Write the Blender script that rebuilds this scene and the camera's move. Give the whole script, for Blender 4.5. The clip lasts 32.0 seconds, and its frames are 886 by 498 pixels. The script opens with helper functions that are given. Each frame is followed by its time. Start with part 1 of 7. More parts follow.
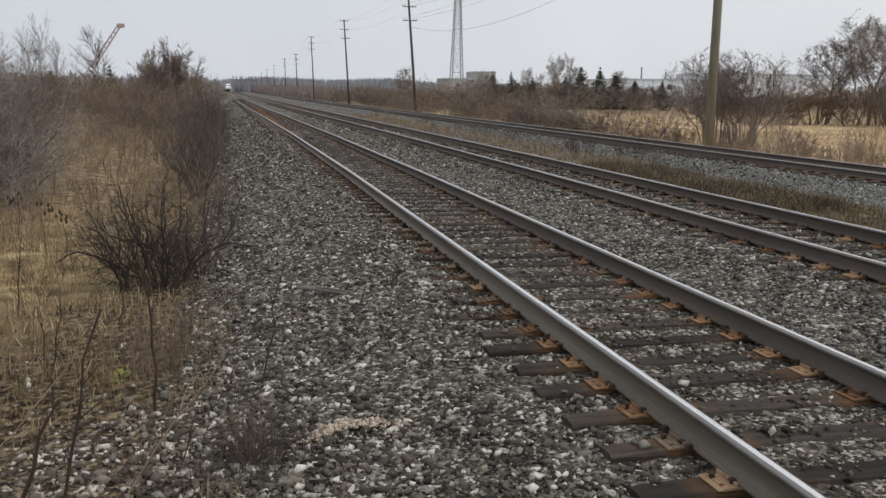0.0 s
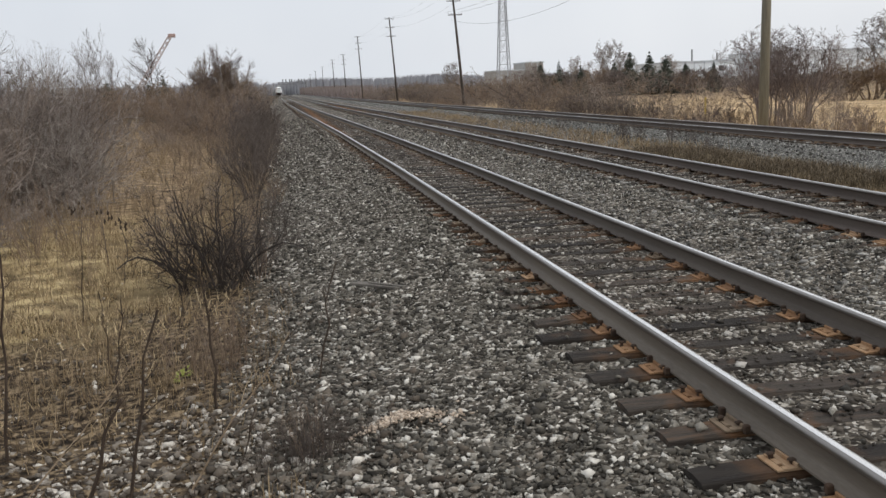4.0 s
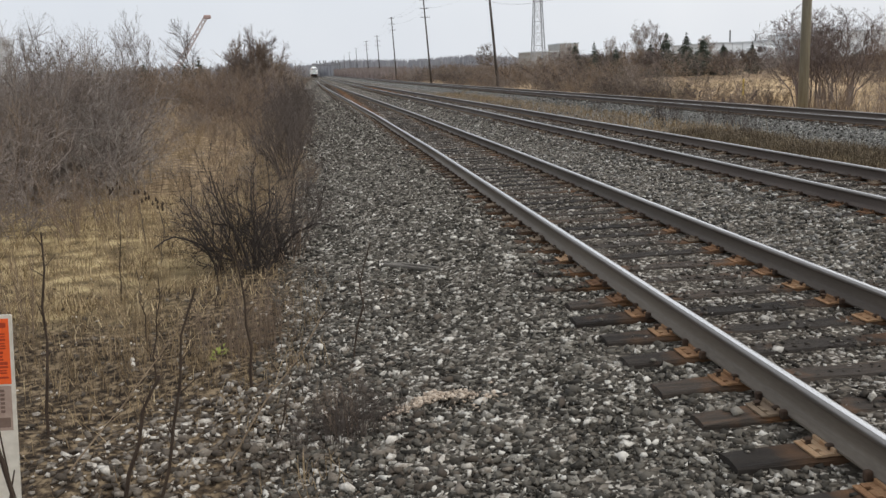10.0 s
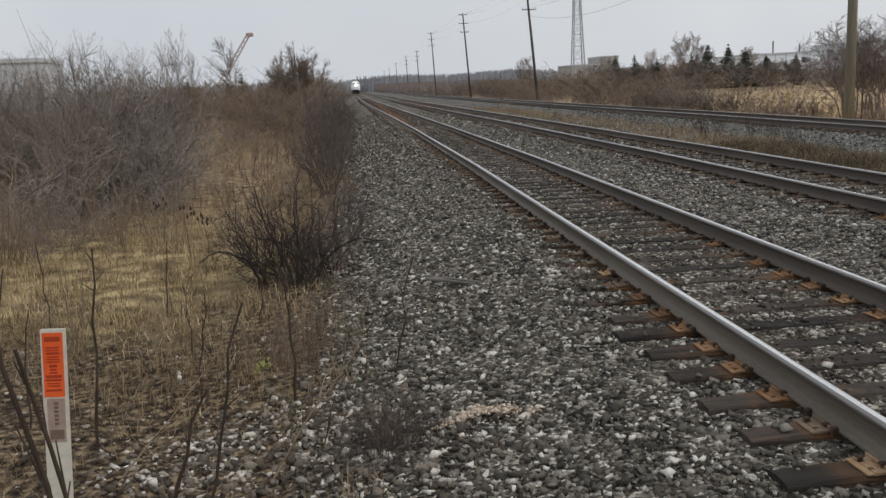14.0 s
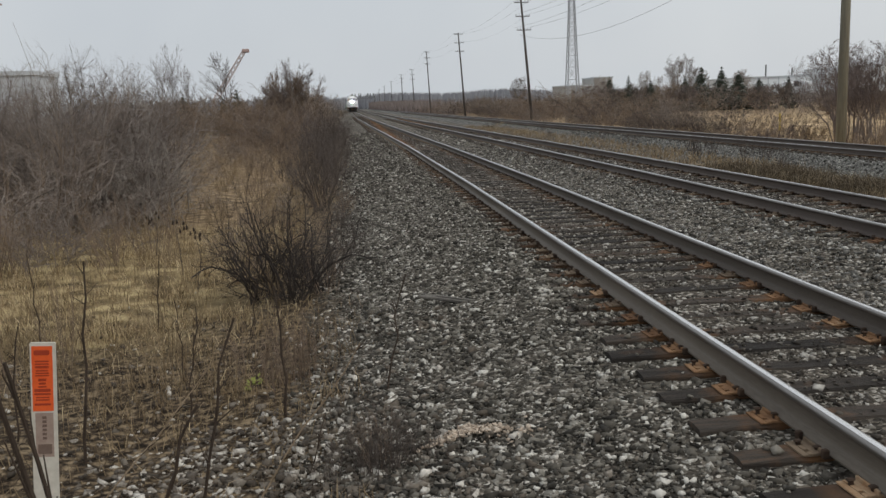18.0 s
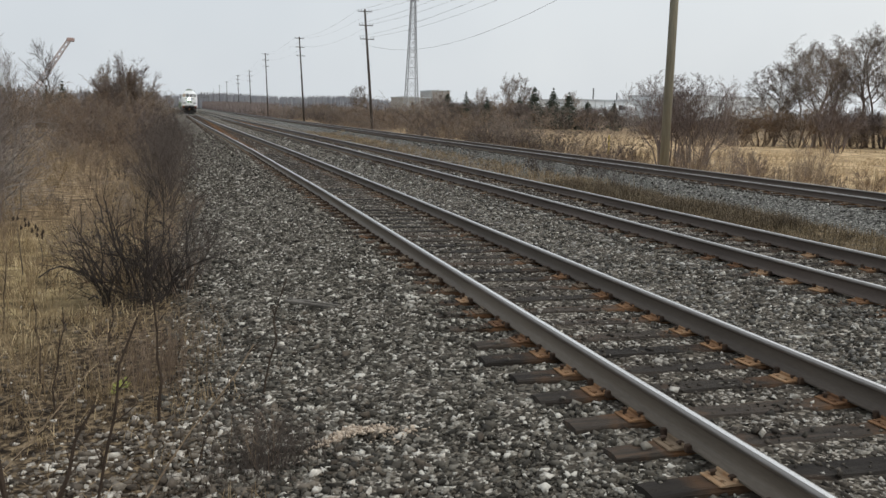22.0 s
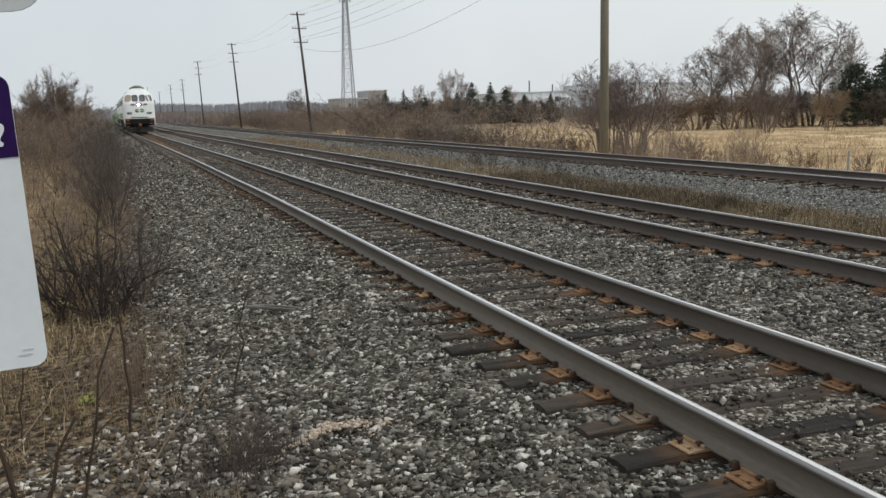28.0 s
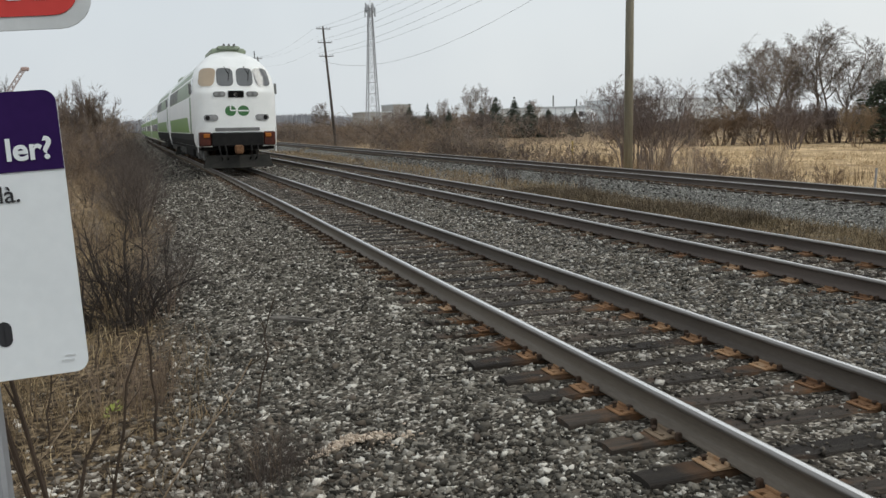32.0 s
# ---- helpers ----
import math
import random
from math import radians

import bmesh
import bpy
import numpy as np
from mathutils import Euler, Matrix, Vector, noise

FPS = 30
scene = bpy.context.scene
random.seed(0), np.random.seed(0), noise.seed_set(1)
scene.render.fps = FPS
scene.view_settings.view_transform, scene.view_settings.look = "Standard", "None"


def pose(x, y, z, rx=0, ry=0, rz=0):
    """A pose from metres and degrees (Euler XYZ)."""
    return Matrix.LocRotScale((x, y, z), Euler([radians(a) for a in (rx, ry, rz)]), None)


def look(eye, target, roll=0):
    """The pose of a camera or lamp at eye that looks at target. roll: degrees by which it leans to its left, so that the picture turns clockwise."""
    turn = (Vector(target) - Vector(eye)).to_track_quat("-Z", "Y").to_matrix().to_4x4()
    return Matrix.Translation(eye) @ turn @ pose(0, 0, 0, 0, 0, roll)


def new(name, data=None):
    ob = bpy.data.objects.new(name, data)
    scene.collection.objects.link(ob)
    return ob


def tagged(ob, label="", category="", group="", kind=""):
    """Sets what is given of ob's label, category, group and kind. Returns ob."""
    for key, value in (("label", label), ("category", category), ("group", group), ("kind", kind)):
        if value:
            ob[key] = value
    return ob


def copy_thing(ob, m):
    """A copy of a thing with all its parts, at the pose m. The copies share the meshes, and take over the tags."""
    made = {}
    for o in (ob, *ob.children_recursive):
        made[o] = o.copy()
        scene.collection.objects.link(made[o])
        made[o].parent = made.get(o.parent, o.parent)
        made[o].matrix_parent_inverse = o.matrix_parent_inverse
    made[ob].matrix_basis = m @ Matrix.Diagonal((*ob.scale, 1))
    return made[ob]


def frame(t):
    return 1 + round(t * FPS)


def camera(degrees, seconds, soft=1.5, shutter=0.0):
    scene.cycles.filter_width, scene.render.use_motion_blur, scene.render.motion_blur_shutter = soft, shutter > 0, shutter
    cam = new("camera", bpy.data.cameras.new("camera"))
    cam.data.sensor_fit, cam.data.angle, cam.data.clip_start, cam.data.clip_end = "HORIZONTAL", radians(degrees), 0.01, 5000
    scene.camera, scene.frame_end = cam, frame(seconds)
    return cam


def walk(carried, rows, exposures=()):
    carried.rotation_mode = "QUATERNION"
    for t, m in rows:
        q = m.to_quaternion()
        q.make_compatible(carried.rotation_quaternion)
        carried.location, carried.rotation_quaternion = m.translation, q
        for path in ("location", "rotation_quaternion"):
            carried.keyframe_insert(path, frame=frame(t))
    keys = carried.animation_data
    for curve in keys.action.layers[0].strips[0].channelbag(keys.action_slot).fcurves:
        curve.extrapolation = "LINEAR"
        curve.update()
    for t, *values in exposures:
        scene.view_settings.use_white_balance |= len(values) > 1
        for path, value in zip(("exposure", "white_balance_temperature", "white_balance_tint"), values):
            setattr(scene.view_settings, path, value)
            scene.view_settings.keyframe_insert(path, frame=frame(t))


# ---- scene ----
cam = camera(52.5, 32.0)
PATH = [
    (0, (-2.386, -4.53, 1.853), (-1.937, -2.611, 1.509), 0.9),
    (0.5, (-2.343, -4.537, 1.84), (-1.92, -2.614, 1.488), -0.0),
    (1, (-2.324, -4.533, 1.838), (-1.921, -2.606, 1.487), -0.7),
    (1.5, (-2.339, -4.526, 1.834), (-1.952, -2.594, 1.49), -0.3),
    (2, (-2.357, -4.532, 1.832), (-1.974, -2.603, 1.468), -0.3),
    (2.5, (-2.369, -4.554, 1.835), (-1.984, -2.622, 1.486), -0.4),
    (3, (-2.367, -4.569, 1.832), (-1.99, -2.634, 1.496), -0.4),
    (3.5, (-2.357, -4.578, 1.835), (-2.002, -2.64, 1.489), -1.4),
    (5.5, (-2.351, -4.5, 1.836), (-2.048, -2.562, 1.451), -2.2),
    (6, (-2.359, -4.509, 1.833), (-2.043, -2.575, 1.436), -1.8),
    (6.5, (-2.36, -4.528, 1.836), (-2.041, -2.591, 1.452), -1.9),
    (7, (-2.358, -4.54, 1.837), (-2.043, -2.599, 1.476), -1.7),
    (7.5, (-2.362, -4.554, 1.837), (-2.079, -2.612, 1.451), -1.8),
    (8, (-2.356, -4.549, 1.83), (-2.11, -2.608, 1.416), -2.2),
    (8.5, (-2.357, -4.535, 1.822), (-2.124, -2.594, 1.397), -2.2),
    (9, (-2.365, -4.544, 1.827), (-2.114, -2.6, 1.426), -1.8),
    (9.5, (-2.376, -4.558, 1.829), (-2.123, -2.612, 1.444), -1.6),
    (10, (-2.365, -4.559, 1.828), (-2.109, -2.614, 1.436), -2.0),
    (10.5, (-2.357, -4.545, 1.829), (-2.113, -2.6, 1.431), -2.7),
    (11, (-2.357, -4.537, 1.828), (-2.123, -2.591, 1.434), -2.7),
    (11.5, (-2.367, -4.548, 1.829), (-2.159, -2.597, 1.438), -2.6),
    (12, (-2.385, -4.57, 1.834), (-2.199, -2.613, 1.465), -2.3),
    (12.5, (-2.392, -4.578, 1.831), (-2.219, -2.62, 1.465), -1.9),
    (13, (-2.385, -4.58, 1.833), (-2.235, -2.619, 1.469), -2.4),
    (13.5, (-2.385, -4.578, 1.834), (-2.236, -2.616, 1.478), -2.7),
    (14, (-2.386, -4.568, 1.834), (-2.216, -2.607, 1.476), -2.6),
    (14.5, (-2.383, -4.561, 1.832), (-2.205, -2.601, 1.478), -2.5),
    (16.5, (-2.373, -4.55, 1.837), (-2.229, -2.582, 1.51), -2.7),
    (17, (-2.382, -4.555, 1.836), (-2.246, -2.586, 1.512), -2.5),
    (17.5, (-2.382, -4.56, 1.834), (-2.22, -2.593, 1.509), -2.3),
    (18, (-2.387, -4.569, 1.834), (-2.199, -2.604, 1.515), -1.8),
    (18.5, (-2.384, -4.574, 1.834), (-2.178, -2.611, 1.506), -1.8),
    (19, (-2.384, -4.57, 1.831), (-2.176, -2.611, 1.487), -1.8),
    (19.5, (-2.379, -4.569, 1.831), (-2.178, -2.609, 1.486), -1.8),
    (20, (-2.367, -4.573, 1.827), (-2.199, -2.615, 1.455), -1.8),
    (20.5, (-2.357, -4.592, 1.821), (-2.219, -2.64, 1.409), -1.7),
    (21, (-2.473, -4.593, 1.819), (-2.188, -2.652, 1.431), -1.1),
    (21.5, (-2.709, -4.607, 1.852), (-2.239, -2.693, 1.515), 0.3),
    (22, (-2.769, -4.684, 1.852), (-2.218, -2.785, 1.55), 1.5),
    (22.5, (-2.791, -4.785, 1.847), (-2.185, -2.906, 1.528), 0.6),
    (23, (-2.883, -4.795, 1.845), (-2.14, -2.966, 1.526), -0.1),
    (23.5, (-2.978, -4.737, 1.856), (-2.135, -2.948, 1.556), -0.7),
    (24, (-2.94, -4.734, 1.827), (-2.105, -2.943, 1.518), -1.0),
    (24.5, (-2.914, -4.76, 1.842), (-2.096, -2.963, 1.523), -1.4),
    (25, (-2.922, -4.784, 1.84), (-2.119, -2.978, 1.536), -1.3),
    (25.5, (-2.92, -4.787, 1.831), (-2.144, -2.968, 1.531), -1.3),
    (26, (-2.919, -4.768, 1.837), (-2.169, -2.939, 1.531), -1.3),
    (26.5, (-2.912, -4.756, 1.843), (-2.19, -2.917, 1.53), -1.3),
    (28.5, (-2.918, -4.78, 1.84), (-2.267, -2.913, 1.537), -1.6),
    (29, (-2.925, -4.772, 1.842), (-2.284, -2.901, 1.542), -1.9),
    (29.5, (-2.935, -4.777, 1.844), (-2.287, -2.908, 1.552), -1.9),
    (30, (-2.943, -4.777, 1.842), (-2.284, -2.91, 1.557), -1.6),
    (30.5, (-2.947, -4.785, 1.847), (-2.289, -2.916, 1.575), -1.1),
    (31, (-2.954, -4.786, 1.847), (-2.292, -2.917, 1.584), -0.8),
    (31.5, (-2.955, -4.786, 1.846), (-2.305, -2.912, 1.585), -0.8),
    (32, (-2.935, -4.798, 1.843), (-2.315, -2.917, 1.569), -1.0),
]
# the clip's camera darkens, brightens and slightly tints its picture on the way
EXPOSURE = [(0, -0.02), (1, 0.12), (3, 0.14), (6, 0.18), (8, 0.18), (10, 0.18), (12, 0.11), (13, 0.05), (14, -0.12), (15, -0.15), (17, -0.22), (18, -0.2), (19, -0.12), (20, 0.02), (21, 0.23), (22, 0.02), (24, 0.0), (25, 0.06), (29, 0.03), (32, 0.03)]
TINT = ((0, 10), (13, 10), (18, 8), (24, 7), (32, 6))
EXPOSURE = [(t, e, 6500, float(np.interp(t, [a for a, _ in TINT], [b for _, b in TINT]))) for t, e in EXPOSURE]
walk(cam, [(t, look(e, a, r)) for t, e, a, r in PATH], EXPOSURE)


# ---------------------------------------------------------------- light
def build_world():
    w = bpy.data.worlds.new("overcast_sky")
    scene.world = w
    w.use_nodes = True
    nt = w.node_tree
    nt.nodes.clear()
    out = nt.nodes.new("ShaderNodeOutputWorld")
    bg = nt.nodes.new("ShaderNodeBackground")
    sky = nt.nodes.new("ShaderNodeTexSky")
    sky.sky_type = "NISHITA"
    sky.sun_disc = False
    sky.sun_elevation = radians(38)
    sky.sun_rotation = radians(60)
    sky.air_density, sky.dust_density = 1.0, 4.0
    dim = nt.nodes.new("ShaderNodeMix")
    dim.data_type = "RGBA"
    dim.blend_type = "MULTIPLY"
    dim.inputs["Factor"].default_value = 1.0
    dim.inputs["B"].default_value = (0.09, 0.09, 0.09, 1)
    # a closed cloud sheet, a little brighter towards the horizon, with faint drifts
    tc = nt.nodes.new("ShaderNodeTexCoord")
    noise_tex = nt.nodes.new("ShaderNodeTexNoise")
    noise_tex.inputs["Scale"].default_value = 2.2
    noise_tex.inputs["Detail"].default_value = 4
    ramp = nt.nodes.new("ShaderNodeValToRGB")
    ramp.color_ramp.elements[0].position, ramp.color_ramp.elements[0].color = 0.3, (0.665, 0.705, 0.765, 1)
    ramp.color_ramp.elements[1].position, ramp.color_ramp.elements[1].color = 0.7, (0.79, 0.82, 0.86, 1)
    mix = nt.nodes.new("ShaderNodeMix")
    mix.data_type = "RGBA"
    mix.inputs["Factor"].default_value = 0.9
    nt.links.new(tc.outputs["Generated"], noise_tex.inputs["Vector"])
    nt.links.new(noise_tex.outputs["Fac"], ramp.inputs["Fac"])
    nt.links.new(sky.outputs[0], dim.inputs["A"])
    nt.links.new(dim.outputs["Result"], mix.inputs["A"])
    nt.links.new(ramp.outputs["Color"], mix.inputs["B"])
    nt.links.new(mix.outputs["Result"], bg.inputs["Color"])
    nt.links.new(bg.outputs[0], out.inputs[0])
    sun = bpy.data.lights.new("sun", "SUN")
    sun.energy, sun.angle, sun.color = 1.15, radians(25), (1.0, 0.96, 0.9)
    ob = new("sun", sun)
    ob.matrix_world = look((20, -10, 30), (0, 10, 0))


build_world()


# ---------------------------------------------------------------- materials
def material(name, stops, scale=8.0, fine=60.0, rough=0.85, metal=0.0, bump=0.3, space="world", random_by="", spread=0.0,
             stretch=(1, 1, 1), emit=None, spec=0.3, bump_dist=0.01):
    """Colour from a ramp over two noises at two scales; random_by 'object' or 'island' shifts it piece by piece."""
    m = bpy.data.materials.new(name)
    m.use_nodes = True
    nt = m.node_tree
    b = nt.nodes["Principled BSDF"]
    b.inputs["Roughness"].default_value = rough
    b.inputs["Metallic"].default_value = metal
    b.inputs["Specular IOR Level"].default_value = spec
    if space == "world":
        src = nt.nodes.new("ShaderNodeNewGeometry").outputs["Position"]
    else:
        src = nt.nodes.new("ShaderNodeTexCoord").outputs["Object"]
    mp = nt.nodes.new("ShaderNodeMapping")
    mp.inputs["Scale"].default_value = stretch
    nt.links.new(src, mp.inputs["Vector"])
    n1 = nt.nodes.new("ShaderNodeTexNoise")
    n1.inputs["Scale"].default_value, n1.inputs["Detail"].default_value = scale, 5
    n2 = nt.nodes.new("ShaderNodeTexNoise")
    n2.inputs["Scale"].default_value, n2.inputs["Detail"].default_value = fine, 3
    for n in (n1, n2):
        nt.links.new(mp.outputs[0], n.inputs["Vector"])
    add = nt.nodes.new("ShaderNodeMath")
    add.operation = "MULTIPLY_ADD"
    add.inputs[1].default_value = 0.6
    nt.links.new(n1.outputs["Fac"], add.inputs[0])
    half = nt.nodes.new("ShaderNodeMath")
    half.operation = "MULTIPLY"
    half.inputs[1].default_value = 0.4
    nt.links.new(n2.outputs["Fac"], half.inputs[0])
    nt.links.new(half.outputs[0], add.inputs[2])
    fac = add.outputs[0]
    if random_by:
        if random_by == "object":
            r = nt.nodes.new("ShaderNodeObjectInfo").outputs["Random"]
        else:
            r = nt.nodes.new("ShaderNodeNewGeometry").outputs["Random Per Island"]
        sh = nt.nodes.new("ShaderNodeMath")
        sh.operation = "MULTIPLY_ADD"
        sh.inputs[1].default_value = spread
        sh.inputs[2].default_value = -spread / 2
        nt.links.new(r, sh.inputs[0])
        s2 = nt.nodes.new("ShaderNodeMath")
        nt.links.new(fac, s2.inputs[0])
        nt.links.new(sh.outputs[0], s2.inputs[1])
        fac = s2.outputs[0]
    ramp = nt.nodes.new("ShaderNodeValToRGB")
    els = ramp.color_ramp.elements
    while len(els) < len(stops):
        els.new(0.5)
    for e, (p, c) in zip(els, stops):
        e.position, e.color = p, (*c, 1)
    nt.links.new(fac, ramp.inputs["Fac"])
    nt.links.new(ramp.outputs["Color"], b.inputs["Base Color"])
    if bump:
        bp = nt.nodes.new("ShaderNodeBump")
        bp.inputs["Strength"].default_value = bump
        bp.inputs["Distance"].default_value = bump_dist
        nt.links.new(add.outputs[0], bp.inputs["Height"])
        nt.links.new(bp.outputs[0], b.inputs["Normal"])
    if emit:
        b.inputs["Emission Color"].default_value = (*emit[0], 1)
        b.inputs["Emission Strength"].default_value = emit[1]
    return m


def two(name, a, b, **k):
    return material(name, [(0.3, a), (0.7, b)], **k)


M = {}
M["stone"] = material("ballast_stone", [(0.0, (0.024, 0.021, 0.0165)), (0.36, (0.073, 0.065, 0.0525)), (0.66, (0.15, 0.135, 0.111)),
                                        (0.9, (0.28, 0.258, 0.218)), (1.0, (0.66, 0.625, 0.56))],
                      scale=9, fine=70, random_by="island", spread=1.05, bump=0.25)
M["dark_stone"] = material("oil_darkened_stone", [(0.0, (0.026, 0.0215, 0.017)), (0.45, (0.074, 0.0625, 0.0505)), (0.75, (0.15, 0.129, 0.105)), (0.96, (0.54, 0.51, 0.46))],
                           scale=14, fine=70, random_by="island", spread=0.95, bump=0.25)
M["grey_stone"] = material("blue_grey_stone", [(0.0, (0.034, 0.0318, 0.0285)), (0.38, (0.098, 0.0925, 0.083)), (0.66, (0.185, 0.176, 0.16)), (0.9, (0.3, 0.287, 0.264)), (1.0, (0.62, 0.6, 0.55))],
                           scale=9, fine=70, random_by="island", spread=1.0, bump=0.25)
M["pale_stone"] = material("pale_stone", [(0.0, (0.045, 0.035, 0.026)), (0.4, (0.12, 0.098, 0.076)), (0.7, (0.225, 0.193, 0.155)), (1.0, (0.78, 0.73, 0.65))],
                           scale=14, fine=70, random_by="island", spread=0.9, bump=0.25)
M["tie"] = material("creosoted_timber", [(0.25, (0.014, 0.0112, 0.0092)), (0.48, (0.032, 0.026, 0.0212)), (0.64, (0.066, 0.053, 0.0425)),
                                         (0.85, (0.15, 0.085, 0.045))],
                    scale=3, fine=40, stretch=(0.4, 7, 7), random_by="object", spread=0.3, bump=0.9, bump_dist=0.02)


def rust_stain(m):
    """Rust washed off the plates on to the timber on either side of each rail."""
    nt = m.node_tree
    b = nt.nodes["Principled BSDF"]
    was = b.inputs["Base Color"].links[0].from_socket
    tc = nt.nodes.new("ShaderNodeTexCoord")
    sep = nt.nodes.new("ShaderNodeSeparateXYZ")
    nt.links.new(tc.outputs["Object"], sep.inputs[0])
    a = nt.nodes.new("ShaderNodeMath")
    a.operation = "ABSOLUTE"
    nt.links.new(sep.outputs["X"], a.inputs[0])
    d = nt.nodes.new("ShaderNodeMath")
    d.operation = "SUBTRACT"
    d.inputs[1].default_value = 0.7535
    nt.links.new(a.outputs[0], d.inputs[0])
    e = nt.nodes.new("ShaderNodeMath")
    e.operation = "ABSOLUTE"
    nt.links.new(d.outputs[0], e.inputs[0])
    nz = nt.nodes.new("ShaderNodeTexNoise")
    nz.inputs["Scale"].default_value, nz.inputs["Detail"].default_value = 5.0, 4
    pos = nt.nodes.new("ShaderNodeNewGeometry")
    nt.links.new(pos.outputs["Position"], nz.inputs["Vector"])
    f = nt.nodes.new("ShaderNodeMath")
    f.operation = "MULTIPLY_ADD"
    f.inputs[1].default_value = 0.9
    nt.links.new(nz.outputs["Fac"], f.inputs[0])
    nt.links.new(e.outputs[0], f.inputs[2])
    r = nt.nodes.new("ShaderNodeMapRange")
    r.inputs["From Min"].default_value, r.inputs["From Max"].default_value = 0.5, 0.82
    r.inputs["To Min"].default_value, r.inputs["To Max"].default_value = 0.85, 0.0
    nt.links.new(f.outputs[0], r.inputs["Value"])
    mx = nt.nodes.new("ShaderNodeMix")
    mx.data_type = "RGBA"
    mx.inputs["B"].default_value = (0.19, 0.095, 0.042, 1)
    own = nt.nodes.new("ShaderNodeObjectInfo")
    lot = nt.nodes.new("ShaderNodeMapRange")
    lot.inputs["To Min"].default_value, lot.inputs["To Max"].default_value = 0.4, 1.15
    nt.links.new(own.outputs["Random"], lot.inputs["Value"])
    amount = nt.nodes.new("ShaderNodeMath")
    amount.operation = "MULTIPLY"
    nt.links.new(r.outputs["Result"], amount.inputs[0])
    nt.links.new(lot.outputs["Result"], amount.inputs[1])
    nt.links.new(amount.outputs[0], mx.inputs["Factor"])
    nt.links.new(was, mx.inputs["A"])
    nt.links.new(mx.outputs["Result"], b.inputs["Base Color"])


rust_stain(M["tie"])
M["rust"] = material("rusty_steel", [(0.2, (0.1, 0.05, 0.026)), (0.42, (0.225, 0.12, 0.06)), (0.62, (0.34, 0.2, 0.105)), (0.85, (0.41, 0.3, 0.195))],
                     scale=11, fine=70, random_by="object", spread=0.45, bump=0.4, rough=0.9)
M["dusty_rust"] = material("dusty_brown_steel", [(0.2, (0.075, 0.052, 0.036)), (0.5, (0.145, 0.105, 0.072)), (0.85, (0.25, 0.185, 0.125))],
                           scale=9, fine=70, random_by="object", spread=0.5, bump=0.3, rough=0.9)
M["dark_rust"] = two("dark_rust", (0.025, 0.018, 0.014), (0.09, 0.055, 0.035), scale=12, fine=90, rough=0.85)
M["rail_side"] = two("rail_side_steel", (0.1, 0.083, 0.066), (0.185, 0.157, 0.126), scale=1.6, fine=50, rough=0.6, stretch=(1, 0.3, 4), bump=0.15)
M["rail_top"] = two("polished_rail_head", (0.76, 0.745, 0.725), (0.9, 0.885, 0.865), scale=2, fine=60, rough=0.24, metal=1.0, stretch=(8, 0.15, 1), bump=0.02)
M["rail_shoulder"] = two("dull_rail_shoulder", (0.2, 0.188, 0.176), (0.32, 0.305, 0.29), scale=2, fine=60, rough=0.42, metal=0.9, stretch=(8, 0.15, 1), bump=0.04)
M["rail_side_mid"] = two("brown_grey_rail_side", (0.065, 0.053, 0.044), (0.13, 0.109, 0.09), scale=1.6, fine=50, rough=0.65, stretch=(1, 0.3, 4), bump=0.15)
M["rail_side_dark"] = two("dark_brown_rail_side", (0.064, 0.051, 0.044), (0.135, 0.109, 0.093), scale=1.6, fine=50, rough=0.7, stretch=(1, 0.3, 4), bump=0.15)
M["twig"] = material("grey_brown_bark", [(0.2, (0.09, 0.072, 0.061)), (0.5, (0.205, 0.167, 0.142)), (0.8, (0.36, 0.305, 0.262))],
                     scale=1.2, fine=22, random_by="object", spread=0.35, bump=0.0)
M["twig_pale"] = material("pale_grey_bark", [(0.2, (0.12, 0.102, 0.09)), (0.5, (0.26, 0.227, 0.2)), (0.8, (0.43, 0.385, 0.345))],
                          scale=1.2, fine=22, random_by="object", spread=0.3, bump=0.0)
M["stalk"] = two("brown_dead_stalk", (0.03, 0.02, 0.014), (0.085, 0.06, 0.042), scale=9, fine=60, stretch=(4, 4, 1), bump=0.1)
M["twig_red"] = material("red_brown_bark", [(0.2, (0.095, 0.068, 0.05)), (0.5, (0.215, 0.156, 0.112)), (0.8, (0.36, 0.27, 0.19))],
                         scale=1.2, fine=22, random_by="object", spread=0.35, bump=0.0)
M["twig_dark"] = material("dark_bark", [(0.2, (0.042, 0.033, 0.028)), (0.5, (0.092, 0.073, 0.062)), (0.8, (0.16, 0.13, 0.11))],
                          scale=1.2, fine=22, random_by="object", spread=0.3, bump=0.0)
M["bush_bark"] = material("blackish_bark", [(0.2, (0.026, 0.02, 0.018)), (0.5, (0.055, 0.044, 0.038)), (0.8, (0.1, 0.081, 0.07))],
                          scale=1.2, fine=22, random_by="object", spread=0.3, bump=0.0)
M["straw"] = material("dry_grass", [(0.1, (0.12, 0.081, 0.041)), (0.5, (0.38, 0.275, 0.15)), (0.9, (0.74, 0.59, 0.36))],
                      scale=0.6, fine=9, random_by="island", spread=0.8, bump=0.0)
M["straw_gold"] = material("golden_dry_grass", [(0.15, (0.36, 0.262, 0.155)), (0.5, (0.58, 0.44, 0.265)), (0.85, (0.78, 0.61, 0.4))],
                           scale=0.3, fine=5, random_by="island", spread=0.5, bump=0.0)
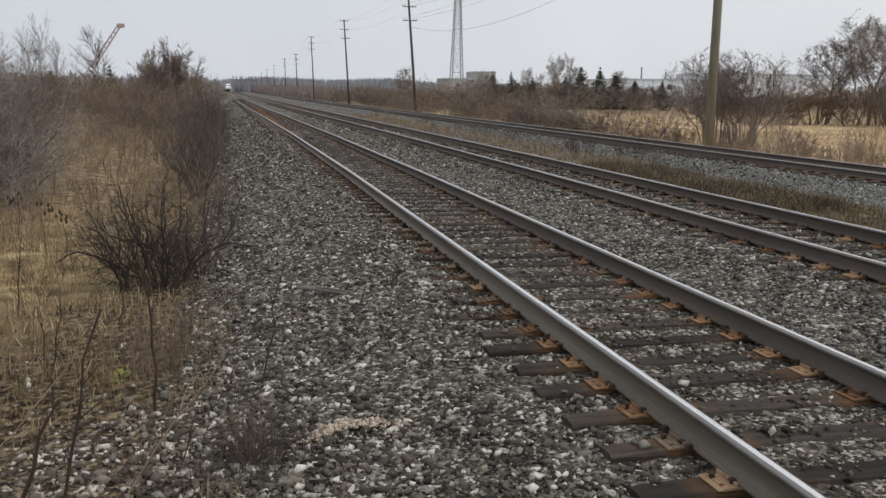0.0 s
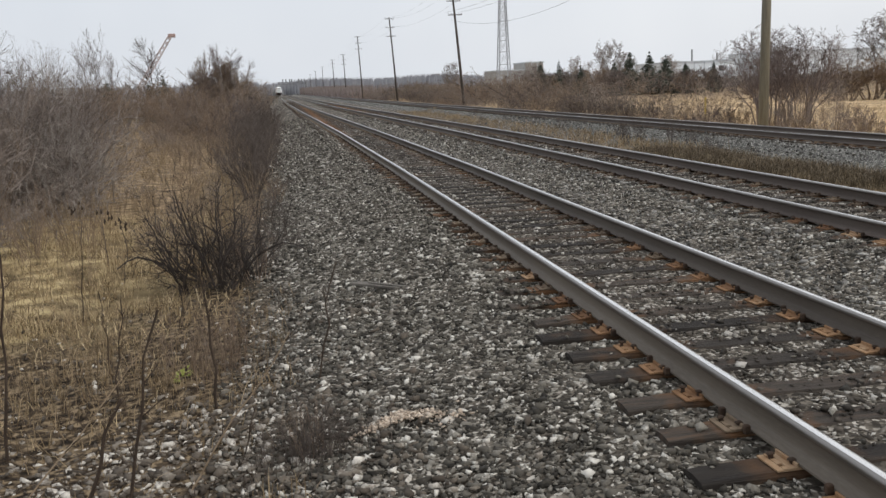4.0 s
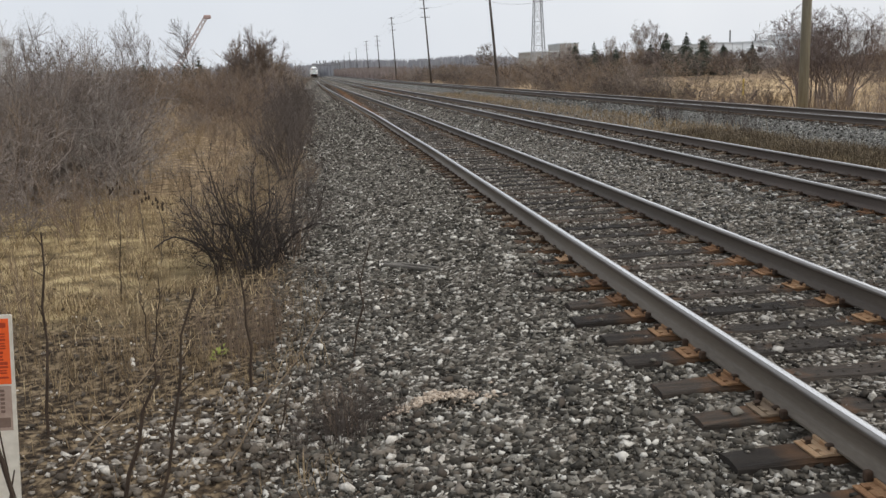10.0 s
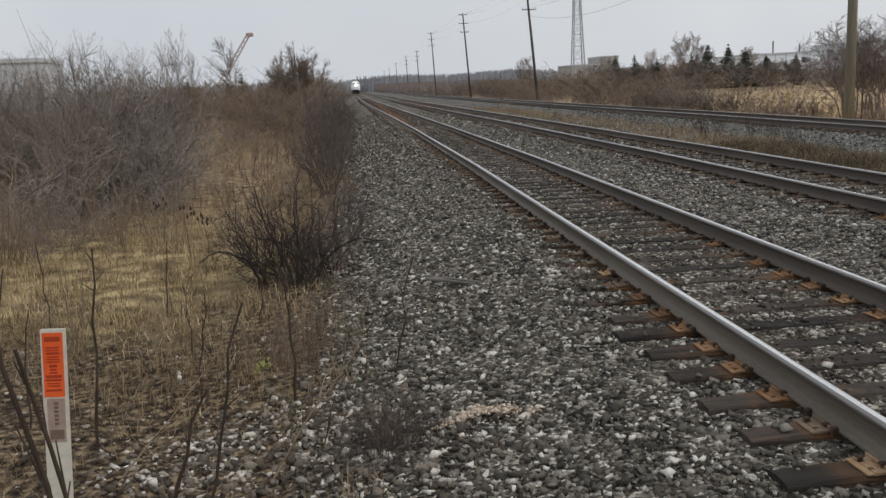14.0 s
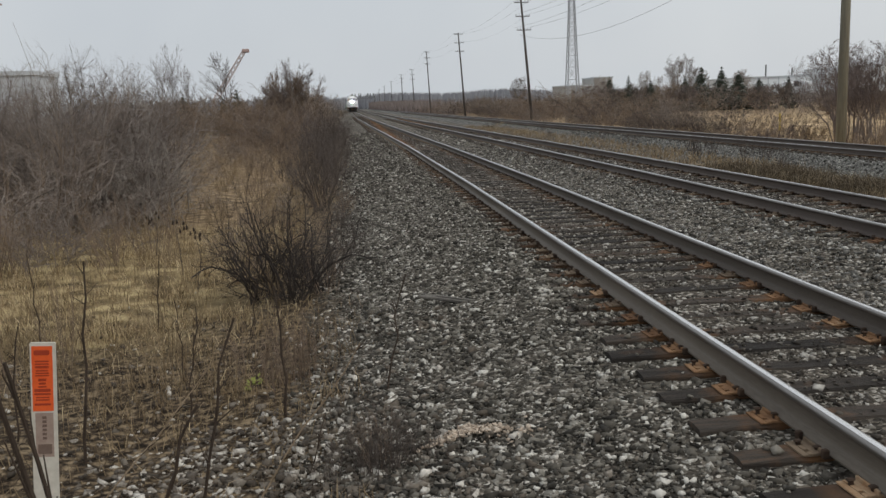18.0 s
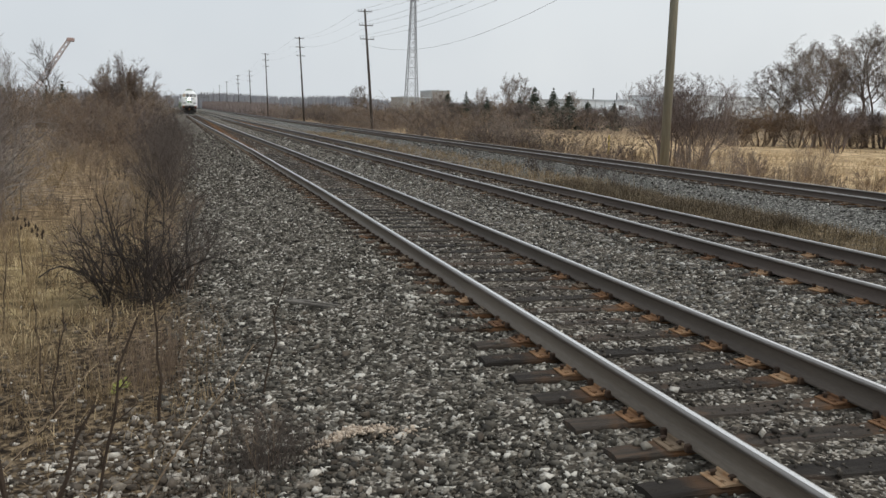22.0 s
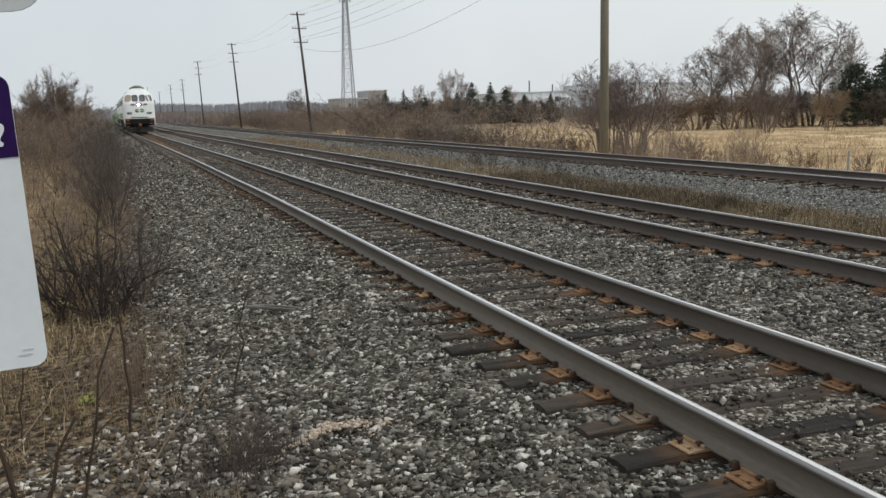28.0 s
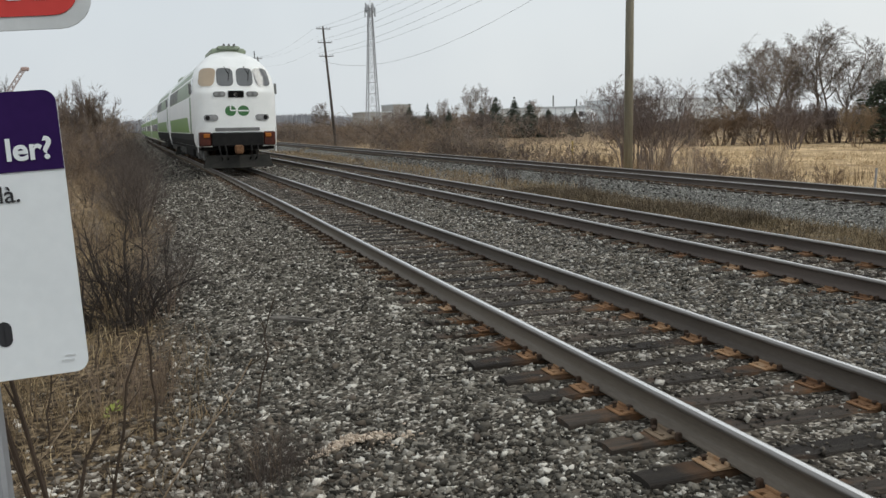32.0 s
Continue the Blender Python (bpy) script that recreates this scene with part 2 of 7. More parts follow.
M["weed"] = material("olive_weeds", [(0.15, (0.1, 0.069, 0.04)), (0.5, (0.26, 0.186, 0.107)), (0.85, (0.48, 0.365, 0.22))],
                     scale=1.0, fine=12, random_by="island", spread=0.5, bump=0.0)
M["olive"] = material("dull_olive_grass", [(0.15, (0.055, 0.041, 0.024)), (0.5, (0.15, 0.113, 0.066)), (0.85, (0.32, 0.245, 0.15))],
                     scale=0.8, fine=10, random_by="island", spread=0.6, bump=0.0)
M["dark_tuft"] = material("dark_olive_tufts", [(0.15, (0.044, 0.034, 0.022)), (0.5, (0.112, 0.086, 0.055)), (0.85, (0.235, 0.182, 0.118))],
                          scale=0.8, fine=10, random_by="island", spread=0.6, bump=0.0)
M["needles"] = material("conifer_needles", [(0.2, (0.026, 0.036, 0.022)), (0.5, (0.046, 0.06, 0.038)), (0.85, (0.08, 0.098, 0.062))],
                        scale=2, fine=15, random_by="island", spread=0.4, bump=0.0)
# lighter, greyer green: the air's haze is put into the needle colour
M["needles_hazed"] = material("hazed_green_needles", [(0.2, (0.04, 0.05, 0.037)), (0.5, (0.068, 0.08, 0.058)), (0.85, (0.1, 0.115, 0.085))],
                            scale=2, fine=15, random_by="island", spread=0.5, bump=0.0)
M["fresh_leaf"] = two("fresh_yellow_green_leaf", (0.2, 0.24, 0.05), (0.35, 0.36, 0.1), scale=20, bump=0.0)
M["pole_dark"] = two("dark_pole_timber", (0.05, 0.042, 0.038), (0.11, 0.095, 0.085), scale=4, fine=50, stretch=(6, 6, 0.4))
M["pole_pale"] = two("weathered_green_pole_timber", (0.16, 0.15, 0.115), (0.3, 0.28, 0.22), scale=3, fine=40, stretch=(6, 6, 0.4))
M["galv"] = two("galvanised_steel", (0.3, 0.31, 0.33), (0.42, 0.43, 0.45), scale=5, fine=60, rough=0.5, metal=0.6, bump=0.05)
M["white_paint"] = material("train_white_paint", [(0.2, (0.74, 0.755, 0.745)), (0.6, (0.88, 0.89, 0.88))], scale=1.5, fine=30, rough=0.35, space="object", bump=0.02, spec=0.5)
M["train_green"] = two("train_green_paint", (0.14, 0.25, 0.06), (0.21, 0.35, 0.1), scale=2, fine=30, rough=0.4, space="object", bump=0.02)
M["train_pale_green"] = two("train_grey_green_paint", (0.16, 0.22, 0.135), (0.25, 0.32, 0.2), scale=2, fine=30, rough=0.4, space="object", bump=0.02)
M["roof_grey_green"] = two("dusty_grey_green_paint", (0.23, 0.27, 0.2), (0.33, 0.38, 0.29), scale=2, fine=30, rough=0.5, space="object", bump=0.05)
M["logo_green"] = two("emblem_green", (0.05, 0.15, 0.055), (0.075, 0.19, 0.075), scale=3, space="object", bump=0.0, rough=0.4)
M["glass"] = two("dark_window_glass", (0.1, 0.104, 0.108), (0.16, 0.164, 0.168), scale=1, rough=0.08, space="object", bump=0.0, spec=0.7)
M["glass_tan"] = two("lowered_tan_blind_behind_glass", (0.36, 0.28, 0.2), (0.46, 0.37, 0.27), scale=1, rough=0.15, space="object", bump=0.0, spec=0.6)
M["black"] = two("black_steel", (0.01, 0.01, 0.0105), (0.024, 0.023, 0.022), scale=4, fine=40, rough=0.8, space="object", bump=0.1, spec=0.15)
M["plow"] = two("dusty_dark_steel", (0.014, 0.014, 0.013), (0.038, 0.036, 0.032), scale=3, rough=0.85, space="object", bump=0.1, spec=0.15)
M["dull_black"] = two("matt_black_lamp_tube", (0.008, 0.008, 0.008), (0.014, 0.014, 0.014), scale=4, rough=0.95, space="object", bump=0.0, spec=0.0)
M["grey_steel"] = two("grey_steel", (0.12, 0.12, 0.12), (0.22, 0.22, 0.215), scale=4, fine=40, rough=0.5, space="object", bump=0.1)
M["step_red"] = two("red_brown_step_panel", (0.035, 0.009, 0.006), (0.1, 0.024, 0.013), scale=4, rough=0.6, space="object", bump=0.1)
M["lamp_orange"] = two("orange_marker_lens", (0.3, 0.09, 0.015), (0.42, 0.15, 0.03), scale=4, rough=0.2, space="object", bump=0.0)
M["lamp_on"] = two("lit_headlight", (1, 1, 1), (1, 1, 1), space="object", bump=0.0, emit=((1.0, 0.98, 0.94), 20000.0))
M["lens"] = two("unlit_lens", (0.2, 0.2, 0.2), (0.32, 0.32, 0.32), scale=9, rough=0.1, space="object", bump=0.0, spec=0.8)
M["sign_white"] = two("white_sign_face", (0.66, 0.69, 0.71), (0.74, 0.77, 0.79), scale=6, fine=50, rough=0.45, bump=0.03)
M["sign_purple"] = two("dark_purple_sign_band", (0.018, 0.004, 0.056), (0.026, 0.007, 0.072), scale=6, rough=0.55, bump=0.02, spec=0.12)
M["sign_red"] = two("red_sign_face", (0.5, 0.035, 0.03), (0.58, 0.055, 0.045), scale=6, rough=0.4, bump=0.02)
M["sign_grey"] = two("grey_sign_border", (0.5, 0.52, 0.53), (0.6, 0.62, 0.63), scale=6, rough=0.4, bump=0.02)
M["ink"] = two("dark_grey_ink", (0.02, 0.02, 0.022), (0.04, 0.04, 0.045), scale=9, rough=0.6, bump=0.0)
M["marker_white"] = two("white_marker_post", (0.52, 0.475, 0.4), (0.7, 0.65, 0.56), scale=5, fine=40, rough=0.6, bump=0.05)
M["marker_orange"] = two("orange_decal", (0.72, 0.1, 0.02), (0.85, 0.14, 0.035), scale=8, rough=0.5, bump=0.0)
M["faded_ink"] = two("faded_ink", (0.14, 0.09, 0.07), (0.2, 0.14, 0.11), scale=20, bump=0.0)
M["faded_brown"] = two("faded_brown_decal", (0.3, 0.21, 0.17), (0.42, 0.32, 0.26), scale=18, fine=80, rough=0.7, bump=0.0)
M["marker_ink"] = two("brown_ink", (0.32, 0.04, 0.015), (0.42, 0.06, 0.025), scale=9, bump=0.0)
# crane red, paled and greyed to carry distance haze in the colour
M["crane_red"] = two("hazed_red_crane_paint", (0.52, 0.44, 0.42), (0.62, 0.54, 0.52), scale=2, bump=0.0)
M["shed_white"] = two("white_metal_cladding", (0.72, 0.74, 0.75), (0.84, 0.86, 0.87), scale=0.4, fine=6, rough=0.5, bump=0.05)
M["shed_grey"] = two("grey_metal_cladding", (0.48, 0.5, 0.52), (0.6, 0.62, 0.64), scale=0.4, fine=6, rough=0.5, bump=0.05)
M["shed_tan"] = two("tan_concrete", (0.36, 0.345, 0.32), (0.47, 0.45, 0.42), scale=0.3, fine=5, bump=0.05)
M["shed_dark"] = two("dark_opening", (0.05, 0.05, 0.055), (0.09, 0.09, 0.1), scale=1, bump=0.0)
M["twig_tan"] = material("tan_bark", [(0.2, (0.14, 0.1, 0.065)), (0.5, (0.26, 0.19, 0.125)), (0.8, (0.4, 0.31, 0.21))], scale=1.2, fine=22, random_by="object", spread=0.3, bump=0.0)
M["twig_plum"] = material("plum_brown_bark", [(0.2, (0.08, 0.061, 0.055)), (0.5, (0.16, 0.125, 0.112)), (0.8, (0.27, 0.22, 0.2))], scale=1.2, fine=22, random_by="object", spread=0.3, bump=0.0)
# head's orange-red, also greyed for the haze
M["crane_head"] = two("orange_red_crane_head", (0.38, 0.27, 0.24), (0.46, 0.34, 0.31), scale=2, bump=0.0)
# aerial haze painted into the wood: pale blue-grey in place of brown
M["hazed_wood"] = material("haze_grey_bare_wood", [(0.2, (0.17, 0.175, 0.195)), (0.6, (0.25, 0.25, 0.265)), (0.9, (0.33, 0.32, 0.325))], scale=0.05, fine=0.6, bump=0.0,
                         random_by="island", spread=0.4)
M["sawdust"] = two("pale_crumbled_wood", (0.36, 0.28, 0.21), (0.68, 0.57, 0.46), scale=12, fine=90, random_by="island", spread=0.4)
M["driftwood"] = two("grey_splintered_wood", (0.05, 0.046, 0.041), (0.24, 0.22, 0.195), scale=5, fine=60, stretch=(1, 6, 6))
M["stake_red"] = two("red_painted_stake", (0.4, 0.06, 0.03), (0.5, 0.1, 0.05), scale=9)
M["stake_white"] = two("white_painted_stake", (0.55, 0.55, 0.55), (0.7, 0.7, 0.7), scale=9)
M["stake_yellow"] = two("yellow_painted_stake", (0.5, 0.36, 0.08), (0.6, 0.45, 0.12), scale=9)
M["wire"] = two("weathered_wire", (0.2, 0.2, 0.21), (0.28, 0.28, 0.29), bump=0.0)


def ground_material():
    """One sheet: crushed stone along the tracks, brown soil and litter to the west, golden straw to the east."""
    m = bpy.data.materials.new("ground_cover")
    m.use_nodes = True
    nt = m.node_tree
    b = nt.nodes["Principled BSDF"]
    b.inputs["Roughness"].default_value = 0.95
    b.inputs["Specular IOR Level"].default_value = 0.15
    pos = nt.nodes.new("ShaderNodeNewGeometry").outputs["Position"]
    sep = nt.nodes.new("ShaderNodeSeparateXYZ")
    nt.links.new(pos, sep.inputs[0])

    def span(y0, y1, shift):
        r = nt.nodes.new("ShaderNodeMapRange")
        r.inputs["From Min"].default_value, r.inputs["From Max"].default_value, r.inputs["To Max"].default_value = y0, y1, shift
        nt.links.new(sep.outputs["Y"], r.inputs["Value"])
        return r.outputs["Result"]

    # the stone bed swings west with the tracks
    across = sep.outputs["X"]
    for part_way in (span(25, 150, 1.85), span(150, 950, 7.15)):
        a = nt.nodes.new("ShaderNodeMath")
        nt.links.new(across, a.inputs[0])
        nt.links.new(part_way, a.inputs[1])
        across = a.outputs[0]

    def nse(scale, detail=4):
        n = nt.nodes.new("ShaderNodeTexNoise")
        n.inputs["Scale"].default_value, n.inputs["Detail"].default_value = scale, detail
        nt.links.new(pos, n.inputs["Vector"])
        return n.outputs["Fac"]

    def rmp(fac, stops):
        r = nt.nodes.new("ShaderNodeValToRGB")
        els = r.color_ramp.elements
        while len(els) < len(stops):
            els.new(0.5)
        for e, (p, c) in zip(els, stops):
            e.position, e.color = p, (*c, 1)
        nt.links.new(fac, r.inputs["Fac"])
        return r.outputs["Color"]

    def edge(at, width, wobble, axis="X"):
        """0 below the place, 1 above, along a ragged line."""
        a = nt.nodes.new("ShaderNodeMath")
        a.operation = "MULTIPLY_ADD"
        a.inputs[1].default_value = wobble
        nt.links.new(nse(1.3), a.inputs[0])
        nt.links.new(across if axis == "X" else sep.outputs["Y"], a.inputs[2])
        r = nt.nodes.new("ShaderNodeMapRange")
        r.inputs["From Min"].default_value, r.inputs["From Max"].default_value = at + wobble / 2 - width, at + wobble / 2 + width
        nt.links.new(a.outputs[0], r.inputs["Value"])
        return r.outputs["Result"]

    def mix(fac, a, c):
        x = nt.nodes.new("ShaderNodeMix")
        x.data_type = "RGBA"
        nt.links.new(fac, x.inputs["Factor"])
        nt.links.new(a, x.inputs["A"])
        nt.links.new(c, x.inputs["B"])
        return x.outputs["Result"]

    vor = nt.nodes.new("ShaderNodeTexVoronoi")
    vor.inputs["Scale"].default_value = 38.0
    nt.links.new(pos, vor.inputs["Vector"])
    sepc = nt.nodes.new("ShaderNodeSeparateColor")
    nt.links.new(vor.outputs["Color"], sepc.inputs[0])
    stone = rmp(sepc.outputs[0], [(0.0, (0.026, 0.0215, 0.017)), (0.45, (0.076, 0.065, 0.052)), (0.8, (0.17, 0.147, 0.118)), (1.0, (0.52, 0.48, 0.42))])
    clean = rmp(sepc.outputs[0], [(0.0, (0.03, 0.0285, 0.025)), (0.45, (0.088, 0.085, 0.076)), (0.8, (0.18, 0.175, 0.16)), (1.0, (0.5, 0.48, 0.44))])
    soil = rmp(nse(14.0, 9), [(0.38, (0.02, 0.014, 0.009)), (0.5, (0.085, 0.06, 0.037)), (0.64, (0.28, 0.21, 0.13))])
    grass = rmp(nse(2.2, 9), [(0.36, (0.1, 0.072, 0.036)), (0.5, (0.29, 0.215, 0.112)), (0.64, (0.52, 0.41, 0.22))])
    litter = rmp(nse(4.0, 9), [(0.36, (0.1, 0.069, 0.041)), (0.5, (0.25, 0.176, 0.105)), (0.64, (0.46, 0.338, 0.205))])
    gold = rmp(nse(0.5, 9), [(0.34, (0.26, 0.18, 0.108)), (0.5, (0.52, 0.375, 0.215)), (0.64, (0.74, 0.56, 0.345))])
    weeds = rmp(nse(3.0, 8), [(0.35, (0.06, 0.046, 0.029)), (0.5, (0.15, 0.113, 0.068)), (0.65, (0.3, 0.23, 0.145))])
    c = mix(edge(-4.2, 0.7, 2.0), mix(edge(13.0, 2.5, 3.0, "Y"), mix(edge(4.6, 0.9, 2.2, "Y"), soil, grass), litter), soil)
    c = mix(edge(-2.75, 0.25, 0.9), c, stone)
    c = mix(edge(7.6, 0.3, 0.8), c, mix(edge(25.0, 4.0, 5.0, "Y"), weeds, stone))
    c = mix(edge(10.3, 0.3, 0.8), c, clean)
    c = mix(edge(15.2, 0.3, 0.8), c, mix(edge(105.0, 25.0, 30.0, "Y"), gold, litter))
    nt.links.new(c, b.inputs["Base Color"])
    bp = nt.nodes.new("ShaderNodeBump")
    bp.inputs["Strength"].default_value, bp.inputs["Distance"].default_value = 0.45, 0.025
    nt.links.new(vor.outputs["Distance"], bp.inputs["Height"])
    nt.links.new(bp.outputs[0], b.inputs["Normal"])
    return m


M["ground"] = ground_material()


# ---------------------------------------------------------------- mesh tools
class Shape:
    """Collects vertices, faces and material slots of one mesh."""

    def __init__(self):
        self.v, self.f, self.s = [], [], []

    def add(self, verts, faces, slot=0):
        n = len(self.v)
        self.v.extend(tuple(p) for p in verts)
        self.f.extend(tuple(n + i for i in f) for f in faces)
        self.s.extend([slot] * len(faces))
        return self

    def box(self, x0, x1, y0, y1, z0, z1, slot=0, ch=0.0, m=None):
        """A box with chamfered upright and top edges where ch > 0."""
        if ch <= 0:
            vs = [(x, y, z) for z in (z0, z1) for x, y in ((x0, y0), (x1, y0), (x1, y1), (x0, y1))]
            fs = [(3, 2, 1, 0), (4, 5, 6, 7), (0, 1, 5, 4), (1, 2, 6, 5), (2, 3, 7, 6), (3, 0, 4, 7)]
        else:
            def ring(c, z, inset):
                a, b, d, e = x0 + inset, x1 - inset, y0 + inset, y1 - inset
                return [(a + c, d, z), (b - c, d, z), (b, d + c, z), (b, e - c, z), (b - c, e, z), (a + c, e, z), (a, e - c, z), (a, d + c, z)]
            rings = [ring(ch, z0 + ch, 0), ring(ch, z1 - ch, 0), ring(ch * 0.7, z1, ch)]
            rings = [ring(ch * 0.7, z0, ch)] + rings
            vs = [p for r in rings for p in r]
            fs = [tuple(range(7, -1, -1)), tuple(range(24, 32))]
            for k in range(3):
                for i in range(8):
                    j = (i + 1) % 8
                    fs.append((k * 8 + i, k * 8 + j, k * 8 + 8 + j, k * 8 + 8 + i))
        if m is not None:
            vs = [m @ Vector(p) for p in vs]
        return self.add(vs, fs, slot)

    def tube(self, pts, radii, sides=6, slot=0, cap=True):
        """A round bar along points; a last radius of 0 ends in a tip."""
        pts = [Vector(p) for p in pts]
        vs, fs = [], []
        up = Vector((0.31, 0.17, 0.93))
        for i, p in enumerate(pts):
            d = (pts[min(i + 1, len(pts) - 1)] - pts[max(i - 1, 0)])
            d = d.normalized() if d.length > 1e-9 else Vector((0, 0, 1))
            a = d.cross(up)
            a = a.normalized() if a.length > 1e-3 else d.cross(Vector((1, 0, 0))).normalized()
            b = d.cross(a)
            r = radii[i] if hasattr(radii, "__len__") else radii
            if r == 0 and i == len(pts) - 1:
                vs.append(p)
                k = (i - 1) * sides
                fs += [(k + j, k + (j + 1) % sides, len(vs) - 1) for j in range(sides)]
                break
            for j in range(sides):
                t = 2 * math.pi * j / sides
                vs.append(p + (a * math.cos(t) + b * math.sin(t)) * r)
            if i:
                k = (i - 1) * sides
                fs += [(k + j, k + (j + 1) % sides, k + sides + (j + 1) % sides, k + sides + j) for j in range(sides)]
        else:
            if cap:
                k = (len(pts) - 1) * sides
                fs.append(tuple(range(k, k + sides)))
        if cap:
            fs.append(tuple(range(sides - 1, -1, -1)))
        return self.add(vs, fs, slot)

    def disc(self, centre, radius, depth, axis="y", sides=20, slot=0, r2=None):
        """A short cylinder along an axis, from the centre's plane."""
        c = Vector(centre)
        a, b, n = {"x": ((0, 1, 0), (0, 0, 1), (1, 0, 0)), "y": ((1, 0, 0), (0, 0, 1), (0, 1, 0)), "z": ((1, 0, 0), (0, 1, 0), (0, 0, 1))}[axis]
        a, b, n = Vector(a), Vector(b), Vector(n)
        r2 = radius if r2 is None else r2
        vs = []
        for d, r in ((0, radius), (depth, r2)):
            vs += [c + n * d + (a * math.cos(2 * math.pi * j / sides) + b * math.sin(2 * math.pi * j / sides)) * r for j in range(sides)]
        fs = [tuple(range(sides - 1, -1, -1)), tuple(range(sides, 2 * sides))]
        fs += [(j, (j + 1) % sides, sides + (j + 1) % sides, sides + j) for j in range(sides)]
        return self.add(vs, fs, slot)

    def mesh(self, name, *mats, smooth=False):
        me = bpy.data.meshes.new(name)
        me.from_pydata(self.v, [], self.f)
        for m in mats:
            me.materials.append(m)
        if len(mats) > 1:
            me.polygons.foreach_set("material_index", self.s)
        if smooth:
            me.polygons.foreach_set("use_smooth", [True] * len(me.polygons))
        me.update()
        return me


def part(name, shape, mat, parent, label="", smooth=False, at=None):
    """Links a shape, or a mesh, as one mesh object under a thing or a part."""
    mats = mat if isinstance(mat, (list, tuple)) else [mat]
    me = shape.mesh(name, *mats, smooth=smooth) if isinstance(shape, Shape) else shape
    ob = new(name, me)
    if parent is not None:
        ob.parent = parent
    if at is not None:
        ob.matrix_basis = at
    if label:
        ob["label"] = label
    return ob


def thing(name, label, category, group="", kind="", at=None):
    ob = tagged(new(name), label, category, group, kind)
    if at is not None:
        ob.matrix_basis = at
    return ob


def soup(name, verts, faces, mat, smooth=False):
    """A large mesh straight from arrays of triangles."""
    me = bpy.data.meshes.new(name)
    n, k = len(verts), len(faces)
    me.vertices.add(n)
    me.vertices.foreach_set("co", np.asarray(verts, dtype=np.float32).ravel())
    me.loops.add(3 * k)
    me.loops.foreach_set("vertex_index", np.asarray(faces, dtype=np.int32).ravel())
    me.polygons.add(k)
    me.polygons.foreach_set("loop_start", np.arange(0, 3 * k, 3, dtype=np.int32))
    me.materials.append(mat)
    me.update(calc_edges=True)
    me.validate()
    return me


# ---------------------------------------------------------------- ground
TRACKS = ((0.7535, 0.0), (4.56, 0.08), (13.1, -0.04))   # centre line and height of the sleepers' tops
PROFILE = ((-4000, 6.0), (-900, 3.0), (-200, -0.2), (-60, -0.5), (-9, -0.5), (-5, -0.52), (-3.4, -0.47), (-2.7, -0.4), (-1.7, -0.22), (-0.8, -0.075), (-0.5, -0.045), (-0.05, -0.036), (0.15, -0.016), (1.4, -0.016), (2.0, -0.04),
           (2.6, -0.03), (3.1, 0.066), (5.95, 0.066), (6.5, -0.02), (7.8, -0.33), (8.6, -0.3), (9.6, -0.3), (10.6, -0.38), (11.5, -0.07), (14.6, -0.07),
           (15.2, -0.15), (17.0, -0.75), (60, -0.8), (300, -0.4), (900, 4), (4000, 12.0))


BEND_Y = (-100, 14, 31, 47, 62, 78, 124, 190, 345, 640, 950)
BEND_X = (0, 0, -0.15, -0.41, -0.67, -0.95, -1.6, -2.2, -3.6, -6.2, -9.0)


def bend(y):
    """How far the tracks have swung to the west at y: a faint bend beyond the first ties."""
    return np.interp(y, BEND_Y, BEND_X)


def ground_z(x, y):
    x = x - bend(y) * np.clip((np.asarray(y) - 40) / 40, 0, 1)
    z = np.interp(x, [p[0] for p in PROFILE], [p[1] for p in PROFILE])
    z = z + 0.05 * np.exp(-((x + 0.62) / 0.3) ** 2) * np.clip((y - 2.2) / 1.5, 0, 1)
    wild = np.clip((-x - 2.4) / 1.5, 0, 1) + np.clip((x - 15.5) / 3, 0, 1)
    return z + wild * (0.05 * np.sin(1.7 * x + 0.9 * y) * np.sin(0.8 * y - 0.6 * x) + 0.035 * np.sin(3.1 * x + 1.2) * np.sin(2.7 * y + 0.4))


def build_ground():
    xs = np.concatenate([[-4000, -1500, -600, -250, -120, -60, -35, -22], np.arange(-15, -3, 0.5), np.arange(-3, 18, 0.14), [19, 21, 24, 28, 34, 42, 55, 75, 110, 170, 300, 600, 1500, 4000]])
    ys = np.concatenate([[-600, -200, -80, -40, -20, -12], np.arange(-8, 14, 0.25), np.arange(14, 60, 1.0), [62, 66, 72, 80, 90, 105, 125, 150, 190, 250, 350, 500, 800, 1400, 2500, 4500]])
    X, Y = np.meshgrid(xs, ys)
    Z = ground_z(X, Y)
    near = (Y < 40) & (X > -3) & (X < 16)
    Z = Z + near * (np.random.RandomState(3).rand(*X.shape) - 0.5) * 0.025
    far = np.clip((np.abs(Y) - 700) / 3000, 0, 1)
    Z = Z * (1 - far) + far * 3.0
    nx, ny = len(xs), len(ys)
    V = np.stack([X.ravel(), Y.ravel(), Z.ravel()], 1)
    i = (np.arange(ny - 1)[:, None] * nx + np.arange(nx - 1)[None]).ravel()
    F = np.concatenate([np.stack([i, i + 1, i + nx + 1], 1), np.stack([i, i + nx + 1, i + nx], 1)])
    ob = new("ground", soup("ground", V, F, M["ground"]))
    tagged(ob, "ground of crushed stone, brown soil and dry straw", "ground", kind="structure")


build_ground()


# ---------------------------------------------------------------- tracks
RAIL_H = 0.168
PLATE_T = 0.022


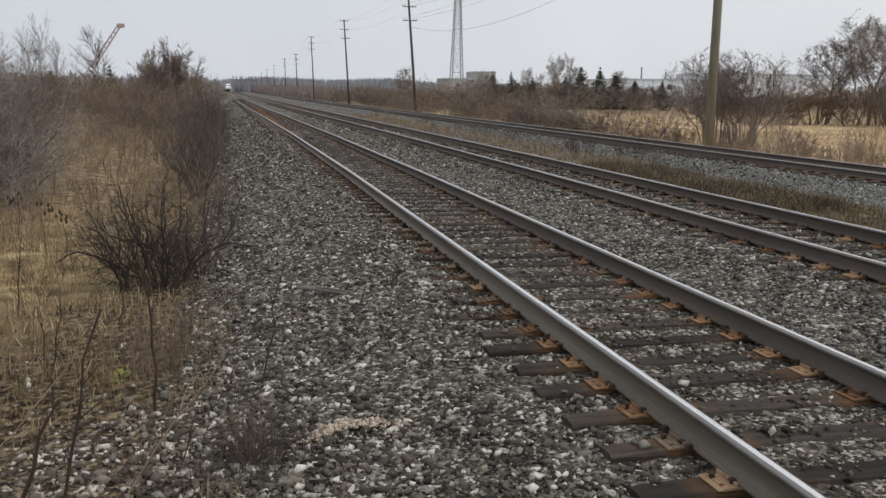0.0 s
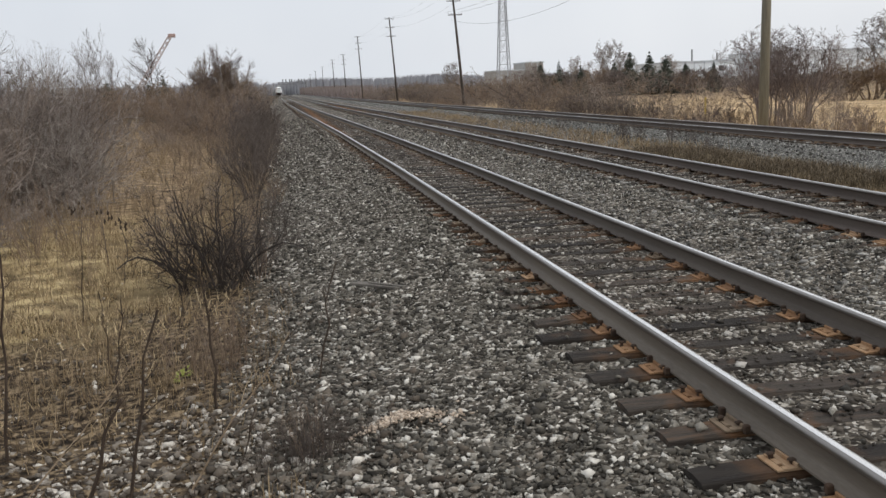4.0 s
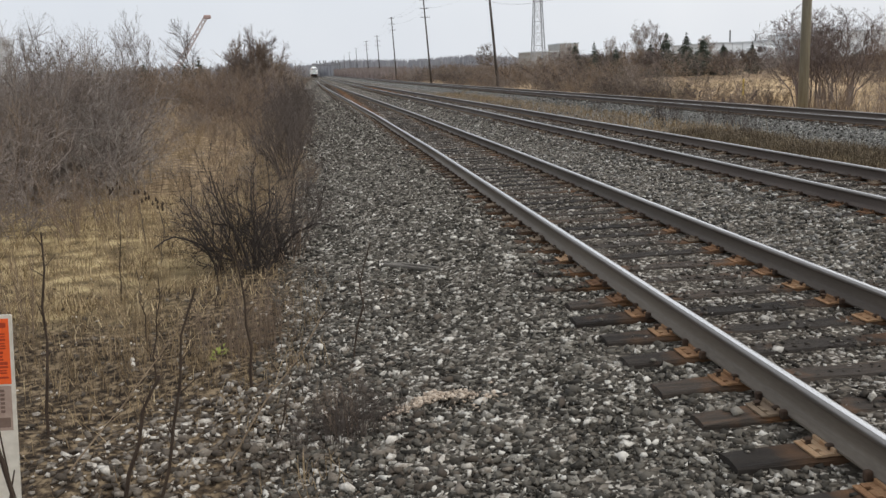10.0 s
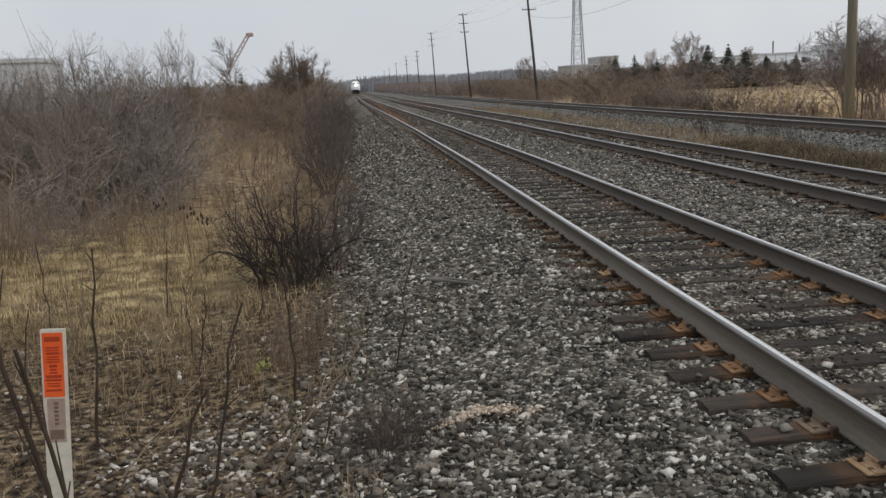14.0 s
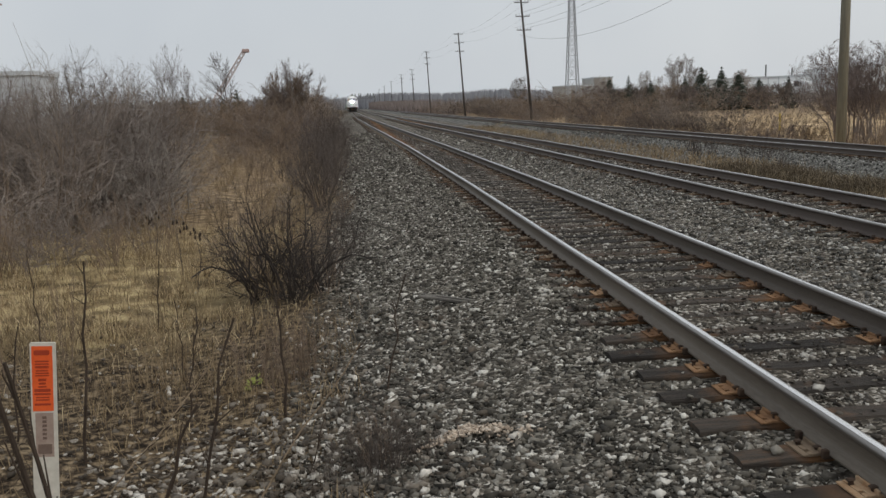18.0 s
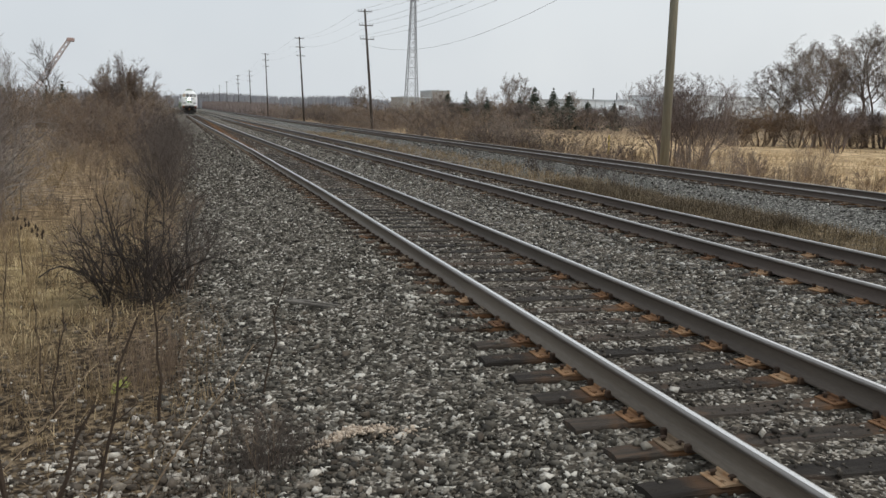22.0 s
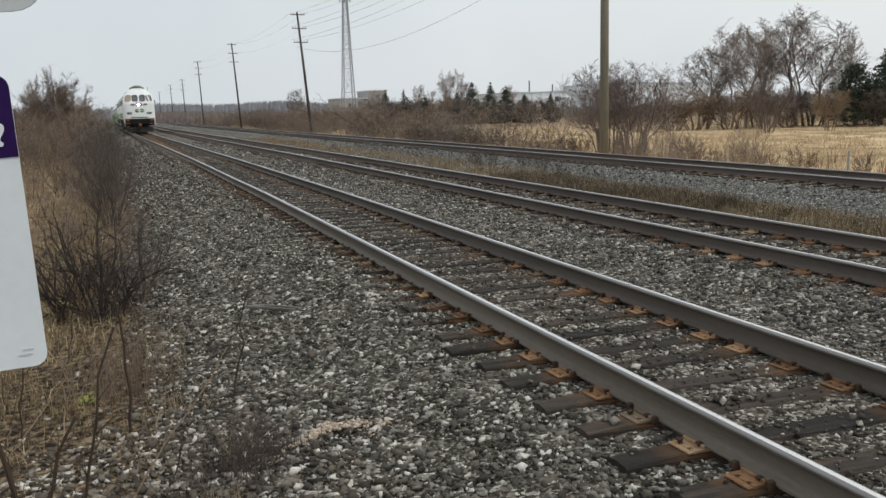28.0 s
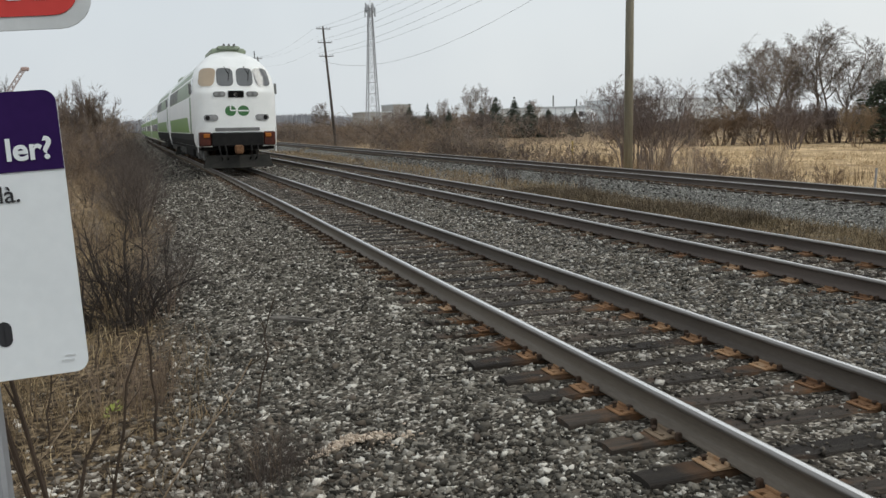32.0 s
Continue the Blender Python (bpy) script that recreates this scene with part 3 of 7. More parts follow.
def rail_shape():
    """A rail with a rounded head: slot 0 foot and web, slot 1 the polished band on the crown, slot 2 the head's duller shoulders."""
    half = [(0.07, 0), (0.07, 0.011), (0.022, 0.025), (0.012, 0.034), (0.009, 0.045), (0.009, 0.115), (0.014, 0.124), (0.034, 0.132), (0.0365, 0.136), (0.037, 0.15), (0.0345, 0.1575),
            (0.028, 0.163), (0.017, 0.1662), (0.009, 0.1675)]
    prof = half + [(0.0, 0.168)] + [(-x, z) for x, z in half[::-1]]
    slot = [0] * 8 + [2, 2, 2, 2, 1, 1, 1, 1, 2, 2, 2, 2] + [0] * 9
    s = Shape()
    n = len(prof)
    ys = [-60, -10, 6, 14, 18, 22, 26, 31, 36, 42, 47, 54, 62, 70, 78, 90, 106, 124, 145, 190, 260, 345, 640, 900]
    vs = [(x + float(bend(y)), y, z) for y in ys for x, z in prof]
    fs, sl = [], []
    for k in range(len(ys) - 1):
        for i in range(n):
            j = (i + 1) % n
            fs.append((k * n + i, k * n + n + i, k * n + n + j, k * n + j))
            sl.append(slot[i])
    m = (len(ys) - 1) * n
    fs += [tuple(range(n)), tuple(range(m + n - 1, m - 1, -1))]
    sl += [0, 0]
    s.add(vs, fs)
    s.s = sl
    return s


def plate_shape():
    """A rolled tie plate with its two shoulders and two square holes at either end."""
    s = Shape()
    s.box(-0.088, 0.088, -0.095, 0.095, 0, PLATE_T * 0.7)
    ys = (-0.095, -0.059, -0.031, 0.031, 0.059, 0.095)
    for e in (-1, 1):
        xs = (0.088, 0.124, 0.15, 0.185)
        for i in range(3):
            x0, x1 = sorted((e * xs[i], e * xs[i + 1]))
            if i != 1:
                s.box(x0, x1, ys[0], ys[-1], 0, PLATE_T * (0.7 - 0.12 * i), ch=0.002)
            else:
                for k in (0, 2, 4):
                    s.box(x0, x1, ys[k], ys[k + 1], 0, PLATE_T * 0.62)
    s.box(-0.088, -0.074, -0.094, 0.094, PLATE_T * 0.7 - 0.002, PLATE_T + 0.012, ch=0.003)
    s.box(0.074, 0.088, -0.094, 0.094, PLATE_T * 0.7 - 0.002, PLATE_T + 0.012, ch=0.003)
    return s


def spike_shape():
    s = Shape()
    s.box(-0.009, 0.009, -0.009, 0.009, -0.02, 0.014)
    s.box(-0.022, 0.018, -0.016, 0.016, 0.01, 0.025, ch=0.006)
    return s


def anchor_shape():
    """A spring clip that grips the rail's foot beside a sleeper."""
    s = Shape()
    s.box(-0.1, 0.1, -0.012, 0.012, -0.022, -0.004, ch=0.004)
    s.box(-0.105, -0.068, -0.016, 0.016, -0.016, 0.03, ch=0.006)
    s.box(0.068, 0.105, -0.016, 0.016, -0.016, 0.03, ch=0.006)
    return s


def tie_shape(rng):
    """A hewn sleeper, slightly bowed, with a split at one end."""
    s = Shape()
    L, W, H = 2.6, 0.205, 0.17
    nx = 9
    vs = []
    for i in range(nx):
        x = -L / 2 + L * i / (nx - 1)
        w = W / 2 + rng.uniform(-0.006, 0.006)
        dz = rng.uniform(-0.006, 0.004)
        e = 0.012 if i in (0, nx - 1) else 0.0
        vs += [(x, -w + e, -H), (x, w - e, -H), (x, w - e, -0.02), (x, w - 0.014 - e, dz - e), (x, rng.uniform(-0.02, 0.02), dz - 0.004), (x, -w + 0.014 + e, dz - e), (x, -w + e, -0.02)]
    fs = []
    for i in range(nx - 1):
        for j in range(7):
            k = (j + 1) % 7
            fs.append((i * 7 + j, i * 7 + k, i * 7 + 7 + k, i * 7 + 7 + j))
    fs += [tuple(range(7)), tuple(range((nx - 1) * 7 + 6, (nx - 1) * 7 - 1, -1))]
    return s.add(vs, [f[::-1] for f in fs])


def build_track(index, cx, top, ties, detail_to, label):
    tr = thing("railway_track", label, "railway track", "parallel railway tracks", "structure", pose(cx, 0, top))
    rails = []
    for side in (-1, 1):
        side_mat = M["rail_side"] if index == 0 and side < 0 else M["rail_side_mid"] if index == 0 else M["rail_side_dark"]
        me = rail_shape().mesh("rail", side_mat, M["rail_top"], M["rail_shoulder"], smooth=True)
        me.set_sharp_from_angle(angle=radians(38))
        rails.append(part("rail", me, None, tr, "steel rail with a polished running surface", at=pose(side * 0.7535, 0, PLATE_T)))
    rng = random.Random(20 + index)
    tie_meshes = [tie_shape(rng).mesh("tie", M["tie"]) for _ in range(7)]
    dusty_plate = plate_shape().mesh("tie_plate", M["dusty_rust"])
    plate, spike, anchor = plate_shape().mesh("tie_plate", M["rust"]), spike_shape().mesh("spike", M["dark_rust"]), anchor_shape().mesh("rail_anchor", M["dark_rust"])
    rest = Shape()
    for k, y in enumerate(ties):
        if y < detail_to:
            t = part("tie", rng.choice(tie_meshes), None, tr, at=pose(rng.uniform(-0.06, 0.06) + float(bend(y)), y, 0, 0, 0, rng.uniform(-1.2, 1.2)))
            for side in (-1, 1):
                part("tie_plate", plate if y < 5.5 and rng.random() < 0.8 else dusty_plate, None, t, at=pose(side * 0.7535 + float(bend(y)) - t.location.x, 0, 0.001, 0, 0, rng.uniform(-1, 1)))
                if y < detail_to * 0.6:
                    for sx, sy in ((-0.083, -0.05), (0.083, 0.05), (-0.137, 0.045), (0.137, -0.045)):
                        if abs(sx) < 0.1 or rng.random() < 0.5:
                            part("spike", spike, None, t, at=pose(side * 0.7535 + float(bend(y)) + sx - t.location.x, sy, PLATE_T * 0.7 + rng.uniform(0, 0.012), 0, rng.uniform(-8, 8), 0 if sx < 0 else 180))
            if y < detail_to and k % 2 == 0:
                for r in rails:
                    for dy in (-0.135, 0.135):
                        part("rail_anchor", anchor, None, r, at=pose(float(bend(y + dy)), y + dy, 0))
        else:
            b = float(bend(y))
            rest.box(b - 1.3, b + 1.3, y - 0.1, y + 0.1, -0.15, rng.uniform(-0.01, 0.0))
            for side in (-1, 1):
                rest.box(b + side * 0.7535 - 0.18, b + side * 0.7535 + 0.18, y - 0.09, y + 0.09, 0, PLATE_T * 0.8, slot=1)
    ob = part("distant_ties", rest, [M["tie"], M["dusty_rust"]], tr)
    ob["kind"] = "stuff"
    return tr


TIE_Y = [-0.825 + 0.497 * k for k in range(-9, 0)] + [-0.825, -0.325, 0.165, 0.675, 1.125, 1.615, 2.095, 2.625]
_rng = random.Random(5)
while TIE_Y[-1] < 160:
    TIE_Y.append(TIE_Y[-1] + 0.505 + _rng.uniform(-0.04, 0.04))
TIE_Y2 = [1.05 + 0.53 * k + _rng.uniform(-0.04, 0.04) for k in range(-8, 220)]
TIE_Y3 = [0.3 + 0.53 * k + _rng.uniform(-0.04, 0.04) for k in range(0, 420)]
build_track(0, *TRACKS[0], TIE_Y, 32, "main railway track with worn dark timber ties and rusty plates")
build_track(1, *TRACKS[1], TIE_Y2, 26, "second railway track sunk in dark crushed stone")
build_track(2, *TRACKS[2], TIE_Y3, 12, "third railway track beside a strip of dry grass")


# ---------------------------------------------------------------- crushed stone
CHIP_F = np.array([(0, 2, 1), (3, 4, 5), (0, 1, 3), (1, 4, 3), (1, 2, 4), (2, 5, 4), (2, 0, 5), (0, 3, 5)])


def stones(rs, x, y, z, size, tilt=0.7):
    """Angular chips at the given places: two crooked triangles, one turned over the other, tipped at random."""
    n = len(x)
    base = np.zeros((n, 6, 3))
    for j in range(3):
        for up in (0, 1):
            a = 2 * np.pi * j / 3 + up * (np.pi / 3) + rs.normal(0, 0.42, n)
            r = 0.65 + 0.65 * rs.rand(n)
            base[:, j + 3 * up] = np.stack([np.cos(a) * r, np.sin(a) * r, (2 * up - 1) * (0.7 + 0.6 * rs.rand(n))], 1)
    base *= np.stack([0.85 + 0.7 * rs.rand(n), 0.5 + 0.45 * rs.rand(n), 0.24 + 0.36 * rs.rand(n)], 1)[:, None] * size[:, None, None]
    a = rs.rand(n) * 2 * np.pi
    b = rs.normal(0, tilt, n)
    ca, sa, cb, sb = np.cos(a), np.sin(a), np.cos(b), np.sin(b)
    X, Y, Z = base[..., 0], base[..., 1], base[..., 2]
    Y, Z = Y * cb[:, None] - Z * sb[:, None], Y * sb[:, None] + Z * cb[:, None]
    X, Y = X * ca[:, None] - Y * sa[:, None], X * sa[:, None] + Y * ca[:, None]
    V = np.stack([X + x[:, None], Y + y[:, None], Z + z[:, None]], 2).reshape(-1, 3)
    F = (CHIP_F[None] + (np.arange(n) * 6)[:, None, None]).reshape(-1, 3)
    return V, F


def scatter(rs, x0, x1, y0, y1, per_m2):
    n = int((x1 - x0) * (y1 - y0) * per_m2)
    return x0 + (x1 - x0) * rs.rand(n), y0 + (y1 - y0) * rs.rand(n)


def build_ballast():
    rs = np.random.RandomState(11)
    bands = [(-3.0, 7.0, -2.4, 3.0, 1500, 0.018), (-3.0, 7.4, 3.0, 8.0, 950, 0.0192), (-2.9, 7.6, 8.0, 15.0, 480, 0.0205), (-2.8, 7.6, 15.0, 30.0, 190, 0.0235),
             (-2.6, 7.6, 30, 60, 34, 0.031), (10.4, 12.4, 2.0, 22.0, 190, 0.024), (10.6, 12.4, 22, 50, 60, 0.03), (7.4, 10.4, 3, 26, 60, 0.024), (7.4, 10.6, 26, 60, 40, 0.03)]
    dark_V, dark_F, dk = [], [], 0
    grey_V, grey_F, gk = [], [], 0
    Vs, Fs, k = [], [], 0
    for x0, x1, y0, y1, d, size in bands:
        x, y = scatter(rs, x0, x1, y0, y1, d)
        s = size * np.clip(rs.lognormal(-0.14, 0.4, len(x)), 0.4, 2.2)
        keep = x < 3.4 + 1.3 * np.maximum(y, -2.2)
        keep &= (x < 2.1) | (rs.rand(len(x)) < (0.5 if y0 < 8 else 0.75))
        keep &= ~((x < -2.3) & (rs.rand(len(x)) < (-2.3 - x) / 0.8))
        z = ground_z(x, y) + s * 0.12
        for (cx, top), ties in zip(TRACKS, (TIE_Y, TIE_Y2, TIE_Y3)):
            inside = np.abs(x - cx) < 1.29
            dt = np.min(np.abs(y[:, None] - np.array(ties)[None, :120]), axis=1)
            on_tie = inside & (dt < 0.105 + s * 0.55)
            sunk = 0.88 if cx < 2 else 0.4
            sunk = np.where(x < -0.1, np.where(y > 2.4, 0.6, 0.97), sunk)
            keep &= ~(on_tie & (rs.rand(len(x)) < sunk))
            z = np.where(on_tie, top + s * 0.3, z)
            for side in (-1, 1):
                keep &= np.abs(x - cx - side * 0.7535) > 0.08 + s
                keep &= ~((np.abs(x - cx - side * 0.7535) < 0.2 + s) & (dt < 0.12))
        dark = keep & (((np.abs(x - 0.7535) < 0.7) | (np.abs(x - 4.56) < 0.7)) & (rs.rand(len(x)) < 0.9))
        grey = keep & ~dark & (rs.rand(len(x)) < np.where(x > 5.5, 0.85, np.where((x > 1.9) & (x < 3.6), 0.45, 0.0)))
        x = x + bend(y)
        V, F = stones(rs, x[grey], y[grey], z[grey], s[grey])
        grey_V.append(V), grey_F.append(F + gk)
        gk += len(V)
        keep &= ~grey
        V, F = stones(rs, x[dark], y[dark], z[dark] - 0.004, s[dark] * 0.82, 0.4)
        dark_V.append(V), dark_F.append(F + dk)
        dk += len(V)
        keep &= ~dark
        V, F = stones(rs, x[keep], y[keep], z[keep], s[keep])
        Vs.append(V), Fs.append(F + k)
        k += len(V)
    ob = new("track_gravel", soup("track_gravel", np.concatenate(dark_V), np.concatenate(dark_F), M["dark_stone"]))
    tagged(ob, "oil-darkened fine crushed stone between the rails", "ballast", kind="stuff")
    ob = new("clean_ballast", soup("clean_ballast", np.concatenate(grey_V), np.concatenate(grey_F), M["grey_stone"]))
    tagged(ob, "cleaner blue-grey crushed stones between the tracks", "ballast", kind="stuff")
    ob = new("ballast_stones", soup("ballast_stones", np.concatenate(Vs), np.concatenate(Fs), M["stone"]))
    tagged(ob, "angular dark grey crushed stones with scattered pale ones", "ballast", kind="stuff")
    # pale stones spilled among the weeds
    x = np.concatenate([rs.normal(-3.2, 0.55, 1700), rs.normal(-2.3, 0.4, 600), rs.normal(-4.2, 0.9, 260), rs.normal(-1.78, 0.1, 70), rs.normal(-1.95, 0.35, 420)])
    y = np.concatenate([rs.normal(1.0, 0.6, 1700), rs.normal(1.6, 1.6, 600), rs.normal(3.4, 1.4, 260), rs.normal(3.7, 0.22, 70), rs.normal(0.1, 0.5, 420)])
    x = np.concatenate([x, -2.5 - 3.0 * rs.rand(500)])
    y = np.concatenate([y, -1.2 + 5.2 * rs.rand(500)])
    s = 0.0172 * np.clip(rs.lognormal(0, 0.5, len(x)), 0.4, 2.4)
    V, F = stones(rs, x, y, ground_z(x, y) + s * np.where(np.arange(len(x)) < len(x) - 500, 0.35, 0.1), s)
    ob = new("spilled_stones", soup("spilled_stones", V, F, M["pale_stone"]))
    tagged(ob, "pale grey stones spilled among dry weeds", "stones", kind="stuff")


build_ballast()


# ---------------------------------------------------------------- plants
def grow(shapes, rng, p, d, length, radius, level, spec, least=0.0022):
    """One bent branch and, along it, the next level's. spec, per level: segments, children, length ratio, spread, bend, lift. shapes: main stems, twigs."""
    segs, kids, ratio, spread, bend, lift = spec[level]
    pts, rad = [p.copy()], [radius]
    q, dd = p.copy(), d.normalized()
    last = level == len(spec) - 1
    for i in range(segs):
        dd = (dd + Vector((rng.gauss(0, bend), rng.gauss(0, bend), rng.gauss(0, bend) + lift))).normalized()
        q = q + dd * (length / segs)
        pts.append(q.copy())
        rad.append(max(radius * (1 - (0.55 if least > 0.003 and level == 0 and radius < 0.03 else 0.8) * (i + 1) / segs), least * 0.6))
    if last:
        rad[-1] = 0
    shapes[min(level, 1)].tube(pts, rad, 3 if level or least > 0.006 else 5, 0, cap=False)
    if last:
        return
    for k in range(kids):
        t = (k + rng.random()) / kids
        t = 0.25 + 0.75 * t if level == 0 else 0.15 + 0.85 * t
        i = min(int(t * segs), segs - 1)
        u = t * segs - i
        b = pts[i].lerp(pts[i + 1], u)
        ax = (pts[i + 1] - pts[i]).normalized()
        side = Vector((rng.gauss(0, 1), rng.gauss(0, 1), rng.gauss(0, 0.6)))
        side = (side - ax * side.dot(ax)).normalized()
        nd = (ax + side * spread * rng.uniform(0.6, 1.3)).normalized()
        grow(shapes, rng, b, nd, length * ratio * rng.uniform(0.6, 1.25) * (1.15 - 0.5 * t), max(radius * (1 - 0.7 * t) * 0.55, least), level + 1, spec, least)


def shrub_mesh(seed, stems, height, fan, spec, mat, radius=0.014, base=0.12, least=0.0022):
    """Many stems from one foot, fanning out: a mesh of the stems and one of their twigs."""
    rng = random.Random(seed)
    shapes = (Shape(), Shape())
    for _ in range(stems):
        a = rng.uniform(0, 2 * math.pi)
        f = fan * math.sqrt(rng.random())
        p = Vector((math.cos(a) * base * rng.random(), math.sin(a) * base * rng.random(), -0.05))
        d = Vector((math.cos(a) * f, math.sin(a) * f, 1))
        grow(shapes, rng, p, d, height * rng.uniform(0.6, 1.05), radius * rng.uniform(0.6, 1.2), 0, spec, least)
    return shapes[0].mesh("stem_cluster", mat), shapes[1].mesh("twig_crown", mat)


THICK = [(9, 9, 0.5, 1.0, 0.3, 0.0), (5, 6, 0.52, 1.1, 0.38, 0.02), (3, 0, 0, 0, 0.35, 0.0)]
ANGULAR = [(7, 8, 0.42, 0.95, 0.27, 0.03), (4, 6, 0.5, 0.9, 0.3, 0.05), (2, 0, 0, 0, 0.2, 0.02)]
TALL_WEED = [(3, 8, 0.3, 0.45, 0.07, 0.03), (1, 3, 0.6, 0.5, 0.1, 0.05), (1, 0, 0, 0, 0.16, 0.0)]
UPRIGHT = [(4, 7, 0.42, 0.45, 0.06, 0.05), (3, 5, 0.5, 0.5, 0.1, 0.05), (1, 0, 0, 0, 0.1, 0.03)]
ARCHED = [(9, 8, 0.42, 1.0, 0.3, -0.12), (4, 5, 0.5, 0.9, 0.3, -0.03), (2, 0, 0, 0, 0.3, 0.0)]
SCRUB = [(3, 7, 0.45, 0.9, 0.2, 0.02), (1, 4, 0.55, 1.0, 0.2, 0.03), (1, 0, 0, 0, 0.16, 0.0)]
FINE = [(4, 9, 0.45, 0.6, 0.12, 0.04), (2, 6, 0.5, 0.8, 0.16, 0.02), (1, 0, 0, 0, 0.16, 0.0)]
SHRUBS = {
    "grey": [shrub_mesh(100 + i, 10, 2.0, 0.62, THICK, M["twig"], 0.011, 0.3, 0.0026) for i in range(3)],
    "pale": [shrub_mesh(110 + i, 12, 2.1, 0.95, ARCHED, M["twig_pale"], 0.0105, 0.35, 0.0026) for i in range(2)],
    "red": [shrub_mesh(120 + i, 12, 2.0, 0.5, UPRIGHT, M["twig_red"], 0.013, 0.4) for i in range(3)],
    "dark": [shrub_mesh(130 + i, 15, 2.0, 0.6, FINE, M["twig_dark"], 0.015, 0.35, 0.003) for i in range(2)],
    "angular": [shrub_mesh(170 + i, 13, 2.0, 0.75, ANGULAR, M["bush_bark"], 0.026, 0.4, 0.0048) for i in range(2)],
    "weed": [shrub_mesh(175 + i, 12, 2.0, 0.45, TALL_WEED, (M["twig_red"], M["weed"], M["twig_tan"])[i], 0.012, 0.7, 0.004) for i in range(3)],
    "far_grey": [shrub_mesh(140 + i, 10, 2.0, 0.6, SCRUB, M["twig"], 0.009, 0.8, 0.0062) for i in range(2)],
    "far_red": [shrub_mesh(150 + i, 10, 2.0, 0.5, SCRUB, M["twig_red"], 0.009, 0.8, 0.0062) for i in range(2)],
    "far_dark": [shrub_mesh(160 + i, 10, 2.0, 0.6, SCRUB, M["twig_dark"], 0.009, 0.8, 0.0062) for i in range(2)],
}
LABEL = {"grey": "bare tangled grey-brown shrub in a thicket", "pale": "bare arching pale grey bramble bush", "red": "bare reddish-brown upright shrub",
         "dark": "dense dark leafless bush beside the track", "angular": "open dark bush with crooked bare branches",
         "weed": "clump of tall withered brown weeds"}


FAR_BRUSH = []


def shrub(kind, x, y, height, wide=1.0, rng=None, group="", z=None):
    rng = rng or random
    if y > 32 and kind != "angular":
        FAR_BRUSH.append(({"pale": "grey", "weed": "red"}.get(kind, kind), x, y, height / 2.0, wide, rng.uniform(0, 6.283), rng.randrange(2)))
        return None
    me = rng.choice(SHRUBS[kind])
    ob = thing("shrub", LABEL[kind], "shrub", group or "bare shrubs")
    z = float(ground_z(x, y)) if z is None else z
    ob.matrix_basis = pose(x, y, z, 0, 0, rng.uniform(0, 360))
    k = height / 2.0
    ob.scale = (k * wide, k * wide, k)
    part("stem_base", me[0], None, ob)
    part("twig_crown", me[1], None, ob)
    return ob


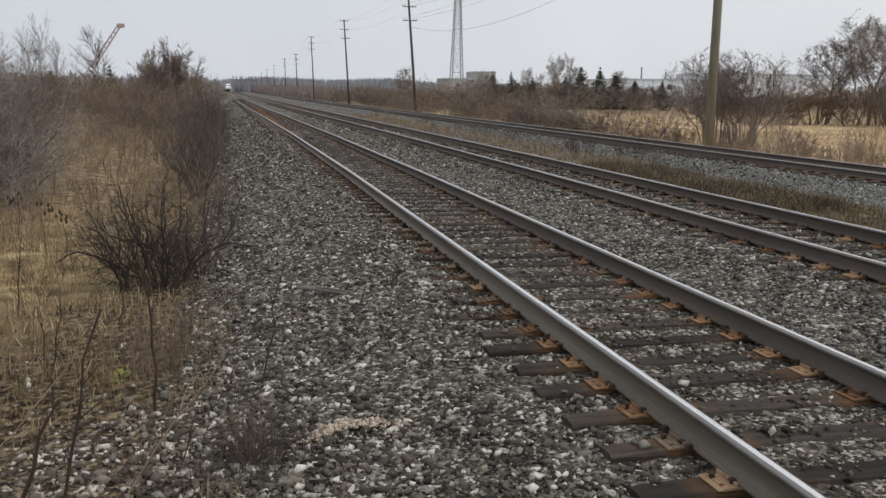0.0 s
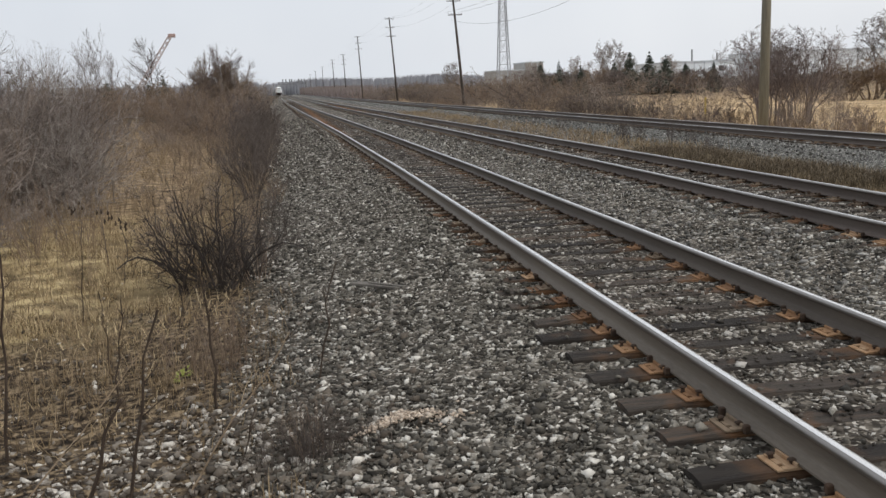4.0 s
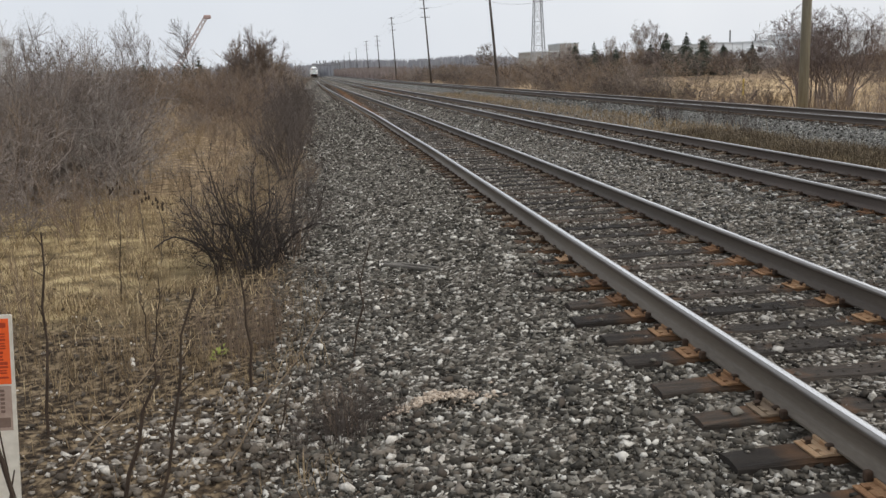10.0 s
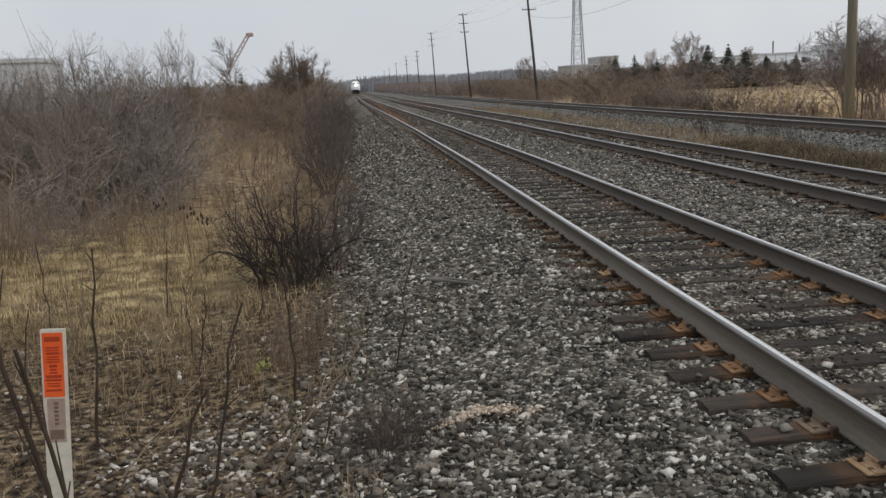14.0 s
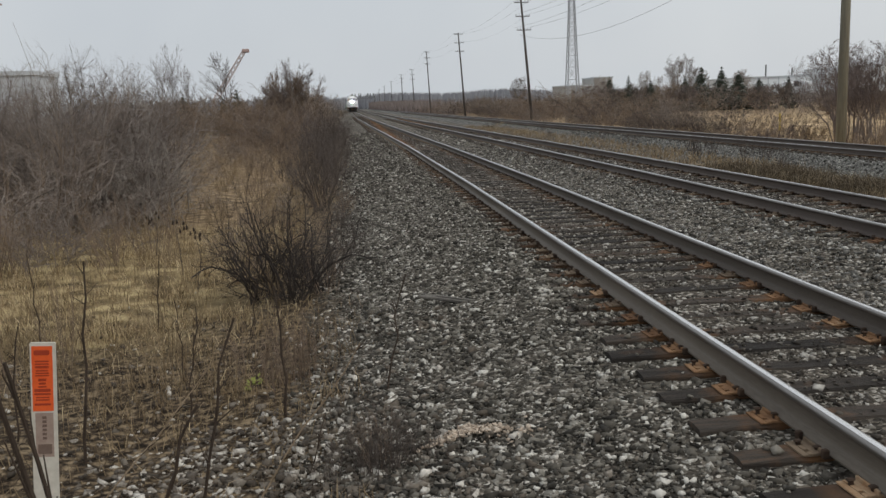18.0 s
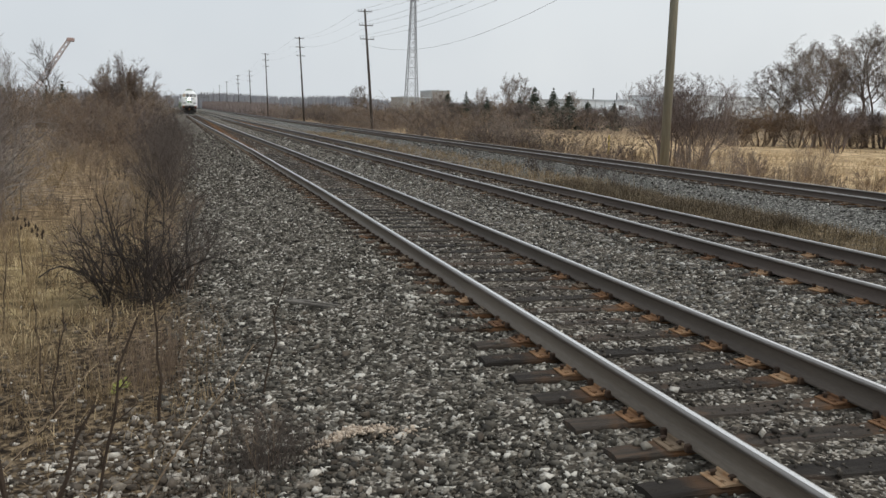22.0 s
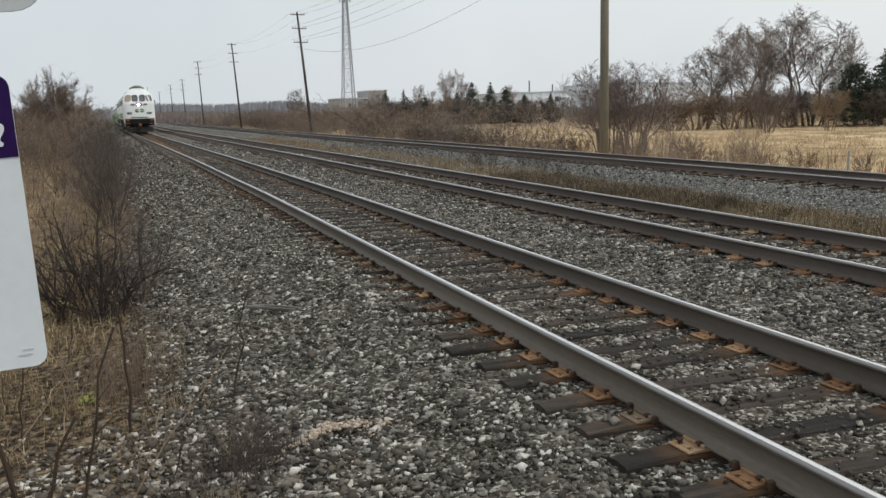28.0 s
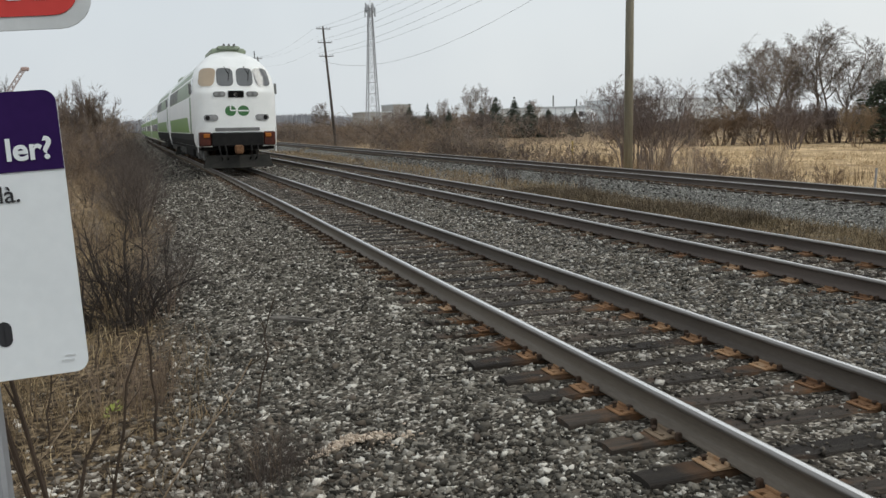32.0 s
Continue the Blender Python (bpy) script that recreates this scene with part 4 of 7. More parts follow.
def build_west_thicket():
    rng = random.Random(41)
    # tall tangle on the open side
    for row in range(11):
        y = 10.5 + row * 2.3
        for k in range(4 + row // 3):
            x = -6.3 - row * 0.42 - k * 1.45 + rng.uniform(-0.5, 0.5)
            h = 2.15 + 0.3 * min(k, 2) + 0.05 * row + rng.uniform(-0.4, 0.3)
            kind = rng.choice(["grey", "pale", "pale", "grey", "red", "grey"])
            shrub(kind, x, y + rng.uniform(-0.8, 0.8), h * (0.72 if kind == "pale" else 0.95), 1.2, rng, "western thicket")
    for k in range(25):
        u = k / 19
        y = 13.5 + 10 * rng.random()
        x = -2.4 - (y + 4.6) * (0.2 + 0.22 * u) + rng.uniform(-0.3, 0.3)
        top = 3.2 + 0.85 * math.sin(math.pi * min(0.8, 0.15 + 0.85 * u)) + rng.uniform(-0.35, 0.25)
        crown_tree(x, y, top, top * rng.uniform(0.8, 1.05), "dense tangled grey-brown bush in the thicket", 520 + k, ("twig_pale", "twig", "twig_plum", "twig")[k % 4], 0.04, 26, 8, 8, 0.05, 3,
                   "shrub", "western thicket", crook=0.12)
    for x, y, h, w in ((-11.0, 26, 4.6, 2.6), (-9.9, 26.8, 4.2, 2.4), (-12.2, 25.2, 4.0, 2.6)):
        crown_tree(x, y, h, w, "tall olive-brown bare bush rising from the thicket", 500 + int(-x), "twig_dark", 0.1, 22, 8, 8, 0.06, 3, "shrub", "western thicket")
    # tall brown weeds and low growth that fill the bank between the tangle and the track
    for row in range(19):
        y = 10.5 + row * 2.0
        w = 3.0 + row * 0.2
        for k in range(5):
            x = -3.2 - w * (k + rng.random()) / 5
            h = 0.3 + 0.042 * row + rng.uniform(-0.15, 0.3)
            shrub(rng.choice(["weed", "weed", "pale", "red", "grey"] if k > 1 or row < 4 else ["red", "dark", "weed", "grey"]), x, y + rng.uniform(-1, 1), h, 1.25, rng, "withered weeds on the bank")
    # dark bushes along the foot of the stone bank
    for k in range(24):
        y = 15.0 + k * 2.1 + rng.uniform(-0.6, 0.6)
        shrub("dark", -2.85 - 0.055 * k + rng.uniform(-0.35, 0.2), y, 1.5 + 0.02 * k + rng.uniform(-0.3, 0.25), 0.95, rng, "dark trackside bushes")
    for k in range(16):
        y = 38 + k * 2.2
        shrub(rng.choice(["dark", "red", "grey"]), -5.0 - rng.random() * 2.6, y, 2.2 + 0.05 * k + rng.uniform(-0.3, 0.4), 1.2, rng, "dark trackside bushes")
    # long belt further off
    for k in range(46):
        y = 48 + k * 3.4 + rng.uniform(-1, 1)
        x = -5.9 - 0.006 * (y - 48) - rng.random() ** 1.6 * 14
        shrub(rng.choice(["red", "grey", "dark", "red"]), x, y, 2.7 + rng.uniform(-0.4, 1.1), 1.5, rng, "western thicket")
    for k in range(34):
        shrub(rng.choice(["grey", "red", "red"]), -7.5 - rng.random() * 16, 54 + rng.random() * 24, 2.9 + rng.uniform(-0.5, 0.5), 1.5, rng)
    for k in range(16):
        shrub(rng.choice(["red", "grey"]), -5.6 - rng.random() * 5.0, 9.3 + rng.random() * 1.6, rng.uniform(0.7, 1.3), 1.1, rng, "western thicket")
    # the lone dark bush on the bank and low clumps about it
    for x, y, h, w in ((-3.3, 6.3, 1.5, 0.75), (-2.95, 6.5, 1.15, 0.85), (-3.6, 6.5, 1.2, 0.9), (-3.15, 6.0, 0.8, 1.0)):
        shrub("angular", x, y, h, w, rng)
    for x, y, h, w in ((-3.3, 6.6, 0.7, 1.2), (-2.8, 6.8, 0.6, 1.3)):
        shrub("dark", x, y, h, w, rng)
    for k in range(7):
        shrub(rng.choice(["dark", "red"]), -2.75 + rng.uniform(-0.25, 0.25), 11.4 + 0.8 * k, rng.uniform(0.3, 0.6), 1.3, rng, "dark trackside bushes")
    shrub("red", -2.8, 6.2, 0.6, 1.3, rng)
    shrub("red", -3.9, 7.4, 0.8, 1.3, rng)
    shrub("dark", -2.55, 9.4, 0.6, 1.5, rng)
    shrub("dark", -2.38, 0.62, 0.4, 1.0, rng)
    shrub("dark", -2.22, 0.56, 0.34, 1.0, rng)
    shrub("weed", -2.3, 0.6, 0.36, 0.9, rng)
    shrub("red", -3.35, 2.9, 0.62, 1.2, rng)
    shrub("red", -2.9, 3.3, 0.5, 1.2, rng)
    for _ in range(26):
        x, y = rng.uniform(-6.5, -2.9), rng.uniform(2.2, 13)
        shrub("weed", x, y, rng.uniform(0.4, 0.95), 0.55, rng, "low weeds")


def blades(name, label, rs, x, y, h, mat, width=0.006, lean=0.35, base=None):
    """Thin tapered stalks with a kink, three-sided."""
    n = len(x)
    z = ground_z(x, y) if base is None else base
    a = rs.rand(n) * 2 * np.pi
    l = np.abs(rs.normal(0, lean, n)) * h
    dx, dy = np.cos(a) * l, np.sin(a) * l
    w = width * (0.6 + 0.8 * rs.rand(n)) * np.maximum(1, h / 0.5)
    V = np.zeros((n, 7, 3))
    for j in range(3):
        t = 2 * np.pi * j / 3 + a
        V[:, j] = np.stack([x + np.cos(t) * w, y + np.sin(t) * w, z - 0.02], 1)
        V[:, 3 + j] = np.stack([x + dx * 0.35 + np.cos(t) * w * 0.7, y + dy * 0.35 + np.sin(t) * w * 0.7, z + h * 0.6], 1)
    V[:, 6] = np.stack([x + dx, y + dy, z + h * (1 - 0.25 * np.minimum(1, l / h))], 1)
    f = [(0, 1, 4), (0, 4, 3), (1, 2, 5), (1, 5, 4), (2, 0, 3), (2, 3, 5), (3, 4, 6), (4, 5, 6), (5, 3, 6)]
    F = (np.array(f)[None] + (np.arange(n) * 7)[:, None, None]).reshape(-1, 3)
    ob = new(name, soup(name, V.reshape(-1, 3), F, mat))
    tagged(ob, label, "grass", kind="stuff")
    return ob


def clumped(rs, x0, x1, y0, y1, clumps, each, spread):
    cx, cy = x0 + (x1 - x0) * rs.rand(clumps), y0 + (y1 - y0) * rs.rand(clumps)
    return np.repeat(cx, each) + rs.normal(0, spread, clumps * each), np.repeat(cy, each) + rs.normal(0, spread, clumps * each)


def patchy(rs, x, y, low=0.15):
    """Keeps plants in ragged patches: a share of low in the bare spots, all of them in the thick ones."""
    n = np.sin(2.1 * x + 1.3 * y) + np.sin(1.1 * x - 2.7 * y + 2.0) + np.sin(4.3 * x + 3.1 * y + 0.7) + np.sin(5.7 * y - 3.3 * x)
    return rs.rand(len(x)) < np.clip(0.5 + 0.42 * n, low, 1.0)


def build_grass():
    rs = np.random.RandomState(29)
    x, y = clumped(rs, -10, -3.4, 4.4, 13.5, 1600, 12, 0.15)
    thick = patchy(rs, x, y, 0.3)
    x, y = x[thick], y[thick]
    blades("dry_grass", "matted pale dry grass on the bank", rs, x, y, 0.05 + 0.16 * rs.rand(len(x)), M["straw"], 0.0042, 1.5)
    x, y = clumped(rs, -9.5, -3.4, 6.0, 17, 170, 7, 0.22)
    blades("tall_dry_stalks", "tall dry brown stalks standing in grass", rs, x, y, 0.2 + 0.45 * rs.rand(len(x)), M["weed"], 0.0028, 0.6)
    x, y = clumped(rs, -6.8, -2.5, -1.6, 5.6, 1000, 9, 0.11)
    bare = (rs.rand(len(x)) < 0.88) & (np.hypot((x + 3.15) / 1.0, (y - 0.95) / 0.9) < 1)
    x, y = x[~bare], y[~bare]
    thick = patchy(rs, x, y, 0.12)
    x, y = x[thick], y[thick]
    blades("brown_weeds", "brown withered weeds between stones", rs, x, y, 0.04 + 0.2 * rs.rand(len(x)) ** 1.5, M["weed"], 0.0032, 1.0)
    x, y = clumped(rs, -7, -2.9, 0.5, 6.0, 480, 6, 0.12)
    bare = (rs.rand(len(x)) < 0.9) & (np.hypot((x + 3.15) / 1.0, (y - 0.95) / 0.9) < 1)
    x, y = x[~bare], y[~bare]
    thick = patchy(rs, x + 3, y, 0.05) & (rs.rand(len(x)) < np.clip(0.25 + 0.15 * y, 0.25, 1))
    x, y = x[thick], y[thick]
    blades("pale_dry_blades", "pale dry blades scattered over brown soil", rs, x, y, 0.04 + 0.16 * rs.rand(len(x)), M["straw"], 0.003, 1.4)
    x, y = clumped(rs, -6.5, -2.3, -1.6, 6.0, 420, 3, 0.2)
    blades("fallen_twigs", "fallen twigs and stems lying on soil", rs, x, y, 0.02 + 0.035 * rs.rand(len(x)), M["twig_tan"], 0.0032, 5.0)
    x, y = clumped(rs, -6.5, -2.3, -1.6, 6.0, 620, 6, 0.16)
    blades("dark_litter", "dark dead leaves and stems on soil", rs, x, y, 0.02 + 0.05 * rs.rand(len(x)), M["stalk"], 0.0045, 2.5)
    x, y = clumped(rs, -12, -3.0, 15, 45, 700, 9, 0.3)
    blades("rough_grass", "rough brown grass under the thicket", rs, x, y, 0.1 + 0.35 * rs.rand(len(x)), M["weed"], 0.005, 1.2)
    # strip between the second and third track
    x, y = clumped(rs, 7.3, 10.0, 3, 24, 1350, 11, 0.15)
    thin = rs.rand(len(x)) < np.clip((x - 7.0) / 1.2, 0.1, 1) * np.clip((10.4 - x) / 1.2, 0.1, 1) * np.clip((22 - y) / 8, 0.12, 1)
    blades("median_grass", "olive and straw-coloured grass between tracks", rs, x[thin], y[thin], 0.06 + 0.22 * rs.rand(thin.sum()), M["olive"], 0.005, 0.9)
    x, y = clumped(rs, 7.7, 9.4, 10.5, 21, 260, 26, 0.16)
    blades("median_tufts", "taller dark olive-brown tufts between tracks", rs, x, y, 0.12 + 0.26 * rs.rand(len(x)), M["dark_tuft"], 0.005, 0.9)
    x, y = clumped(rs, 7.4, 10.6, 20, 75, 420, 9, 0.25)
    blades("median_weeds", "sparse brown weeds along the stony strip", rs, x, y, 0.08 + 0.3 * rs.rand(len(x)), M["weed"], 0.009, 0.8)
    # field
    x, y = clumped(rs, 15.6, 36, 8, 60, 1100, 8, 0.7)
    blades("field_grass", "golden dry grass of the open field", rs, x, y, 0.05 + 0.17 * rs.rand(len(x)), M["straw_gold"], 0.012, 1.8)
    x, y = clumped(rs, 15.8, 44, 9, 56, 1000, 14, 0.35)
    blades("field_tufts", "upright golden tufts of dry grass", rs, x, y, 0.15 + 0.3 * rs.rand(len(x)), M["straw_gold"], 0.011, 0.9)
    x, y = clumped(rs, 15.8, 26, 12, 40, 150, 10, 0.3)
    blades("brown_field_weeds", "brown withered weeds along the field's edge", rs, x, y, 0.25 + 0.6 * rs.rand(len(x)), M["weed"], 0.008, 0.4)
    # twiggy clumps on the bank close by
    x, y = rs.normal(-2.3, 0.2, 260), rs.normal(0.62, 0.13, 260)
    blades("twiggy_clump", "clump of thin dark brown upright twigs", rs, x, y, 0.08 + 0.2 * rs.rand(260), M["twig_dark"], 0.002, 0.5)
    x, y = rs.normal(-3.0, 0.16, 150), rs.normal(2.95, 0.25, 150)
    blades("fine_weeds", "fine reddish-brown upright weeds", rs, x, y, 0.2 + 0.35 * rs.rand(150), M["twig_red"], 0.0026, 0.25)
    x, y = clumped(rs, 34, 95, 25, 100, 900, 9, 0.8)
    blades("far_field_grass", "golden dry grass of the far field", rs, x, y, 0.1 + 0.25 * rs.rand(len(x)), M["straw_gold"], 0.03, 1.6)


BARE = [(7, 18, 0.48, 0.7, 0.05, 0.04), (4, 10, 0.48, 0.75, 0.12, 0.06), (2, 9, 0.5, 0.8, 0.14, 0.04), (1, 0, 0, 0, 0.15, 0.02)]
FANNED = [(6, 14, 0.55, 0.5, 0.06, 0.06), (4, 9, 0.5, 0.6, 0.1, 0.06), (2, 8, 0.5, 0.7, 0.12, 0.03), (1, 0, 0, 0, 0.12, 0.02)]


def bare_tree(x, y, height, label, seed, spec=BARE, mat="twig", radius=0.12, fork=0.0, wide=1.0, z=None, group="bare trees"):
    ob = thing("bare_tree", label, "tree", group)
    rng = random.Random(seed)
    shapes = (Shape(), Shape())
    least = 0.0001 * math.hypot(x, y + 5)
    for k in range(3 if fork else 1):
        d = Vector((fork * rng.uniform(-1, 1), fork * rng.uniform(-1, 1), 1))
        grow(shapes, rng, Vector((0.15 * k, 0, -0.1)), d, height * rng.uniform(0.8, 0.95), radius, 0, spec, least)
    part("trunk", shapes[0], M[mat], ob)
    part("crown", shapes[1], M[mat], ob)
    ob.matrix_basis = pose(x, y, float(ground_z(x, y)) if z is None else z)
    ob.scale = (wide, wide, 1)
    return ob


def crown_tree(x, y, height, width, label, seed, mat, foot=0.3, limbs=16, subs=8, twigs=9, trunk=0.09, stems=1, name="bare_tree", group="bare trees", z=None, crook=0.0):
    """A bare tree whose limbs, branches and fine twigs fill a rounded crown. foot: the crown's lower edge as a share of the height."""
    rng = random.Random(seed)
    ob = thing(name, label, "tree" if name == "bare_tree" else "shrub", group, at=pose(x, y, float(ground_z(x, y)) if z is None else z))
    wood, fine = Shape(), Shape()
    least = 0.00011 * math.hypot(x + 2.6, y + 4.6)
    rx, rz = width / 2, height * (1 - foot) / 2
    zc = height - rz
    def within(q):
        """Pulls a twig's end back to the crown's rounded outline."""
        c = Vector((0, 0, zc))
        v = q - c
        s = math.sqrt((v.x * v.x + v.y * v.y) / (rx * rx) + (v.z / rz) ** 2)
        return c + v * (rng.uniform(0.9, 1.03) / s) if s > 1 else q

    if stems == 1:
        wood.tube([(0, 0, -0.1), (rng.uniform(-0.1, 0.1), 0, zc * 0.6), (rng.uniform(-0.15, 0.15), 0.1, height * 0.82)], [trunk, trunk * 0.7, trunk * 0.15], 7)
    for k in range(limbs):
        a = 2 * math.pi * (k * 0.618 + 0.1 * rng.random())
        v = rng.uniform(-0.75, 0.95)
        h = math.sqrt(max(0.0, 1 - v * v)) ** 0.7 * rng.uniform(0.55, 0.95)
        tip = Vector((math.cos(a) * h * rx, math.sin(a) * h * rx, zc + v * rz * rng.uniform(0.7, 0.9)))
        if stems == 1:
            p0 = Vector((0, 0, min(height * 0.8, max(height * foot * 0.7, tip.z - Vector((tip.x, tip.y)).length * rng.uniform(0.8, 1.6)))))
        else:
            p0 = Vector((rng.uniform(-0.12, 0.12) * rx, rng.uniform(-0.12, 0.12) * rx, -0.05))
        mid = p0.lerp(tip, 0.45) + Vector((rng.gauss(0, 0.06) * rx, rng.gauss(0, 0.06) * rx, 0.1 * rz))
        pts = []
        for i in range(6):
            u = i / 5
            q = p0 * (1 - u) ** 2 + mid * 2 * u * (1 - u) + tip * u * u
            pts.append(q + Vector((rng.gauss(0, 0.015 + crook), rng.gauss(0, 0.015 + crook), rng.gauss(0, 0.01 + crook))) * rx)
        r0 = trunk * (0.3 if stems == 1 else 0.36)
        wood.tube(pts, [max(r0 * (1 - 0.85 * i / 5), least) for i in range(6)], 5, cap=False)
        for _ in range(int(subs * 1.5)):
            t = 0.22 + 0.7 * rng.random() ** 0.7
            i = min(int(t * 5), 4)
            p = pts[i].lerp(pts[i + 1], t * 5 - i)
            out = (p - Vector((0, 0, zc - 0.5 * rz))).normalized()
            d = (out * 0.5 + (pts[i + 1] - pts[i]).normalized() * 0.5 + Vector((rng.gauss(0, 0.6), rng.gauss(0, 0.6), rng.gauss(0.15, 0.5)))).normalized()
            ln = rx * rng.uniform(0.16, 0.42) * (1.2 - 0.5 * t)
            e1 = p + d * ln * 0.5 + Vector((rng.gauss(0, crook), rng.gauss(0, crook), rng.gauss(0, crook))) * rx
            d2 = (d + Vector((rng.gauss(0, 0.2), rng.gauss(0, 0.2), 0.15))).normalized()
            e2 = within(e1 + d2 * ln * 0.5)
            fine.tube([p, e1, e2], [max(r0 * 0.32, least * 1.3), least * 1.1, least * 0.7], 3, cap=False)
            for _ in range(twigs):
                b = p.lerp(e1, rng.random()) if rng.random() < 0.4 else e1.lerp(e2, rng.random())
                dd = (d2 + Vector((rng.gauss(0, 0.5), rng.gauss(0, 0.5), rng.gauss(0.12, 0.4)))).normalized()
                fine.tube([b, within(b + dd * rx * rng.uniform(0.1, 0.28))], [least * 0.8, 0], 3, cap=False)
    part("trunk", wood, M[mat], ob)
    part("crown", fine, M[mat], ob)
    return ob


FIELD_TREE = [(9, 13, 0.5, 0.85, 0.05, 0.03), (6, 9, 0.45, 0.65, 0.13, 0.05), (3, 8, 0.5, 0.75, 0.18, 0.03), (2, 5, 0.55, 0.75, 0.2, 0.0), (1, 0, 0, 0, 0.15, 0.0)]
HAZE_BUSH = [(6, 10, 0.45, 0.8, 0.1, 0.04), (4, 8, 0.5, 0.8, 0.16, 0.03), (2, 6, 0.5, 0.8, 0.2, 0.02), (1, 0, 0, 0, 0.16, 0.0)]

OPEN_BUSH = [(8, 9, 0.45, 0.75, 0.09, 0.05), (5, 7, 0.5, 0.75, 0.15, 0.04), (3, 6, 0.5, 0.7, 0.18, 0.03), (1, 0, 0, 0, 0.16, 0.0)]


def wood_meshes(seed, stems, height, fan, spec, mat, radius, base, least, crown):
    """A mesh of the trunks and one of the branches and fine twigs, to be shared by alike trees. crown: half width, half height and middle of the rounded crown that holds them."""
    rng = random.Random(seed)
    shapes = (Shape(), Shape())
    for k in range(stems):
        a = 2 * math.pi * (k + 0.5 * rng.random()) / stems
        d = Vector((math.cos(a) * fan * rng.uniform(0.4, 1), math.sin(a) * fan * rng.uniform(0.4, 1), 1))
        grow(shapes, rng, Vector((math.cos(a) * base, math.sin(a) * base, -0.1)), d, height * rng.uniform(0.78, 0.98), radius * rng.uniform(0.75, 1.1), 0, spec, least)
    rx, rz, zc = crown
    for sh in shapes:
        v = np.array(sh.v)
        off = v - np.array([0, 0, zc])
        far = np.sqrt((off[:, 0] ** 2 + off[:, 1] ** 2) / rx ** 2 + (off[:, 2] / rz) ** 2)
        far = np.where(off[:, 2] < -0.8 * rz, 0.0, far)
        lump = 0.1 * np.sin(2.1 * off[:, 0] + seed) * np.sin(1.7 * off[:, 2]) + 0.06 * np.sin(2.6 * off[:, 1] + 1.0)
        pull = np.where(far > 0.5, (0.5 + (0.5 + lump) * np.tanh((far - 0.5) / 0.75)) / np.maximum(far, 0.01), 1.0)
        sh.v = [tuple(q) for q in np.array([0, 0, zc]) + off * pull[:, None]]
    return shapes[0].mesh("trunk", M[mat]), shapes[1].mesh("crown", M[mat])


def shared_tree(name, label, category, group, meshes, x, y, k, wide, turn):
    ob = thing(name, label, category, group, at=pose(x, y, float(ground_z(x, y)), 0, 0, turn))
    ob.scale = (k * wide, k * wide, k)
    part("trunk", meshes[0], None, ob)
    part("crown", meshes[1], None, ob)
    return ob


def conifer(x, y, height, radius, seed, label="dark green spruce with a pointed crown", z=None):
    """A trunk with whorls of drooping boughs, each a spray of short needle tufts."""
    rng = random.Random(seed)
    ob = thing("conifer", label, "conifer", "conifers", at=pose(x, y, float(ground_z(x, y)) if z is None else z))
    t = Shape()
    t.tube([(0, 0, -0.1), (0.05, 0, height * 0.5), (0, 0, height * 0.97)], [height * 0.022, height * 0.014, 0.01], 6)
    part("trunk", t, M["twig_dark"], ob)
    s = Shape()
    whorls = 30
    for w in range(whorls):
        u = w / (whorls - 1)
        z0 = height * (0.1 + 0.88 * u) + rng.uniform(-0.03, 0.03) * height
        r = radius * ((1 - u) ** 0.95 + 0.03)
        for k in range(8):
            a = 2 * math.pi * (k + rng.random()) / 8
            rr = r * rng.uniform(0.45, 1.2)
            zk = z0 + rng.uniform(-0.06, 0.03) * height * (1.1 - u)
            tip = Vector((math.cos(a) * rr, math.sin(a) * rr, zk - 0.22 * rr))
            root = Vector((0, 0, zk))
            for j in range(7):
                c = root.lerp(tip, 0.15 + 0.85 * (j + rng.random()) / 7) + Vector((rng.gauss(0, 0.1), rng.gauss(0, 0.1), rng.gauss(0, 0.12))) * radius * (1.05 - u)
                e = (0.03 + 0.07 * (1 - u)) * radius + 0.1 * rr * rng.random()
                vs = [c + Vector((rng.uniform(-e, e), rng.uniform(-e, e), rng.uniform(-e * 0.6, e * 0.5))) for _ in range(4)]
                s.add(vs, [(0, 1, 2), (0, 2, 3), (0, 3, 1), (1, 3, 2)])
    part("crown", s, M["needles_hazed"], ob)
    return ob


